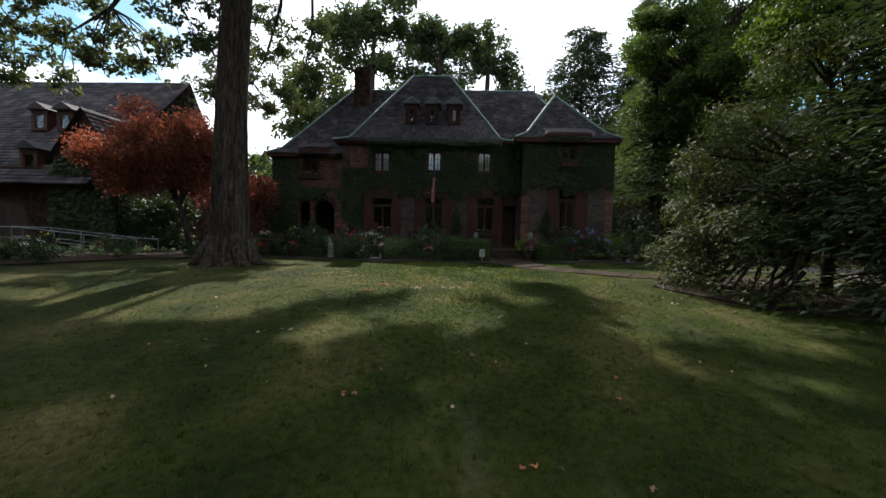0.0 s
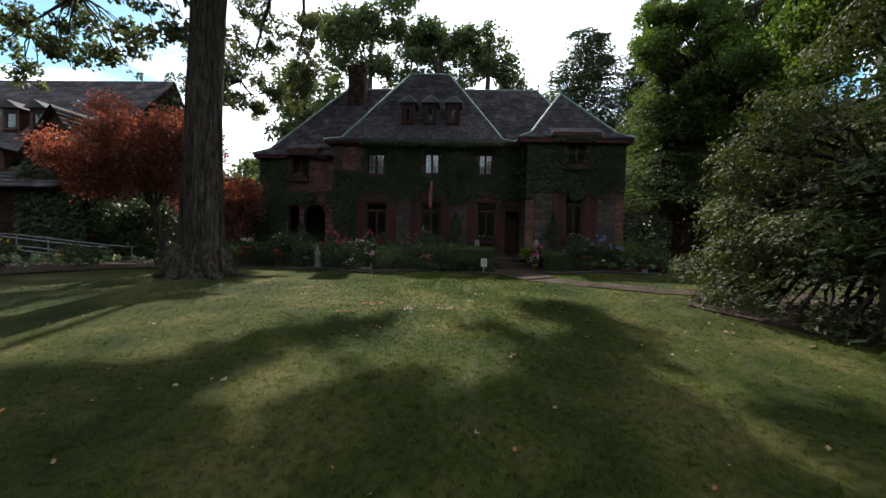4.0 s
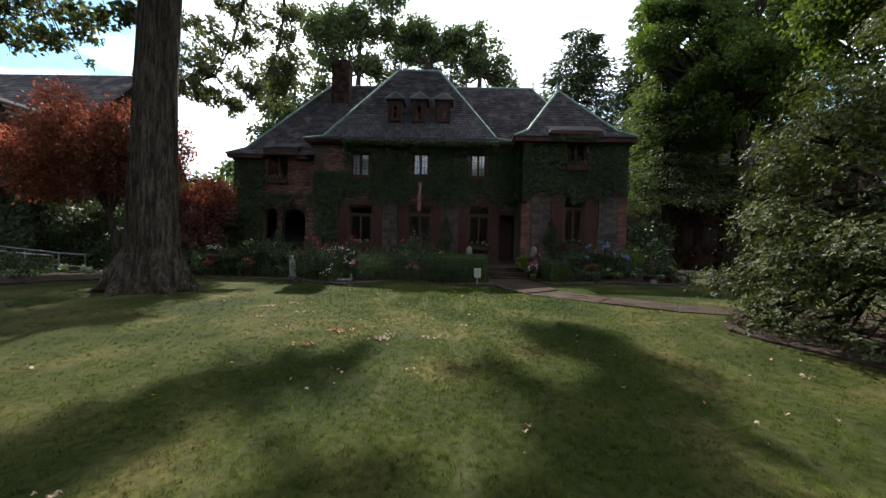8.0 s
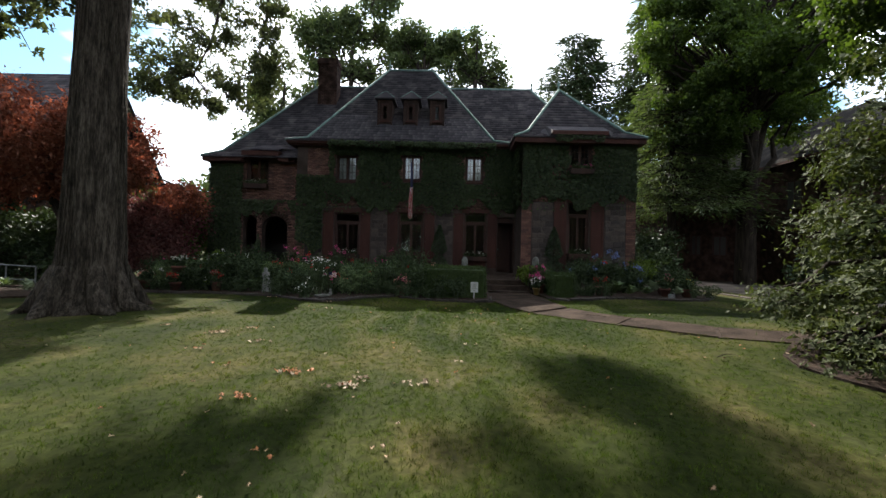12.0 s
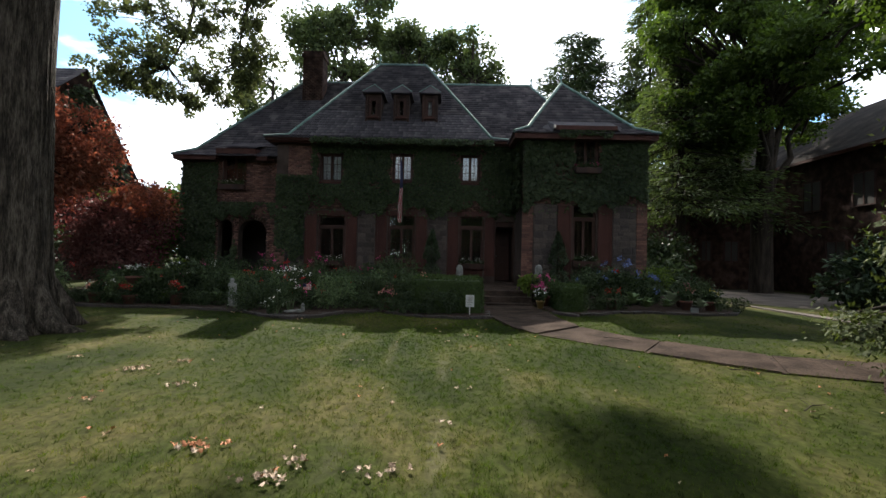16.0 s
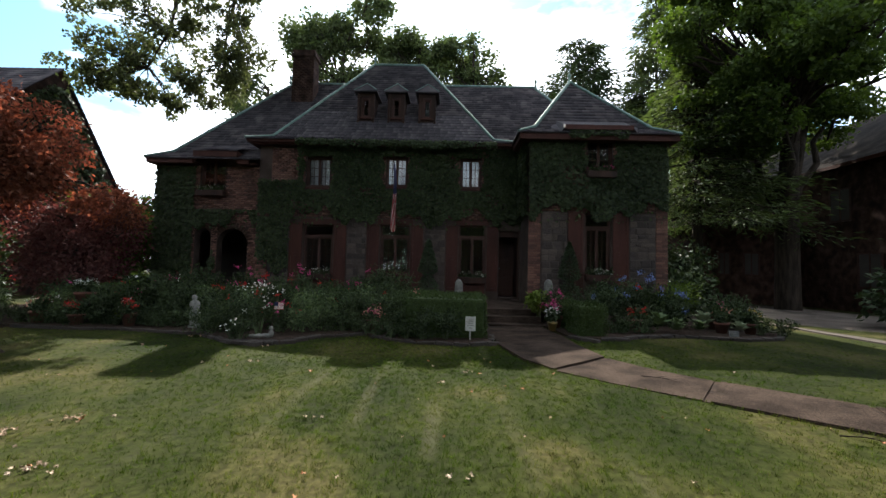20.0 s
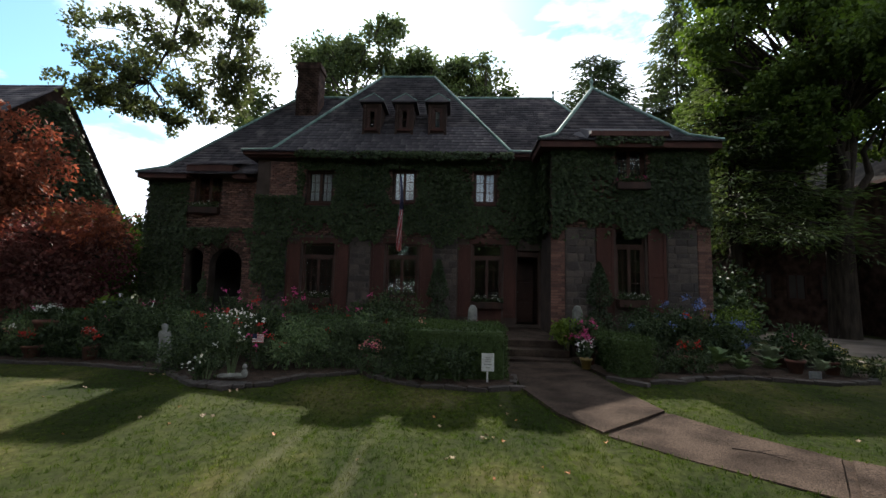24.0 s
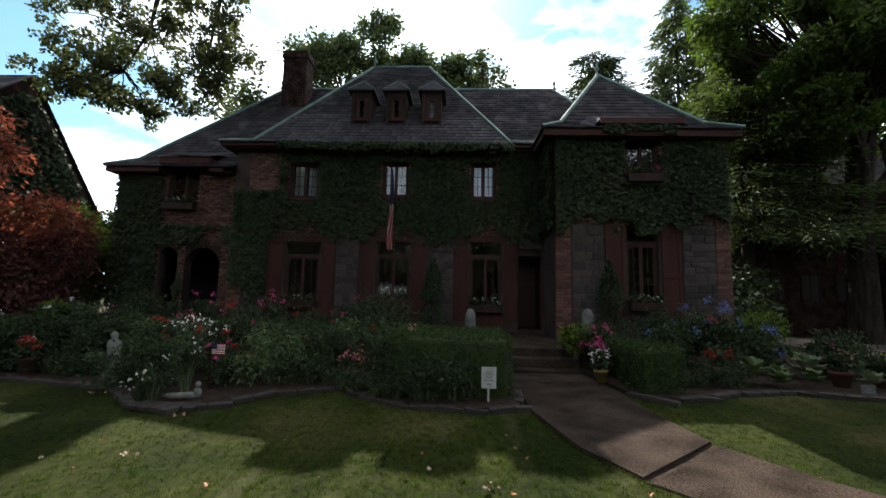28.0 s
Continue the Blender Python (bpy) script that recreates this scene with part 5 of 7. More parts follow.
# ---------------------------------------------------------------- hedges
def hedge(label, x0, x1, y0, y1, z0, z1, seed, density=900, size=0.035):
    """A clipped hedge: a dark core clothed in small leaves."""
    rg = np.random.default_rng(seed)
    th = thing("clipped_hedge", label, "hedge")
    d = 0.05
    part("core", boxes((x0 + d, x1 - d, y0 + d, y1 - d, z0, z1 - d), bevel=0.05), M_BOX, th)
    pts, nm = [], []
    for ax, val, sgn, (a0, a1), (b0, b1) in ((1, y0, -1, (x0, x1), (z0, z1)), (1, y1, 1, (x0, x1), (z0, z1)), (0, x0, -1, (y0, y1), (z0, z1)), (0, x1, 1, (y0, y1), (z0, z1)), (2, z1, 1, (x0, x1), (y0, y1))):
        n = int((a1 - a0) * (b1 - b0) * density)
        a, b = rg.uniform(a0, a1, n), rg.uniform(b0, b1, n)
        c = val + sgn * rg.normal(-0.02, 0.02, n) + 0.025 * np.sin(a * 5.1) * np.cos(b * 4.3)
        P = {0: np.stack([c, a, b], 1), 1: np.stack([a, c, b], 1), 2: np.stack([a, b, c], 1)}[ax]
        v = np.zeros((n, 3))
        v[:, ax] = sgn
        pts.append(P)
        nm.append(v)
    v, f = leaf_arrays(np.concatenate(pts), size, rg, 0.6, np.concatenate(nm) * 0.6 + np.array([0, 0, 0.4]), 0.8)
    link("leaves", mesh_np("leaves", v, f, M_BOX), th)


hedge("square clipped boxwood hedge beside the entrance path", -0.72, 0.95, 15.4, 17.2, 0.42, 1.33, 71, 1500)
hedge("small clipped boxwood block beside the path", 2.87, 3.48, 15.82, 16.55, 0.38, 1.22, 72, 2200)
hedge("low clipped boxwood hedge behind the block beside the path", 2.90, 3.40, 16.62, 17.9, 0.45, 1.17, 74, 1500)
hedge("long low clipped hedge behind the flowers", -10.0, -0.9, 18.0, 18.7, 0.42, 1.24, 73, 700, 0.045)


# ---------------------------------------------------------------- ivy
def ivy(name, label, regions, seed, per_m2=1500, size=0.088):
    """Climbing leaves over wall faces. A region: x0, x1, z0, z1, y of the wall, openings to keep free."""
    rg = np.random.default_rng(seed)
    P, A = [], []
    for x0, x1, z0, z1, y, holes, ragged in regions:
        n = int((x1 - x0) * (z1 - z0) * per_m2)
        x, z = rg.uniform(x0, x1, n), rg.uniform(z0, z1, n)
        edge = 0.28 * np.sin(x * 2.3 + seed) + 0.18 * np.sin(x * 5.9 + 1.1) + 0.10 * np.sin(x * 13.0)
        keep = (z > z0 + ragged * (0.5 + edge)) | (rg.uniform(size=n) < 0.03)
        thin = np.sin(x * 1.9 + 0.7 * z + seed) + np.sin(z * 3.1 - x * 1.1) + 0.8 * np.sin(x * 4.3 + z * 5.1)
        keep &= (thin > -1.55) | (rg.uniform(size=n) < 0.35)
        for h in holes:
            m = 0.05 + 0.05 * np.sin(z * 9)
            keep &= ~((x > h[0] - m) & (x < h[1] + m) & (z > h[2] - 0.08) & (z < h[3] + 0.02))
        x, z = x[keep], z[keep]
        P.append(np.stack([x, y - rg.uniform(0.02, 0.15, len(x)) - 0.04 * np.maximum(np.sin(x * 3.7) * np.sin(z * 4.1), 0), z], 1))
    P = np.concatenate(P)
    n = len(P)
    v, f = leaf_arrays(P, size, rg, 0.95, np.tile([0, -0.35, -0.9], (n, 1)), 0.35, np.tile([0, -1, 0.55], (n, 1)), 0.08)
    ob = link(name, mesh_np(name, v, f, M_IVY))
    return tagged(ob, label, "ivy", kind="stuff")


ivy("ivy", "dense green ivy climbing the brick walls", [
    (-6.6, 2.62, 3.3, 6.2, MAIN_Y, UP + [(-6.6, -5.3, 5.0, 6.3)], 0.75),
    (-6.6, -5.5, 1.6, 3.6, MAIN_Y, LOW, 1.0),
    (2.66, 6.95, 3.45, 6.02, WING_Y, WUP, 0.7),
    (-10.5, -9.1, 0.9, 5.4, LEFT_Y, LUP + ARCH, 0.8),
    (-9.1, -6.7, 3.0, 3.85, LEFT_Y, LUP + ARCH, 0.9),
    (-8.5, -7.9, 0.9, 2.4, LEFT_Y, ARCH, 0.2),
    (-5.2, 1.7, 6.02, 6.3, MAIN_Y - 0.38, [], 0.12),
    (3.8, 5.6, 6.0, 6.3, WING_Y - 0.3, WUP, 0.1)], 81)
rg = np.random.default_rng(82)
n = 2600
P = np.stack([2.62 - rg.uniform(0.0, 0.14, n), rg.uniform(20.1, 21.5, n), rg.uniform(3.7, 6.0, n)], 1)
v, f = leaf_arrays(P, 0.12, rg, 0.95, np.tile([-0.35, 0, -0.9], (n, 1)), 0.35, np.tile([-1, 0, 0.55], (n, 1)), 0.08)
tagged(link("ivy", mesh_np("ivy", v, f, M_IVY)), "ivy hanging round the corner of the wing", "ivy", kind="stuff")
n = 20000
yy, zz = rg.uniform(18.4, 28.6, n), rg.uniform(0.5, 9.6, n)
k = (zz < np.interp(yy, [18.4, 25, 28.6], [4.0, 10.0, 4.8])) & ((zz > 4.2) | (yy < 20.5))
P = np.stack([LX + rg.uniform(0.02, 0.2, n), yy, zz], 1)[k]
v, f = leaf_arrays(P, 0.17, rg, 0.95, np.tile([0.35, 0, -0.9], (len(P), 1)), 0.35, np.tile([1, 0, 0.55], (len(P), 1)), 0.08)
tagged(link("ivy", mesh_np("ivy", v, f, M_IVY)), "dark ivy covering the neighbour's gable", "ivy", kind="stuff")
n = 13000
xx, zz = rg.uniform(-19.5, -16.3, n), rg.uniform(0.4, 6.0, n)
k = zz < np.interp(xx, [-19.5, -17.9, -16.3], [4.2, 5.6, 4.2])
P = np.stack([xx, 18.45 - rg.uniform(0.02, 0.2, n), zz], 1)[k]
v, f = leaf_arrays(P, 0.15, rg, 0.95, np.tile([0, -0.35, -0.9], (len(P), 1)), 0.35, np.tile([0, -1, 0.55], (len(P), 1)), 0.08)
tagged(link("ivy", mesh_np("ivy", v, f, M_IVY)), "dark ivy on the neighbour's front gable", "ivy", kind="stuff")


# ---------------------------------------------------------------- garden plants
def petal(name, col, light):
    return mat(name, [col, light], scale=20, rough=0.6, fine=60, island=0.8, trans=0.3, transcol=(1.2, 1.1, 1.1), spec=0.3)


M_PETAL = {
    "red": petal("red_petal", (0.32, 0.012, 0.012), (0.5, 0.03, 0.025)),
    "pink": petal("magenta_petal", (0.36, 0.03, 0.13), (0.55, 0.07, 0.24)),
    "white": petal("white_petal", (0.45, 0.45, 0.42), (0.68, 0.68, 0.64)),
    "blue": petal("blue_petal", (0.075, 0.11, 0.27), (0.16, 0.215, 0.42)),
    "coral": petal("coral_petal", (0.5, 0.16, 0.12), (0.68, 0.33, 0.28)),
    "yellow": petal("yellow_petal", (0.5, 0.33, 0.03), (0.65, 0.5, 0.08)),
}
M_TERRA = mat("terracotta", [(0.075, 0.026, 0.016), (0.125, 0.046, 0.028)], scale=6, rough=0.85, bump=0.2, fine=50)
M_YPOT = mat("ochre_glaze", [(0.17, 0.115, 0.03), (0.24, 0.165, 0.045)], scale=6, rough=0.5, fine=50)
M_STATUE = mat("weathered_cast_stone", [(0.09, 0.09, 0.082), (0.17, 0.17, 0.155)], scale=7, rough=0.9, bump=0.4, fine=60)
M_WHITE = mat("white_paint", [(0.33, 0.33, 0.30), (0.44, 0.44, 0.40)], scale=5, rough=0.6, fine=40)
M_STEM = mat("green_stem", [(0.04, 0.06, 0.02), (0.07, 0.1, 0.035)], scale=8, rough=0.7)
M_EDGE = mat("edging_stone", [(0.017, 0.012, 0.010), (0.036, 0.026, 0.021)], scale=4, rough=0.9, bump=0.4, fine=50, piece=0.7)


def blossoms(x, y, z, rx, rz, count, size, rg, up=0.5, heads=9, tight=0.034):
    """Petals gathered in flower heads over the top of a plant."""
    d = unit(rg.normal(size=(heads, 3)) * np.array([1, 1, 0.6]) + np.array([0, -0.4, up]))
    C = np.array([x, y, z]) + d * np.array([rx, rx, rz])
    P = np.repeat(C, count, 0) + rg.normal(size=(heads * count, 3)) * tight
    return leaf_arrays(P, size, rg, 0.8, None, 1.0, None, 0.1)


def shrub(name, label, category, x, y, rx, h, count, size, leaf, seed, flowers=(), z=None, aspect=0.45, droop=0.2, group="", base=0.0):
    """A leafy garden plant with stems and perhaps flowers: (colour, heads, petals per head, petal size)."""
    rg = np.random.default_rng(seed)
    z0 = (gz(x, y) + 0.05 if z is None else z)
    th = thing(name, label, category, group)
    ch_ = []
    for k in range(7):
        a = rg.uniform(0, 6.28)
        r = rg.uniform(0.3, 0.75) * rx
        ch_.append(tube([(x + 0.03 * math.cos(a), y + 0.03 * math.sin(a), z0 - 0.02), (x + 0.5 * r * math.cos(a), y + 0.5 * r * math.sin(a), z0 + h * 0.45), (x + r * math.cos(a), y + r * math.sin(a), z0 + h * 0.85)], [0.012, 0.009, 0.004], 5))
    for c_ in ch_:
        link("stem", mesh_np("stem", *c_, M_STEM, True), th)
    cl = scatter((x, y, z0 + base + (h - base) * 0.52), (rx * 0.72, rx * 0.72, (h - base) * 0.36), 10, (rx * 0.3, rx * 0.5), rg, -1)
    v, f = foliage(cl, count, size, rg, 8, aspect, droop, 0.3, 0.2)
    link("foliage", mesh_np("foliage", v, f, leaf), th)
    for col, heads, petals, ps in flowers:
        v, f = blossoms(x, y, z0 + h * 0.62, rx * 0.95, h * 0.42, petals, ps, rg, 0.6, max(1, int(heads * 0.65)))
        fo = link("blossom", mesh_np("blossom", v, f, M_PETAL[col]), th, col + " flower heads")
        fo["kind"] = "stuff"
    return th


def lathe(profile, sides=20):
    V, Fc = [], []
    for i, (r, z) in enumerate(profile):
        for s in range(sides):
            a = 2 * math.pi * s / sides
            V.append((r * math.cos(a), r * math.sin(a), z))
        if i:
            o = (i - 1) * sides
            for s in range(sides):
                Fc.append((o + s, o + (s + 1) % sides, o + sides + (s + 1) % sides, o + sides + s))
    return V, Fc


def pot(x, y, h, r, seed, flowers=(), leaf=None, plant_h=0.28, material=None, label="terracotta flower pot with blooming geraniums", z=None):
    """A flower pot with rim and soil; the plant in it is a part."""
    rg = np.random.default_rng(seed)
    z0 = gz(x, y) + 0.055 if z is None else z
    th = thing("flower_pot", label, "flower pot", at=(x, y, z0))
    V_, F_ = lathe([(0.0, 0.0), (r * 0.68, 0.0), (r * 0.92, h * 0.78), (r * 1.04, h * 0.78), (r * 1.06, h), (r * 0.94, h), (r * 0.9, h * 0.9), (0.0, h * 0.9)])
    link("pot", mesh_np("pot", V_, F_, material or M_TERRA, True), th)
    cl = scatter((0, 0, h + plant_h * 0.45), (r * 1.0, r * 1.0, plant_h * 0.4), 8, (r * 0.4, r * 0.65), rg, -1)
    v, f = foliage(cl, 420, 0.07, rg, 6, 0.7, 0.2, 0.3, 0.2)
    link("foliage", mesh_np("foliage", v, f, leaf or M_BUSH), th)
    for col, heads, petals, ps in flowers:
        v, f = blossoms(0, 0, h + plant_h * 0.6, r * 1.25, plant_h * 0.5, petals, ps, rg, 0.7, heads, 0.03)
        fo = link("blossom", mesh_np("blossom", v, f, M_PETAL[col]), th, col + " flower heads")
        fo["kind"] = "stuff"
    return th


def broad_leaf(length, width):
    """One curved, pointed leaf with a midrib fold."""
    V_, F_ = [], []
    for i, (t, w) in enumerate(((0, 0.08), (0.2, 0.7), (0.45, 1.0), (0.75, 0.7), (1.0, 0.02))):
        zc = length * (0.55 * t - 0.62 * t * t)
        for s in (-1, 0, 1):
            V_.append((s * width * 0.5 * w, length * t, zc + (0.08 * width if s else 0)))
        if i:
            o = 3 * (i - 1)
            F_ += [(o, o + 1, o + 4, o + 3), (o + 1, o + 2, o + 5, o + 4)]
    return V_, F_


HOSTA_MESH = {k: mesh_np("leaf", *broad_leaf(0.24, 0.165), m_, True) for k, m_ in (("hosta", M_HOSTA), ("pale", M_PALE), ("lime", M_LIME), ("bush", M_BUSH))}


def hosta(x, y, r, seed, kind="hosta", label="clump of broad ribbed hosta leaves", n=52):
    rg = np.random.default_rng(seed)
    th = thing("hosta", label, "plant", at=(x, y, gz(x, y) + 0.05))
    for k in range(n):
        a = 360 * k / n * 2.4 + rg.uniform(-15, 15)
        ring = k / n
        s = r / 0.6 * rg.uniform(0.66, 0.95)
        link("leaf", HOSTA_MESH[kind], th, m=pose(0, 0, 0.05 + 0.25 * ring * r, 0, 0, a) @ pose(0, 0.08 * r + 0.12 * (1 - ring) * r, 0.08 * s, 22 + 42 * ring) @ Matrix.Diagonal((s, s, s, 1)))
    return th


# left bed, from the big tree to the path
hosta(-6.3, 16.75, 0.62, 101, "hosta")
hosta(-5.95, 16.5, 0.5, 102, "hosta")
hosta(-8.9, 16.75, 0.55, 103, "hosta")
hosta(-9.7, 16.9, 0.5, 104, "pale", "clump of white-edged variegated leaves")
hosta(-7.5, 16.75, 0.42, 105, "lime", "low clump of lime-green leaves")
hosta(-7.95, 16.8, 0.36, 106, "lime", "low clump of lime-green leaves")
pot(-7.0, 16.45, 0.3, 0.15, 107, [("red", 8, 14, 0.035), ("white", 3, 8, 0.03)])
pot(-8.45, 16.9, 0.3, 0.2, 108, [("white", 9, 12, 0.035)], z=0.82, label="red hanging pot of white flowers on the hedge")
pot(-8.3, 16.55, 0.25, 0.17, 109, [("red", 9, 14, 0.035)])
pot(-9.35, 16.7, 0.28, 0.17, 110, [("coral", 6, 12, 0.035), ("white", 4, 10, 0.03)])
shrub("flower_plant", "low plant with white flowers", "plant", -7.7, 17.1, 0.35, 0.5, 500, 0.07, M_BUSH, 111, [("white", 8, 12, 0.04)])
shrub("caladium", "tall plant with cream-white and lime leaves", "plant", -7.15, 17.35, 0.5, 1.45, 900, 0.13, M_BUSH, 112, [("white", 9, 6, 0.07)], aspect=0.6)
shrub("caladium", "small lime-yellow leafy plant", "plant", -7.4, 17.25, 0.25, 1.2, 200, 0.12, M_LIME, 113, base=0.9)
shrub("rose_bush", "leafy bush with a few bright red blooms", "shrub", -5.2, 17.3, 0.65, 0.95, 1500, 0.08, M_BUSH, 114, [("red", 5, 22, 0.05)])
shrub("rose_bush", "dense grey-green bush beside the statue", "shrub", -4.7, 15.75, 0.6, 0.55, 1600, 0.06, M_BUSH, 115, z=0.38)
shrub("rose_bush", "bush of narrow dark leaves", "shrub", -4.3, 15.9, 0.6, 0.75, 1900, 0.07, M_BUSH, 116)
shrub("white_flower_plant", "low plant covered in white flowers at the bed's tip", "plant", -3.75, 15.0, 0.3, 0.42, 500, 0.06, M_BUSH, 117, [("white", 7, 6, 0.045)])
shrub("white_flower_plant", "upright plant with white flower clusters", "plant", -3.55, 15.35, 0.28, 0.72, 500, 0.06, M_BUSH, 118, [("white", 5, 7, 0.045)], base=0.2)
shrub("geranium", "low plant with magenta and red flowers", "plant", -3.4, 15.95, 0.4, 0.62, 700, 0.07, M_BUSH, 119, [("pink", 6, 12, 0.04), ("red", 5, 12, 0.04)])
shrub("willow_bush", "arching bush of narrow silvery leaves", "shrub", -2.7, 16.05, 0.55, 0.78, 1700, 0.085, M_HOSTA, 120, aspect=0.3)
shrub("rose_bush", "loose bush of dark rose leaves", "shrub", -2.0, 16.55, 0.55, 0.95, 1600, 0.07, M_BUSH, 121, [("red", 2, 18, 0.045)])
shrub("rose_bush", "loose bush of grey-green leaves", "shrub", -2.9, 16.9, 0.6, 0.95, 1600, 0.07, M_BUSH, 122, [("red", 2, 18, 0.045)])
shrub("rose_bush", "large rose bush with a few coral blooms", "shrub", -0.85, 16.3, 0.55, 0.95, 1900, 0.07, M_BUSH, 123, [("coral", 4, 16, 0.045)])
shrub("rose_bush", "rose bush beside the clipped hedge", "shrub", -0.62, 15.75, 0.45, 0.7, 1400, 0.07, M_BUSH, 124)
shrub("rose_bush", "grey-green rose bush in front of the clipped hedge", "shrub", -0.35, 15.42, 0.42, 0.78, 1500, 0.065, M_BUSH, 127, aspect=0.5)
shrub("rose_bush", "grey-green rose bush in front of the clipped hedge", "shrub", 0.15, 15.3, 0.34, 0.62, 1100, 0.065, M_BUSH, 128, aspect=0.5)
pot(-1.42, 16.1, 0.26, 0.15, 125, [("coral", 8, 14, 0.035), ("pink", 4, 12, 0.03)])
# tall white panicles on thin stalks
rg = np.random.default_rng(126)
th = thing("tall_white_flower", "white flower sprays on tall thin stalks", "plant")
ch_, pt = [], []
for k in range(7):
    x, y = -3.78 + rg.uniform(-0.15, 0.2), 15.6 + rg.uniform(-0.1, 0.1)
    e = (-3.95 + 0.11 * k + rg.uniform(-0.04, 0.04), 15.6 + rg.uniform(-0.12, 0.12), 1.42 + rg.uniform(-0.04, 0.16) - 0.015 * k)
    ch_.append(tube([(-3.7, 15.6, 0.45), ((x + e[0]) / 2, y, 0.95), e], [0.009, 0.006, 0.004], 5))
    pt.append(np.array(e) + rg.normal(size=(9, 3)) * np.array([0.085, 0.06, 0.03]))
for c_ in ch_:
    link("stem", mesh_np("stem", *c_, M_STEM, True), th)
v, f = leaf_arrays(np.concatenate(pt), 0.052, rg, 0.55)
link("blossom", mesh_np("blossom", v, f, M_PETAL["white"]), th)["kind"] = "stuff"

for k in range(26):
    x = -10.2 + k * 0.36 + R.uniform(-0.15, 0.15)
    y = 17.0 + R.uniform(-0.3, 0.8)
    h = R.uniform(0.7, 1.15)
    cols = [[("red", 2, 18, 0.045)], [], [("pink", 3, 12, 0.04)], [], [("white", 3, 9, 0.04)], []][k % 6]
    shrub("garden_plant", ("leafy garden plant with red blooms", "leafy dark green garden plant", "leafy garden plant with pink blooms", "leafy dark green garden plant", "leafy garden plant with white blooms", "leafy dark green garden plant")[k % 6], "plant", x, y, R.uniform(0.35, 0.5), h, 800, R.uniform(0.06, 0.1), M_BUSH if k % 4 else M_HOSTA, 500 + k, cols, group="plants in the long bed")
for k in range(12):
    x = 3.2 + k * 0.4 + R.uniform(-0.15, 0.15)
    shrub("garden_plant", "leafy dark green garden plant", "plant", x, 17.6 + R.uniform(-0.4, 1.2), R.uniform(0.35, 0.5), R.uniform(0.6, 1.0), 800, R.uniform(0.06, 0.1), M_BUSH, 540 + k, [("blue", 2, 20, 0.045)] if k % 5 == 2 else [], group="plants in the short bed")
# behind the long hedge, against the house
for k, (x, y, h, r, fl) in enumerate(((-9.6, 19.4, 1.0, 0.5, "red"), (-8.3, 19.5, 1.15, 0.5, "pink"), (-5.85, 19.4, 1.4, 0.55, "pink"), (-5.0, 19.6, 1.25, 0.45, "red"), (-4.1, 19.4, 1.4, 0.5, "pink"), (-3.2, 19.5, 1.2, 0.5, "red"), (-2.4, 19.6, 1.4, 0.45, "pink"))):
    shrub("geranium", "tall flowering plant with %s blooms against the house" % {"red": "red", "pink": "magenta"}[fl], "plant", x, y, r, h, 900, 0.09, M_BUSH, 140 + k, [(fl, 7, 16, 0.05)], group="flowers along the house")
shrub("round_shrub", "large dark leafy shrub in front of the window", "shrub", -1.5, 19.0, 0.95, 1.5, 2600, 0.1, M_BUSH, 150)
shrub("round_shrub", "dark leafy shrub before the porch", "shrub", -7.3, 19.3, 0.9, 1.45, 2400, 0.1, M_BUSH, 151, [("pink", 4, 12, 0.04)])
shrub("round_shrub", "dark leafy shrub before the porch", "shrub", -6.6, 17.5, 0.6, 1.05, 1600, 0.09, M_BUSH, 152)
shrub("round_shrub", "dark leafy shrub in the bed", "shrub", -3.9, 17.2, 0.7, 1.0, 1700, 0.09, M_BUSH, 153, [("red", 3, 16, 0.045)])
shrub("geranium", "low magenta flowers by the clipped hedge", "plant", 0.75, 18.3, 0.35, 0.75, 600, 0.08, M_BUSH, 154, [("pink", 8, 14, 0.04)])


def topiary(x, y, z0, z1, r, seed, label):
    """A clipped evergreen cone over a ball."""
    rg = np.random.default_rng(seed)
    th = thing("topiary", label, "topiary")
    link("stem", mesh_np("stem", *tube([(x, y, z0 - 0.1), (x, y, z1 - 0.1)], [0.03, 0.01], 6), M_BARK2, True), th)
    n = 2600
    t = rg.uniform(0, 1, n)
    a = rg.uniform(0, 6.283, n)
    zc = z0 + 0.45 * (z1 - z0)
    zz = zc + (z1 - zc) * t
    rr = r * (1 - t) ** 0.8 * rg.uniform(0.8, 1.05, n) * np.minimum(1, 0.3 + t * 6)
    P = np.stack([x + rr * np.cos(a), y + rr * np.sin(a), zz], 1)
    d = unit(rg.normal(size=(1600, 3))) * rg.uniform(0.8, 1.05, (1600, 1))
    Q = np.array([x, y, z0 + 0.2 * (z1 - z0)]) + d * np.array([r * 0.95, r * 0.95, 0.24 * (z1 - z0)])
    v, f = leaf_arrays(np.concatenate([P, Q]), 0.07, rg, 0.4)
    link("foliage", mesh_np("foliage", v, f, M_CONIFER), th)


topiary(-0.5, 20.6, 0.75, 2.82, 0.36, 160, "clipped evergreen cone against the house wall")
topiary(3.75, 19.5, 0.7, 2.75, 0.36, 161, "clipped evergreen cone beside the wing's window")


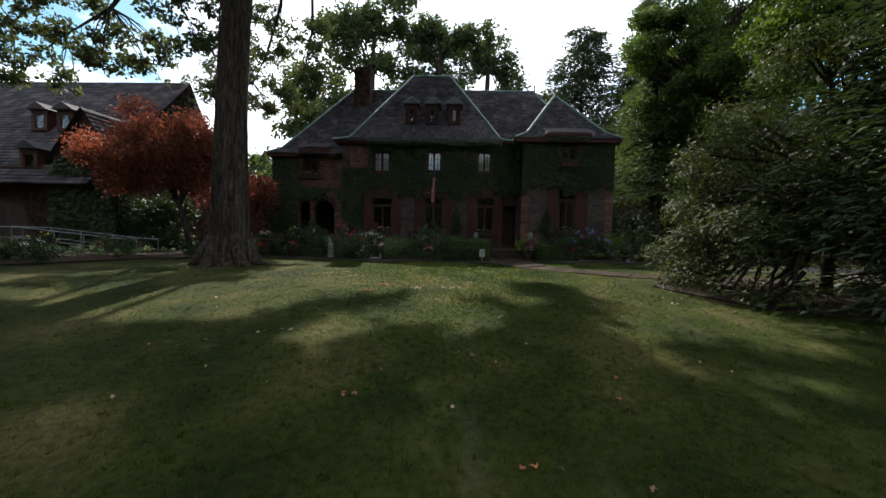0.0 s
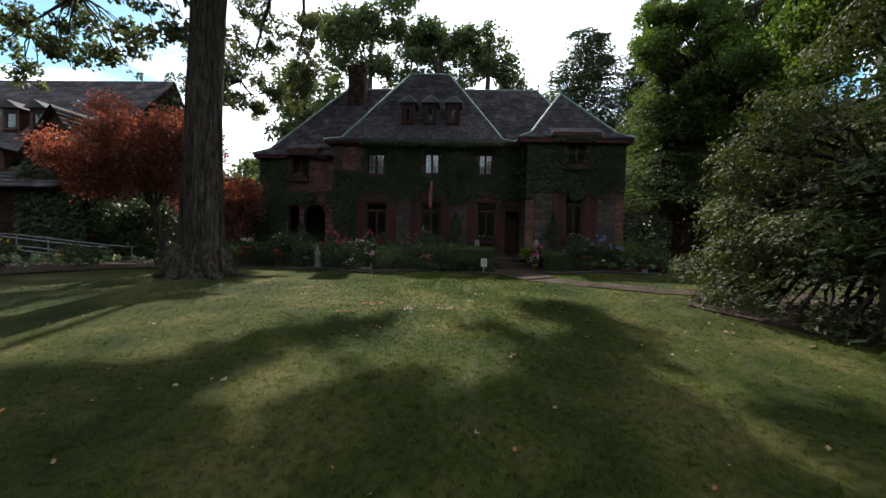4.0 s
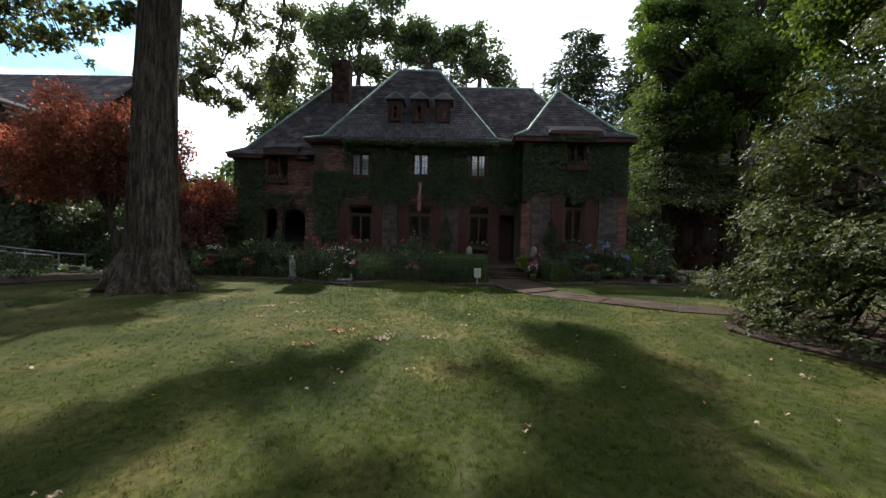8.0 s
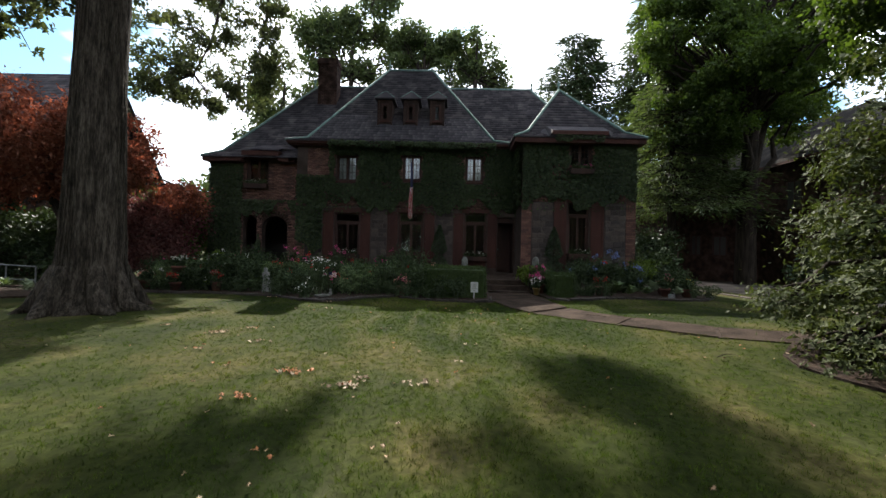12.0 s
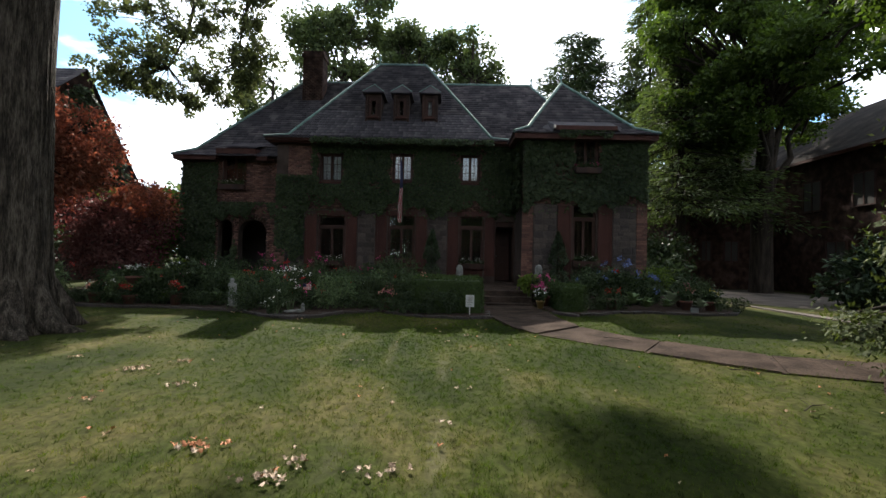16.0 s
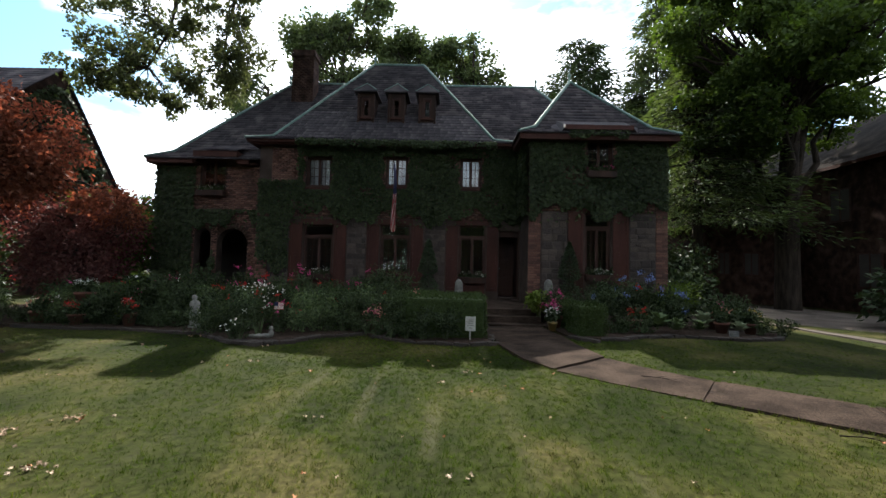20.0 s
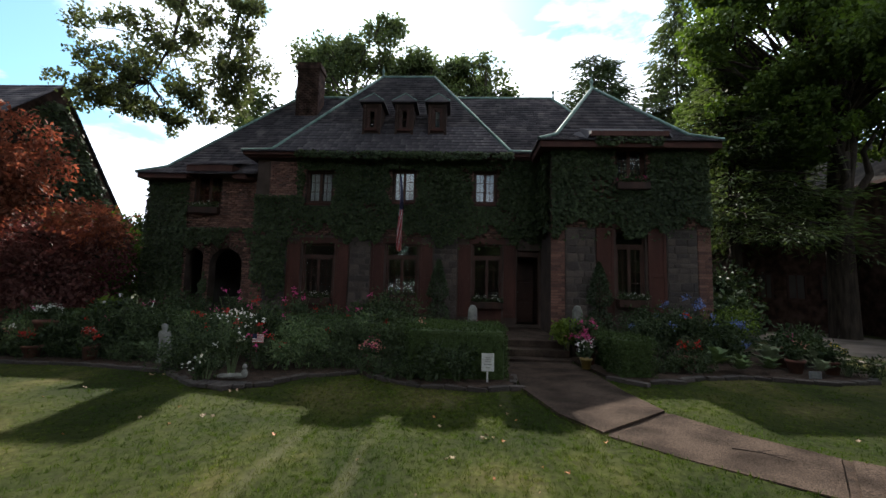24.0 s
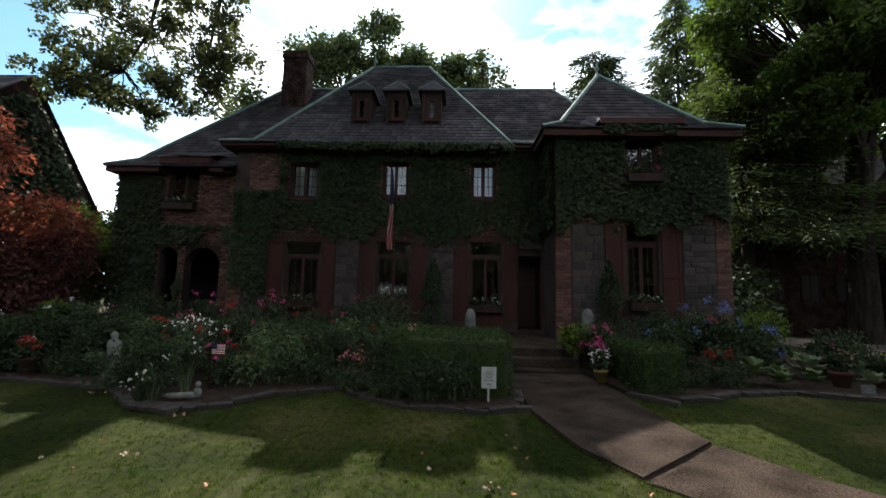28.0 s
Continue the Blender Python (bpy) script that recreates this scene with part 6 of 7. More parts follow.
# stone ornaments
def tablet(x, y, z0, h, label):
    bm = bmesh.new()
    V0 = []
    prof = [(-0.1, 0), (-0.12, 0.1 * h), (-0.105, 0.6 * h), (-0.1, 0.82 * h), (-0.06, 0.96 * h), (0, h), (0.06, 0.96 * h), (0.1, 0.82 * h), (0.105, 0.6 * h), (0.12, 0.1 * h), (0.1, 0)]
    rows = [[bm.verts.new((x + px * s, y + dy, z0 + pz * s2)) for px, pz in prof] for dy, s, s2 in ((-0.06, 0.86, 0.96), (-0.045, 1, 1), (0.045, 1, 1), (0.06, 0.86, 0.96))]
    for a, b in zip(rows, rows[1:]):
        for i in range(len(prof)):
            j = (i + 1) % len(prof)
            bm.faces.new((a[i], a[j], b[j], b[i]))
    bm.faces.new(rows[0])
    bm.faces.new(rows[-1][::-1])
    tagged(part("garden_statue", bm, M_STATUE, smooth=True), label, "statue")


tablet(0.46, 18.4, 1.0, 0.62, "weathered grey stone ornament beside the steps")
tablet(2.83, 18.2, 1.02, 0.66, "weathered grey stone ornament beside the steps")
part("plinth", boxes((0.3, 0.62, 18.25, 18.55, 0.4, 1.0), bevel=0.02), M_SLAB)["label"] = "low stone block under the ornament"
part("plinth", boxes((2.67, 2.99, 18.05, 18.35, 0.4, 1.02), bevel=0.02), M_SLAB)["label"] = "low stone block under the ornament"


def figure(x, y, z0, h, r, label, lean=0.0):
    """A plain robed garden figure."""
    V_, F_ = lathe([(0.0, 0.0), (r * 1.0, 0.0), (r * 1.0, 0.06 * h), (r * 0.82, 0.1 * h), (r * 0.78, 0.35 * h), (r * 0.6, 0.58 * h), (r * 0.72, 0.7 * h), (r * 0.62, 0.79 * h), (r * 0.25, 0.83 * h), (r * 0.36, 0.88 * h), (r * 0.38, 0.94 * h), (r * 0.22, 0.99 * h), (0.0, h)], 16)
    V_ = [(a * (1 + 0.1 * math.sin(5 * math.atan2(b, a))) + lean * c, b * 0.85, c) for a, b, c in V_]
    tagged(link("garden_statue", mesh_np("garden_statue", V_, F_, M_STATUE, True), m=pose(x, y, z0)), label, "statue")


figure(-5.42, 16.35, gz(-5.42, 16.35) + 0.05, 0.74, 0.15, "pale cast-stone standing figure among the plants", -0.08)
for k, (x, y, s) in enumerate(((-3.22, 14.98, 1.0),)):
    bm = bmesh.new()
    z0 = gz(x, y) + 0.08
    for dx, dz, rx, ry, rz in ((0.09, 0.09, 0.05, 0.045, 0.07), (0.09, 0.19, 0.036, 0.036, 0.042), (0.0, 0.05, 0.12, 0.055, 0.045), (-0.13, 0.045, 0.09, 0.05, 0.04), (-0.24, 0.04, 0.1, 0.06, 0.035)):
        bmesh.ops.create_uvsphere(bm, u_segments=14, v_segments=9, radius=1, matrix=Matrix.Translation((x + dx, y, z0 + dz)) @ Matrix.Diagonal((rx, ry, rz, 1)))
    tagged(part("garden_statue", bm, M_STATUE, smooth=True), "small pale reclining garden figure on the edging stone", "statue")
bm = bmesh.new()
bmesh.ops.create_icosphere(bm, subdivisions=3, radius=1, matrix=Matrix.Translation((4.17, 16.75, 0.6)) @ Matrix.Diagonal((0.14, 0.1, 0.12, 1)))
for v in bm.verts:
    v.co += Vector(noise.noise_vector(v.co * 6)) * 0.03
tagged(part("pale_stone", bm, M_STATUE, smooth=True), "rounded pale stone at the bed's edge", "stone")

# right bed
shrub("lime_shrub", "light green leafy plant beside the steps", "shrub", 2.5, 17.95, 0.33, 1.0, 700, 0.1, M_LIME, 170, z=0.45, base=0.3, aspect=0.7)
shrub("geranium", "pink geraniums beside the steps", "plant", 2.95, 17.6, 0.45, 0.9, 1000, 0.08, M_BUSH, 171, [("pink", 10, 16, 0.045)])
pot(2.75, 17.15, 0.28, 0.17, 172, [("pink", 9, 16, 0.04)])
pot(2.55, 16.62, 0.2, 0.11, 173, [("white", 8, 10, 0.045)], material=M_YPOT, label="ochre flower pot with white flowers")
shrub("dark_shrub", "dark leafy shrub against the wing", "shrub", 4.6, 18.2, 0.85, 1.25, 2200, 0.09, M_BUSH, 174, [("red", 1, 18, 0.05), ("blue", 4, 16, 0.05)])
shrub("hydrangea", "blue-flowering hydrangea against the wing", "shrub", 5.25, 18.3, 0.6, 1.3, 1500, 0.1, M_BUSH, 175, [("blue", 15, 26, 0.05)])
shrub("hydrangea", "blue-flowering hydrangea in the bed", "shrub", 5.75, 17.7, 0.5, 0.85, 1100, 0.1, M_BUSH, 176, [("blue", 10, 26, 0.05)])
shrub("lime_shrub", "low light green spreading shrub", "shrub", 6.7, 19.0, 0.6, 1.0, 1500, 0.07, M_LIME, 177, base=0.6)
hosta(4.95, 16.65, 0.62, 178, "hosta", n=66)
hosta(5.35, 16.6, 0.45, 179, "hosta")
hosta(6.25, 17.15, 0.62, 180, "pale", "large hosta with pale broad leaves", 60)
hosta(7.1, 17.1, 0.5, 181, "pale", "large hosta with pale broad leaves")
hosta(5.75, 16.45, 0.4, 182, "hosta")
hosta(5.2, 16.35, 0.36, 187, "hosta")
hosta(6.6, 16.4, 0.4, 188, "pale", "clump of white-edged variegated leaves")
pot(4.45, 16.7, 0.28, 0.16, 183, [("red", 6, 14, 0.035)])
pot(6.35, 16.65, 0.24, 0.15, 184, [("coral", 3, 10, 0.03)], label="terracotta pot with trailing leaves")
pot(6.95, 16.6, 0.24, 0.14, 185, [("yellow", 3, 8, 0.03)], label="terracotta pot with trailing leaves")
pot(6.6, 17.3, 0.36, 0.17, 186, [("pink", 3, 8, 0.03)], label="tall terracotta pot among the hostas")

for k in range(15):
    x = -10.2 + 0.36 * k + R.uniform(-0.1, 0.1)
    shrub("edging_plant", "low dark leafy plant spilling over the edging", "plant", x, (16.62 if x < -6.6 else 16.4) + R.uniform(-0.05, 0.1), 0.3, R.uniform(0.28, 0.42), 420, 0.06, M_BUSH, 600 + k, group="low plants along the edging")
for k in range(12):
    x = 3.75 + 0.34 * k + R.uniform(-0.1, 0.1)
    if 4.6 < x < 7.0:
        continue
    shrub("edging_plant", "low dark leafy plant spilling over the edging", "plant", x, 16.42 + R.uniform(-0.05, 0.12), 0.28, R.uniform(0.24, 0.4), 420, 0.06, M_BUSH, 620 + k, group="low plants along the edging")
for k in range(8):
    x = -2.4 + 0.3 * k
    shrub("edging_plant", "low dark leafy plant spilling over the edging", "plant", x, (16.15, 16.2, 16.1, 15.9, 15.75, 15.4, 15.3, 15.25)[k], 0.26, R.uniform(0.24, 0.4), 380, 0.06, M_BUSH, 640 + k, group="low plants along the edging")

# small white sign on a stake
sg = thing("garden_sign", "small white sign on a thin stake before the hedge", "sign")
part("stake", boxes((0.612, 0.638, 15.235, 15.25, 0.40, 0.75)), M_WHITE, sg)
part("board", boxes((0.53, 0.725, 15.215, 15.233, 0.70, 0.975), bevel=0.003), M_WHITE, sg)
M_INK = mat("grey_ink", [(0.16, 0.16, 0.15), (0.22, 0.22, 0.2)], scale=10)
for z, w in ((0.90, 0.07), (0.87, 0.1), (0.84, 0.09), (0.80, 0.12), (0.75, 0.06)):
    part("printed_line", boxes((0.628 - w / 2, 0.628 + w / 2, 15.2115, 15.2145, z, z + 0.014)), M_INK, sg)
M_SLATESIGN = mat("grey_slate_plaque", [(0.10, 0.105, 0.105), (0.16, 0.165, 0.165)], scale=8, rough=0.7)
sg2 = thing("garden_sign", "small square grey slate plaque beside the pots", "sign")
part("board", boxes((6.17, 6.37, 16.12, 16.14, 0.50, 0.72), bevel=0.003), M_SLATESIGN, sg2)
part("stake", boxes((6.26, 6.28, 16.142, 16.155, 0.40, 0.62)), M_SLATESIGN, sg2)
for z in (0.66, 0.62, 0.58):
    part("printed_line", boxes((6.21, 6.33, 16.116, 16.1195, z, z + 0.012)), M_INK, sg2)

# flags
M_FLAGR = mat("flag_red", [(0.30, 0.02, 0.025), (0.42, 0.04, 0.045)], scale=6, rough=0.8, trans=0.3, transcol=(1, 1, 1))
M_FLAGW = mat("flag_white", [(0.6, 0.57, 0.54), (0.75, 0.72, 0.7)], scale=6, rough=0.8, trans=0.3, transcol=(1, 1, 1))
M_FLAGB = mat("flag_blue", [(0.015, 0.02, 0.06), (0.03, 0.035, 0.1)], scale=6, rough=0.8, trans=0.3, transcol=(1, 1, 1))


def cloth(verts_fn, nu, nv, stripe, canton, parent):
    """A flag: its stripes and canton are separate strips of cloth."""
    for name, cond, m_ in (("red_stripe", lambda i, j: not canton(i, j) and stripe(i, j), M_FLAGR), ("white_stripe", lambda i, j: not canton(i, j) and not stripe(i, j), M_FLAGW), ("canton", canton, M_FLAGB)):
        V_, F_ = [], []
        for i in range(nu):
            for j in range(nv):
                if cond(i, j):
                    k = len(V_)
                    V_ += [verts_fn(i, j), verts_fn(i + 1, j), verts_fn(i + 1, j + 1), verts_fn(i, j + 1)]
                    F_.append((k, k + 1, k + 2, k + 3))
        link(name, mesh_np(name, V_, F_, m_), parent)


fl = thing("flag", "limp striped flag on a pole fixed to the house", "flag")
link("pole", mesh_np("pole", *tube([(-1.72, 21.62, 4.25), (-1.70, 20.25, 5.55)], [0.022, 0.016], 8), M_DARKWOOD, True), fl)
link("bracket", mesh_np("bracket", *tube([(-1.72, 21.62, 4.22), (-1.72, 21.5, 4.36)], [0.05, 0.035], 8), M_FRAME, True), fl)


def drape(i, j):
    f, g = i / 26, j / 22
    fold = math.sin(f * 15 + g * 2) * 0.045 * (0.3 + g)
    return (-1.69 + (f - 0.5) * (0.07 + 0.12 * g) + 0.05 * g + 0.03 * math.sin(5 * g), 20.45 + fold + 0.1 * (1 - f) * (1 - g), 5.30 - 2.15 * g - 0.12 * math.sin(f * 3.1) * g)


cloth(drape, 26, 22, lambda i, j: ((i + j) // 2) % 3 < 2, lambda i, j: j < 10, fl)
fs = thing("small_flag", "small striped flag on a stick in the bed", "flag")
link("stick", mesh_np("stick", *tube([(-3.38, 15.6, 0.45), (-3.36, 15.6, 1.16)], [0.006, 0.006], 6), M_DARKWOOD, True), fs)
cloth(lambda i, j: (-3.36 + 0.017 * i, 15.6 + 0.012 * math.sin(i * 0.9), 1.12 - 0.0115 * j), 12, 13, lambda i, j: j % 2 == 0, lambda i, j: i < 5 and j < 7, fs)

# window boxes
for x0, x1, y, z, fl_ in ((0.48, 1.46, MAIN_Y, 1.62, "white"), (4.40, 5.24, WING_Y, 1.82, "white"), (4.42, 5.30, WING_Y, 5.05, "pink"), (-4.98, -3.92, MAIN_Y, 1.62, "white"), (-8.95, -7.96, LEFT_Y, 4.50, "white")):
    wb = thing("window_box", "dark planter box with small flowers under a window", "planter")
    part("box", boxes((x0, x1, y - 0.26, y - 0.075, z - 0.2, z), bevel=0.01), M_DARKWOOD, wb)
    rg = np.random.default_rng(int(abs(x0) * 100))
    P = np.stack([rg.uniform(x0 + 0.03, x1 - 0.03, 420), y - 0.17 + rg.normal(size=420) * 0.06, z + np.abs(rg.normal(size=420)) * 0.08], 1)
    v, f = leaf_arrays(P, 0.07, rg, 0.6, np.tile([0, -0.3, 0.5], (420, 1)))
    link("foliage", mesh_np("foliage", v, f, M_BUSH), wb)
    C = np.stack([rg.uniform(x0 + 0.05, x1 - 0.05, 12), y - 0.2 + rg.normal(size=12) * 0.05, z + rg.uniform(0.05, 0.2, 12)], 1)
    v, f = leaf_arrays(np.repeat(C, 8, 0) + rg.normal(size=(96, 3)) * 0.02, 0.035, rg, 0.8)
    link("blossom", mesh_np("blossom", v, f, M_PETAL[fl_]), wb)["kind"] = "stuff"

# edging stones along the beds
edge_bm = bmesh.new()
box(edge_bm, -0.5, 0.5, -0.5, 0.5, -0.5, 0.5)
bmesh.ops.bevel(edge_bm, geom=edge_bm.edges[:], offset=0.07, segments=1, affect="EDGES")
edge_me = bpy.data.meshes.new("edging_stone")
edge_bm.to_mesh(edge_me)
edge_bm.free()
edge_me.materials.append(M_EDGE)
rg = np.random.default_rng(190)
for lbl, pl in (("row of brown edging stones round the bed", BED_L[1:14]), ("row of brown edging stones round the bed", BED_R[:9])):
    eg = thing("bed_edging", lbl, "edging", kind="structure")
    carry = 0.0
    for (xa, ya), (xb, yb) in zip(pl, pl[1:]):
        ln = math.hypot(xb - xa, yb - ya)
        s = carry
        while s < ln:
            w = rg.uniform(0.24, 0.36)
            f = (s + w / 2) / ln
            x, y = xa + (xb - xa) * f, ya + (yb - ya) * f
            link("stone", edge_me, eg, m=pose(x, y, gz(x, y) + 0.02, rg.uniform(-4, 4), rg.uniform(-4, 4), math.degrees(math.atan2(yb - ya, xb - xa)) + rg.uniform(-4, 4)) @ Matrix.Diagonal((w, rg.uniform(0.10, 0.14), rg.uniform(0.07, 0.10), 1)))
            s += w + 0.015
        carry = s - ln
for k in range(5):
    link("stone", edge_me, eg, m=pose(-3.72 + 0.16 * k, 14.80 - 0.05 * math.sin(k * 0.8), gz(-3.4, 14.8) + 0.045, 0, 0, 74 + 8 * k) @ Matrix.Diagonal((0.3, 0.14, 0.05, 1)))

# ---------------------------------------------------------------- the far left: ramp railing and its bed
M_STEEL = mat("galvanised_rail", [(0.13, 0.135, 0.14), (0.22, 0.225, 0.23)], scale=5, rough=0.7, metal=0.3, fine=40)
rl = thing("ramp_railing", "pale galvanised pipe railing along an access ramp", "railing")
for y in (16.3, 17.5):
    for z in (0.55, 1.0):
        link("rail", mesh_np("rail", *tube([(-20.5, y, z + 0.35), (-18.6, y, z + 0.32), (-14.6, y, z - 0.02), (-13.6, y, z - 0.05)], [0.024] * 4, 8), M_STEEL, True), rl)
    for k, x in enumerate((-20.5, -18.6, -17.2, -15.9, -14.6, -13.6)):
        zt = 1.0 + float(np.interp(x, [-18.6, -14.6], [0.32, -0.02]))
        link("post", mesh_np("post", *tube([(x, y, 0.05), (x, y, zt)], [0.024, 0.024], 8), M_STEEL, True), rl)
bm = boxes((-20.6, -14.4, 16.4, 17.4, 0.1, 0.3))
tagged(part("ramp", bm, M_DRIVE), "low concrete access ramp", "ramp", kind="structure")
BED_FAR = [(-22.0, 10.2), (-13.4, 10.3), (-12.2, 11.2), (-11.7, 12.6), (-11.0, 14.0), (-9.9, 15.0), (-9.6, 16.2), (-22.0, 16.2)]
bm = bmesh.new()
prism(bm, BED_FAR, -0.1, 0.05)
tagged(part("planting_bed", bm, M_SOIL), "dark planting bed beside the big tree", "flower bed", kind="structure")
rg = np.random.default_rng(200)
spots_far = []
while len(spots_far) < 52:
    x, y = rg.uniform(-17.5, -9.8), rg.uniform(10.4, 15.9)
    if bool(inside(BED_FAR, np.array(x), np.array(y))) and all(math.hypot(x - a, y - b) > 0.55 for a, b in spots_far):
        spots_far.append((x, y))
for k, (x, y) in enumerate(spots_far):
    if k % 4:
        hosta(x, y, rg.uniform(0.36, 0.5), 210 + k, "pale" if k % 3 else "hosta", "clump of white-edged variegated leaves" if k % 3 else "clump of broad ribbed hosta leaves", 14)
    else:
        shrub("bed_plant", "low leafy plant in the bed", "plant", x, y, 0.5, 0.6, 700, 0.09, M_BUSH, 250 + k, [("white", 5, 8, 0.05)] if k % 8 else [("red", 4, 12, 0.04)])
shrub("flower_plant", "low plant with yellow flowers by the railing", "plant", -17.0, 15.6, 0.5, 0.75, 800, 0.08, M_BUSH, 290, [("yellow", 12, 14, 0.05)])
# mulch under the big shrub
bm = bmesh.new()
prism(bm, [(7.3 + (3.0 + 0.2 * math.sin(5 * a)) * math.cos(a), 8.8 + (2.7 + 0.15 * math.sin(4 * a)) * math.sin(a)) for a in np.linspace(0, 2 * math.pi, 30, endpoint=False)], -0.1, 0.03)
tagged(part("mulch_bed", bm, M_SOIL), "dark mulch ring under the big shrub", "mulch", kind="structure")

# ---------------------------------------------------------------- lawn: grass, fallen leaves, twigs
rg = np.random.default_rng(300)
n = 900000
tufts = n // 14
tx = np.concatenate([rg.uniform(-9.5, 9.0, tufts // 3), rg.normal(0.2, 2.6, tufts - tufts // 3)])
ty = np.concatenate([rg.uniform(1.2, 16.2, tufts // 3), 1.2 + 15.0 * rg.uniform(0, 1, tufts - tufts // 3) ** 0.8])
n = tufts * 14
gx_ = np.repeat(tx, 14) + rg.normal(size=n) * 0.017
gy_ = np.repeat(ty, 14) + rg.normal(size=n) * 0.017
tall = np.repeat(rg.uniform(0.6, 1.35, tufts), 14)
keep = np.abs(gx_ - 0.2) < 0.9 + 1.2 * (gy_ - 0.0)
for poly in [BED_L, BED_R, BED_FAR, RIM]:
    keep &= ~inside(poly, gx_, gy_)
keep &= ~((gx_ - OX) ** 2 + (gy_ - OY) ** 2 < 1.9) & ~(((gx_ - 7.3) / 2.9) ** 2 + ((gy_ - 8.8) / 2.6) ** 2 < 1) & ~((gx_ > 9.2) & (gy_ > 9.5))
bald = np.sin(gx_ * 2.1 + 0.4 * gy_) * np.sin(gy_ * 1.3 - 0.5 * gx_)
keep &= rg.uniform(size=n) < 0.85 + 0.15 * bald
gx_, gy_, tall = gx_[keep], gy_[keep], tall[keep]
P = np.stack([gx_, gy_, ground_z(gx_, gy_) + 0.012 * np.sin(gx_ * 1.7 + gy_ * 0.6) * np.cos(gy_ * 1.3) - 0.006], 1)
n = len(P)
A = unit(rg.normal(size=(n, 3)) * 0.6 + np.array([0, 0, 0.7])) * (tall * rg.uniform(0.018, 0.046, n))[:, None]
W = rg.normal(size=(n, 3)) * np.array([1, 1, 0])
W = unit(W) * rg.uniform(0.0018, 0.0038, n)[:, None]
v, f = np.stack([P - W, P + W, P + A], 1).reshape(-1, 3), np.arange(3 * n).reshape(n, 3)
tagged(link("grass", mesh_np("grass", v, f, M_BLADE)), "short mown grass blades, green with dry patches", "grass", kind="stuff")
# longer fringe along the path's edges
ex, ey = [], []
for (xa, ya), (xb, yb) in zip(RIM, RIM[1:] + RIM[:1]):
    if ya > 16.4 and yb > 15.8:
        continue
    m_ = int(math.hypot(xb - xa, yb - ya) * 170)
    t = rg.uniform(0, 1, m_)
    ex.append(xa + (xb - xa) * t + rg.normal(size=m_) * 0.035)
    ey.append(ya + (yb - ya) * t + rg.normal(size=m_) * 0.035)
ex, ey = np.concatenate(ex), np.concatenate(ey)
keep = ~inside(RIM, ex, ey)
P = np.stack([ex, ey, ground_z(ex, ey)], 1)[keep]
v, f = leaf_arrays(P, 0.055, rg, 0.1, np.tile([0, 0, 0.9], (len(P), 1)), 0.6)
tagged(link("grass", mesh_np("grass", v, f, M_BLADE)), "longer grass fringe along the path edges", "grass", kind="stuff")

M_DRY = [mat("dry_leaf_tan", [(0.20, 0.115, 0.06), (0.34, 0.22, 0.13)], scale=20, rough=0.7, piece=0.6), mat("dry_leaf_rust", [(0.3, 0.09, 0.03), (0.45, 0.17, 0.06)], scale=20, rough=0.7, piece=0.6), mat("dry_leaf_pale", [(0.24, 0.155, 0.095), (0.42, 0.31, 0.22)], scale=20, rough=0.7, piece=0.6)]
dry_me = []
for k, m_ in enumerate(M_DRY):
    V_, F_ = [(0, 0, 0.01)], []
    lob = 11
    for i in range(lob * 2):
        a = 2 * math.pi * i / (lob * 2)
        r = (1.0 if i % 2 == 0 else 0.55) * (0.75 + 0.25 * math.cos(a))
        V_.append((0.055 * r * math.cos(a), 0.04 * r * math.sin(a), 0.012 + 0.016 * math.sin(2.3 * a + k)))
    F_ = [(0, 1 + i, 1 + (i + 1) % (lob * 2)) for i in range(lob * 2)]
    dry_me.append(mesh_np("fallen_leaf", V_, F_, m_))
# place, number and kind (tan, rust, pale) of the little drifts
spots = [(-1.0, 8.45, 14, 2), (-0.9, 8.66, 7, 2), (-0.24, 8.53, 7, 2), (-1.93, 8.1, 9, 1), (-1.69, 8.83, 11, 1), (-3.65, 10.7, 13, 0), (-3.27, 11.05, 7, 0), (-2.7, 10.15, 6, 2), (-3.36, 9.73, 3, 0), (-2.65, 9.04, 2, 1), (-1.12, 11.17, 2, 2), (0.35, 10.13, 2, 2), (0.16, 9.28, 2, 2), (0.08, 8.9, 1, 1), (-0.47, 7.14, 2, 0), (-1.69, 12.8, 1, 0), (-2.69, 13.36, 2, 2), (0.62, 5.9, 2, 0), (-1.21, 7.17, 2, 1), (-4.82, 11.2, 3, 0), (1.9, 10.13, 1, 2), (-3.0, 14.5, 2, 0), (-4.9, 15.4, 2, 0), (0.21, 12.38, 2, 2), (-0.77, 12.27, 1, 0), (3.6, 7.2, 3, 2), (4.2, 6.6, 3, 0), (-2.2, 5.0, 2, 2), (0.48, 2.33, 2, 1), (-0.9, 3.2, 2, 1), (1.15, 3.3, 1, 1), (1.6, 6.8, 1, 0), (-4.4, 7.0, 2, 2), (0.4, 12.9, 3, 2)]
pts = [(x + rg.normal() * 0.075, y + rg.normal() * 0.045, kd if rg.uniform() < 0.8 else int(rg.integers(0, 3)), rg.uniform(0.45, 0.85)) for x, y, c, kd in spots for _ in range(int(1.7 * c))] + [(rg.uniform(-6.5, 5.0), rg.uniform(1.5, 14.5), int(rg.integers(0, 3)), rg.uniform(0.3, 0.7)) for _ in range(150)]
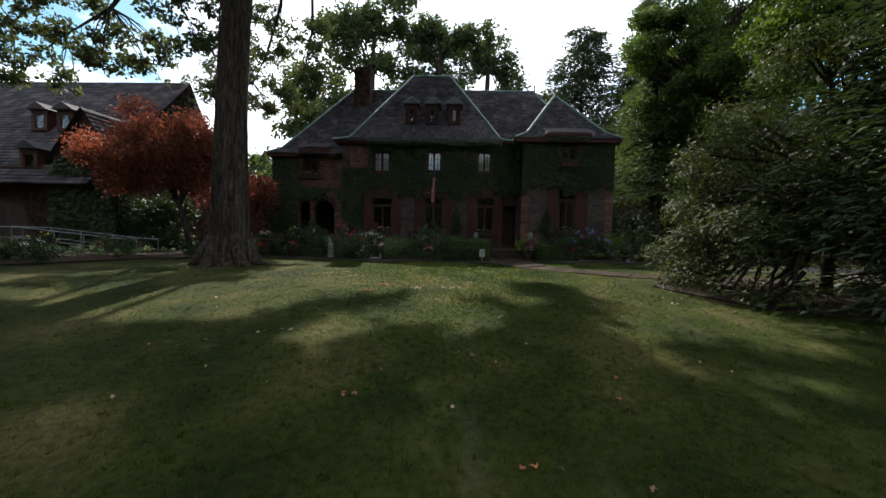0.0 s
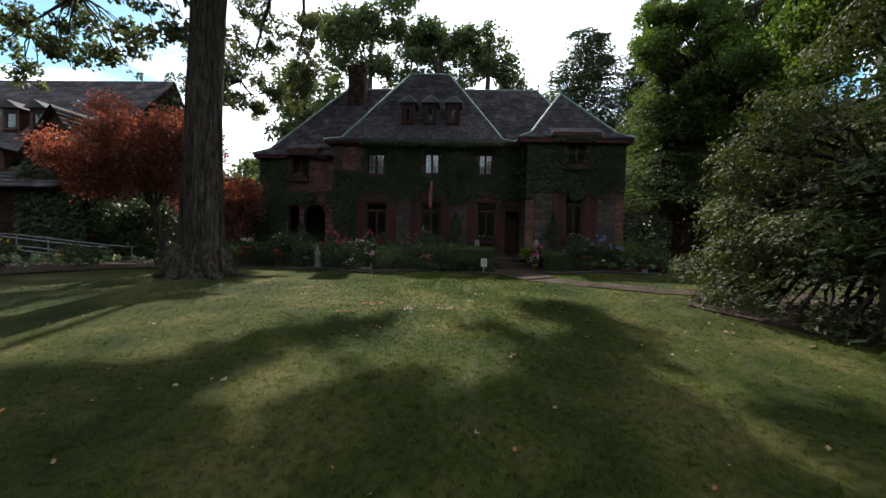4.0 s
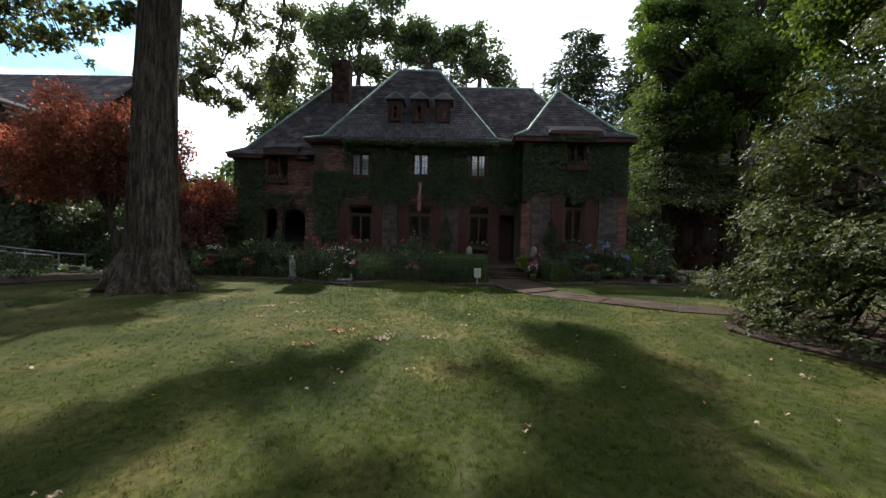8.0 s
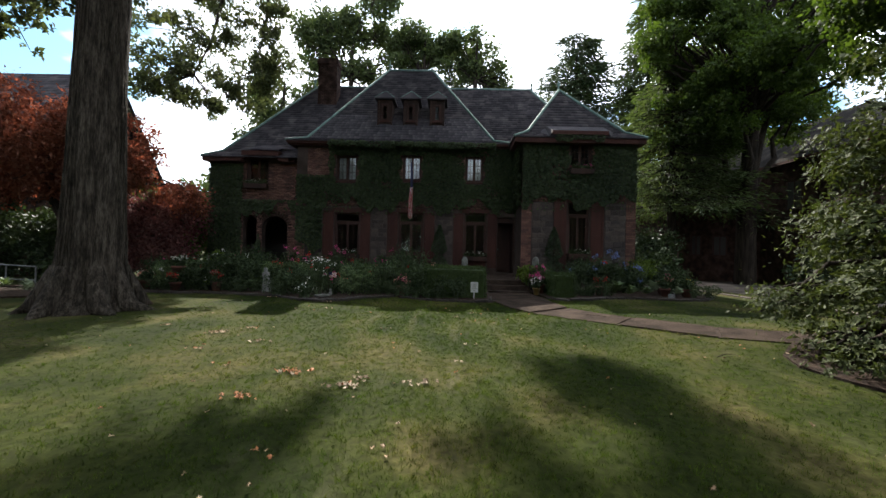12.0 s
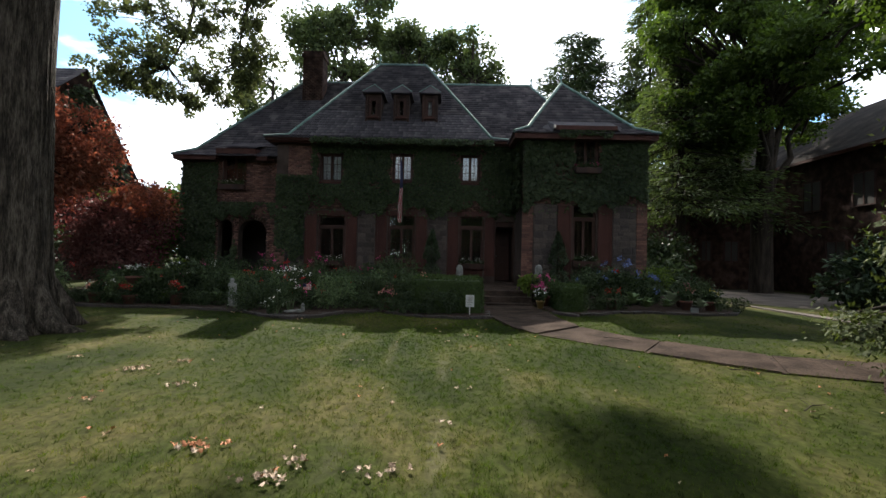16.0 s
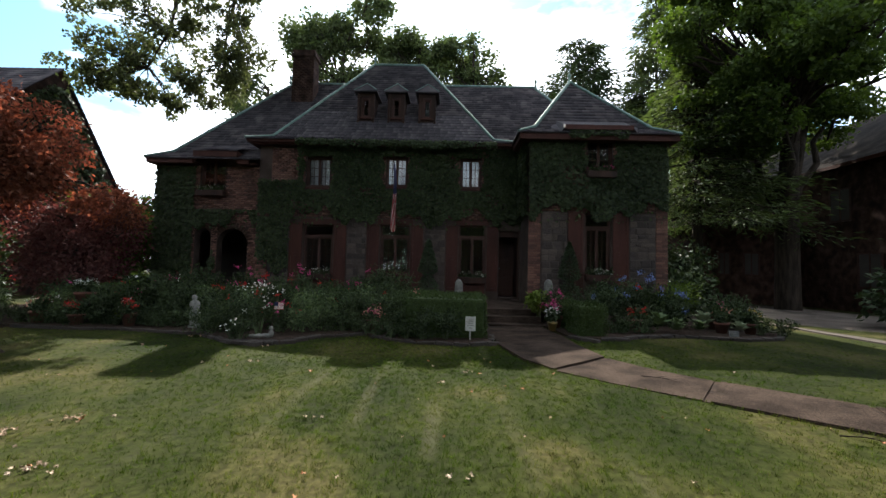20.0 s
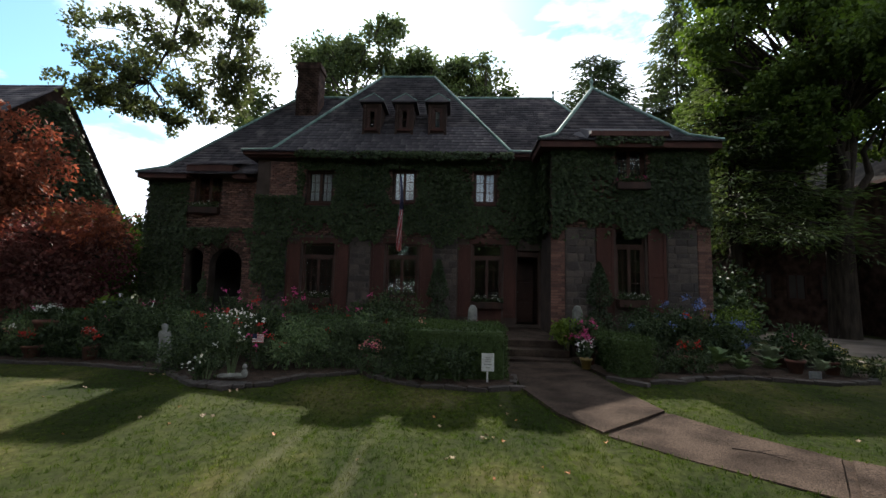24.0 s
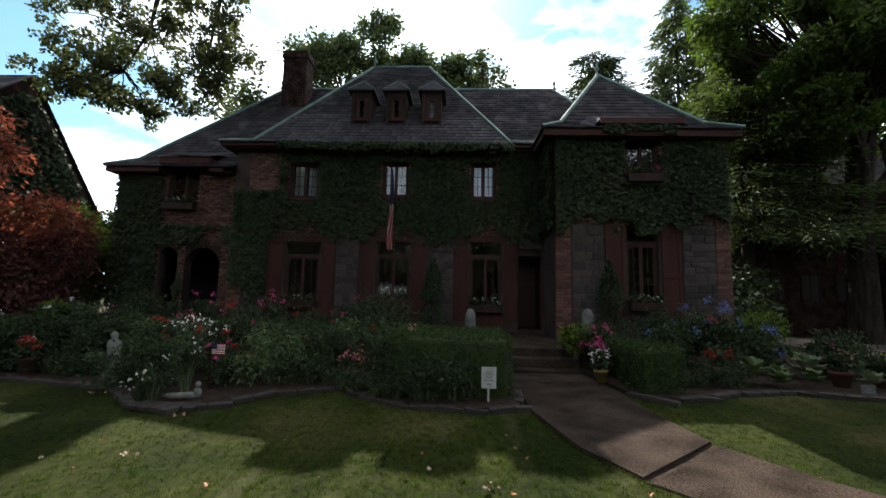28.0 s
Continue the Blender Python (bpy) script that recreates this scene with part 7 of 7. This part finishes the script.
for x, y, kd, s in pts:
    ob = link("fallen_leaf", dry_me[kd], m=pose(x, y, gz(x, y) + 0.024, rg.uniform(-25, 25), rg.uniform(-25, 25), rg.uniform(0, 360)) @ Matrix.Diagonal((s, s, s, 1)))
    tagged(ob, ("curled tan fallen leaf on the grass", "curled rust-brown fallen leaf on the grass", "curled pale dry fallen leaf on the grass")[kd], "leaf", "fallen leaves")
for x, y, a, ln in ((2.75, 12.75, -35, 0.45), (3.6, 10.9, -20, 0.35), (3.4, 9.6, 30, 0.4)):
    tw = thing("twig", "thin bare fallen twig", "twig", at=(x, y, gz(x, y) + 0.05))
    tw.rotation_euler = (0, 0, radians(a))
    link("stem", mesh_np("stem", *join_np([tube([(0, 0, 0), (ln * 0.5, 0.02, 0.01), (ln, -0.02, 0)], [0.007, 0.005, 0.002], 5), tube([(ln * 0.4, 0.015, 0.01), (ln * 0.65, 0.12, 0.02)], [0.004, 0.002], 5), tube([(ln * 0.6, 0.01, 0.01), (ln * 0.9, 0.1, 0.0)], [0.004, 0.001], 5)]), M_BARK2, True), tw)

# ---------------------------------------------------------------- pieces of walls, roofs
piece_me = {}


def piece_mesh(name, material, bevel, k=0):
    bm = bmesh.new()
    box(bm, -0.5, 0.5, -0.5, 0.5, -0.5, 0.5)
    rg_ = random.Random(k)
    if bevel > 0.05:
        for v_ in bm.verts:
            v_.co += Vector([rg_.uniform(-0.07, 0.07) for _ in range(3)])
    bmesh.ops.bevel(bm, geom=bm.edges[:], offset=bevel, segments=1, affect="EDGES")
    me = bpy.data.meshes.new(name)
    bm.to_mesh(me)
    bm.free()
    me.materials.append(material)
    return me


STONE_ME = [piece_mesh("stone", M_STONE, 0.08, k) for k in range(6)]
BRICK_ME = piece_mesh("brick", M_BRICK, 0.03)
rg = np.random.default_rng(400)


def stones(x0, x1, z0, z1, y, parent):
    """Rubble stonework in rough courses."""
    part("mortar", boxes((x0, x1, y - 0.037, y - 0.002, z0, z1)), M_MORTAR, parent, "pale mortar between the stones")
    z = z0
    while z < z1 - 0.06:
        h = min(rg.uniform(0.13, 0.25), z1 - z)
        x = x0
        while x < x1 - 0.05:
            w = min(rg.uniform(0.16, 0.38), x1 - x)
            if x1 - x - w < 0.1:
                w = x1 - x
            link("stone", STONE_ME[int(rg.integers(0, 6))], parent, m=pose(x + w / 2, y - rg.uniform(-0.005, 0.018), z + h / 2, rg.uniform(-4, 4), rg.uniform(-5, 5), rg.uniform(-4, 4)) @ Matrix.Diagonal((w - rg.uniform(0.015, 0.04), 0.09, h - rg.uniform(0.015, 0.04), 1)))
            x += w
        z += h


for z in ((-6.2, -5.5), (-3.42, -2.76), (-0.72, 0.02)):
    stones(z[0], z[1], 0.8, 3.6, MAIN_Y, wall_main)
stones(3.05, 3.84, 0.7, 3.75, WING_Y, wall_wing)
stones(5.8, 6.6, 0.7, 3.75, WING_Y, wall_wing)


def quoin(x0, x1, z0, z1, y, parent):
    z, k = z0, 0
    while z < z1:
        ws = (x1 - x0 - 0.01) / 2
        for a, b in (((x0, x0 + ws), (x0 + ws + 0.01, x1)) if k % 2 == 0 else ((x0, x1 - ws * 0.5 - 0.01), (x1 - ws * 0.5, x1))):
            link("brick", BRICK_ME, parent, m=pose((a + b) / 2, y - 0.004, z + 0.033) @ Matrix.Diagonal((b - a, 0.06, 0.065, 1)))
        z, k = z + 0.076, k + 1


quoin(2.645, 3.02, 0.6, 4.6, WING_Y, wall_wing)
quoin(6.62, 6.975, 0.6, 4.2, WING_Y, wall_wing)
quoin(-6.645, -6.25, 0.6, 3.9, MAIN_Y, wall_main)


def brick_field(x0, x1, z0, z1, y, holes, parent, bl=0.205, bh=0.065, j=0.011, material=M_BRICKI):
    """Running bond over a wall face, joined, round its openings."""
    V_, F_ = [], []
    row, z = 0, z0
    while z + bh <= z1:
        x = x0 - (row % 2) * (bl + j) / 2
        while x < x1:
            spans = [(max(x, x0), min(x + bl, x1))]
            for h in holes:
                if h[2] - 0.07 < z + bh and z < h[3] + 0.01:
                    spans = [q for a, b in spans for q in ((a, min(b, h[0] - 0.004)), (max(a, h[1] + 0.004), b)) if q[1] - q[0] > 0.03]
            for a, b in spans:
                if b - a < 0.03:
                    continue
                d = 0.008 + rg.uniform(0, 0.006)
                k = len(V_)
                V_ += [(a, y - d, z), (b, y - d, z), (b, y - d, z + bh), (a, y - d, z + bh), (a, y + 0.01, z), (b, y + 0.01, z), (b, y + 0.01, z + bh), (a, y + 0.01, z + bh)]
                F_ += [(k, k + 1, k + 2, k + 3), (k + 4, k + 5, k + 1, k), (k + 3, k + 2, k + 6, k + 7), (k + 4, k, k + 3, k + 7), (k + 1, k + 5, k + 6, k + 2)]
            x += bl + j
        z, row = z + bh + j, row + 1
    ob = link("bricks", mesh_np("bricks", V_, F_, material), parent)
    ob["kind"] = "stuff"


brick_field(-10.54, -6.66, 0.4, 5.42, LEFT_Y, LUP + ARCH, wall_left)
brick_field(-6.2, 1.85, 3.62, 6.1, MAIN_Y, UP, wall_main)
brick_field(3.05, 6.6, 3.8, 5.98, WING_Y, WUP, wall_wing)
brick_field(-7.0, -6.05, 9.0, 11.18, 25.0, [], ch, material=M_BRICKD)
brick_field(-26.0, -19.55, 0.4, 4.1, 18.6, [(-22.75, -20.85, 0.2, 2.55)], left_house, material=M_BRICKD)
for cx, w_, zz, y in [((h[0] + h[1]) / 2, h[1] - h[0], h[3], MAIN_Y) for h in LOW] + [((h[0] + h[1]) / 2, h[1] - h[0], h[3], WING_Y) for h in WLOW]:
    part("lintel", boxes((cx - w_ / 2 - 0.1, cx + w_ / 2 + 0.1, y - 0.025, y - 0.002, zz + 0.01, zz + 0.2), bevel=0.005), M_TIMBER, house)

slate_bm = bmesh.new()
sv = [slate_bm.verts.new(p) for p in ((-0.5, 0, 0.024), (0.5, 0, 0.024), (0.5, 0.21, 0.008), (-0.5, 0.21, 0.008), (-0.5, 0, 0.0), (0.5, 0, 0.0))]
for q in ((0, 1, 2, 3), (4, 5, 1, 0), (4, 0, 3), (5, 2, 1)):
    slate_bm.faces.new([sv[i] for i in q])
slate_me = bpy.data.meshes.new("slate")
slate_bm.to_mesh(slate_me)
slate_bm.free()
slate_me.materials.append(M_SLATEP)
for o, u, v, n, w, t in slate_pieces:
    m_ = Matrix((u, v, n)).transposed().to_4x4()
    m_.translation = o + u * (w / 2) + n * (t * 0.5)
    link("slate", slate_me, roof, m=m_ @ Matrix.Diagonal((w, 1, 1, 1)))
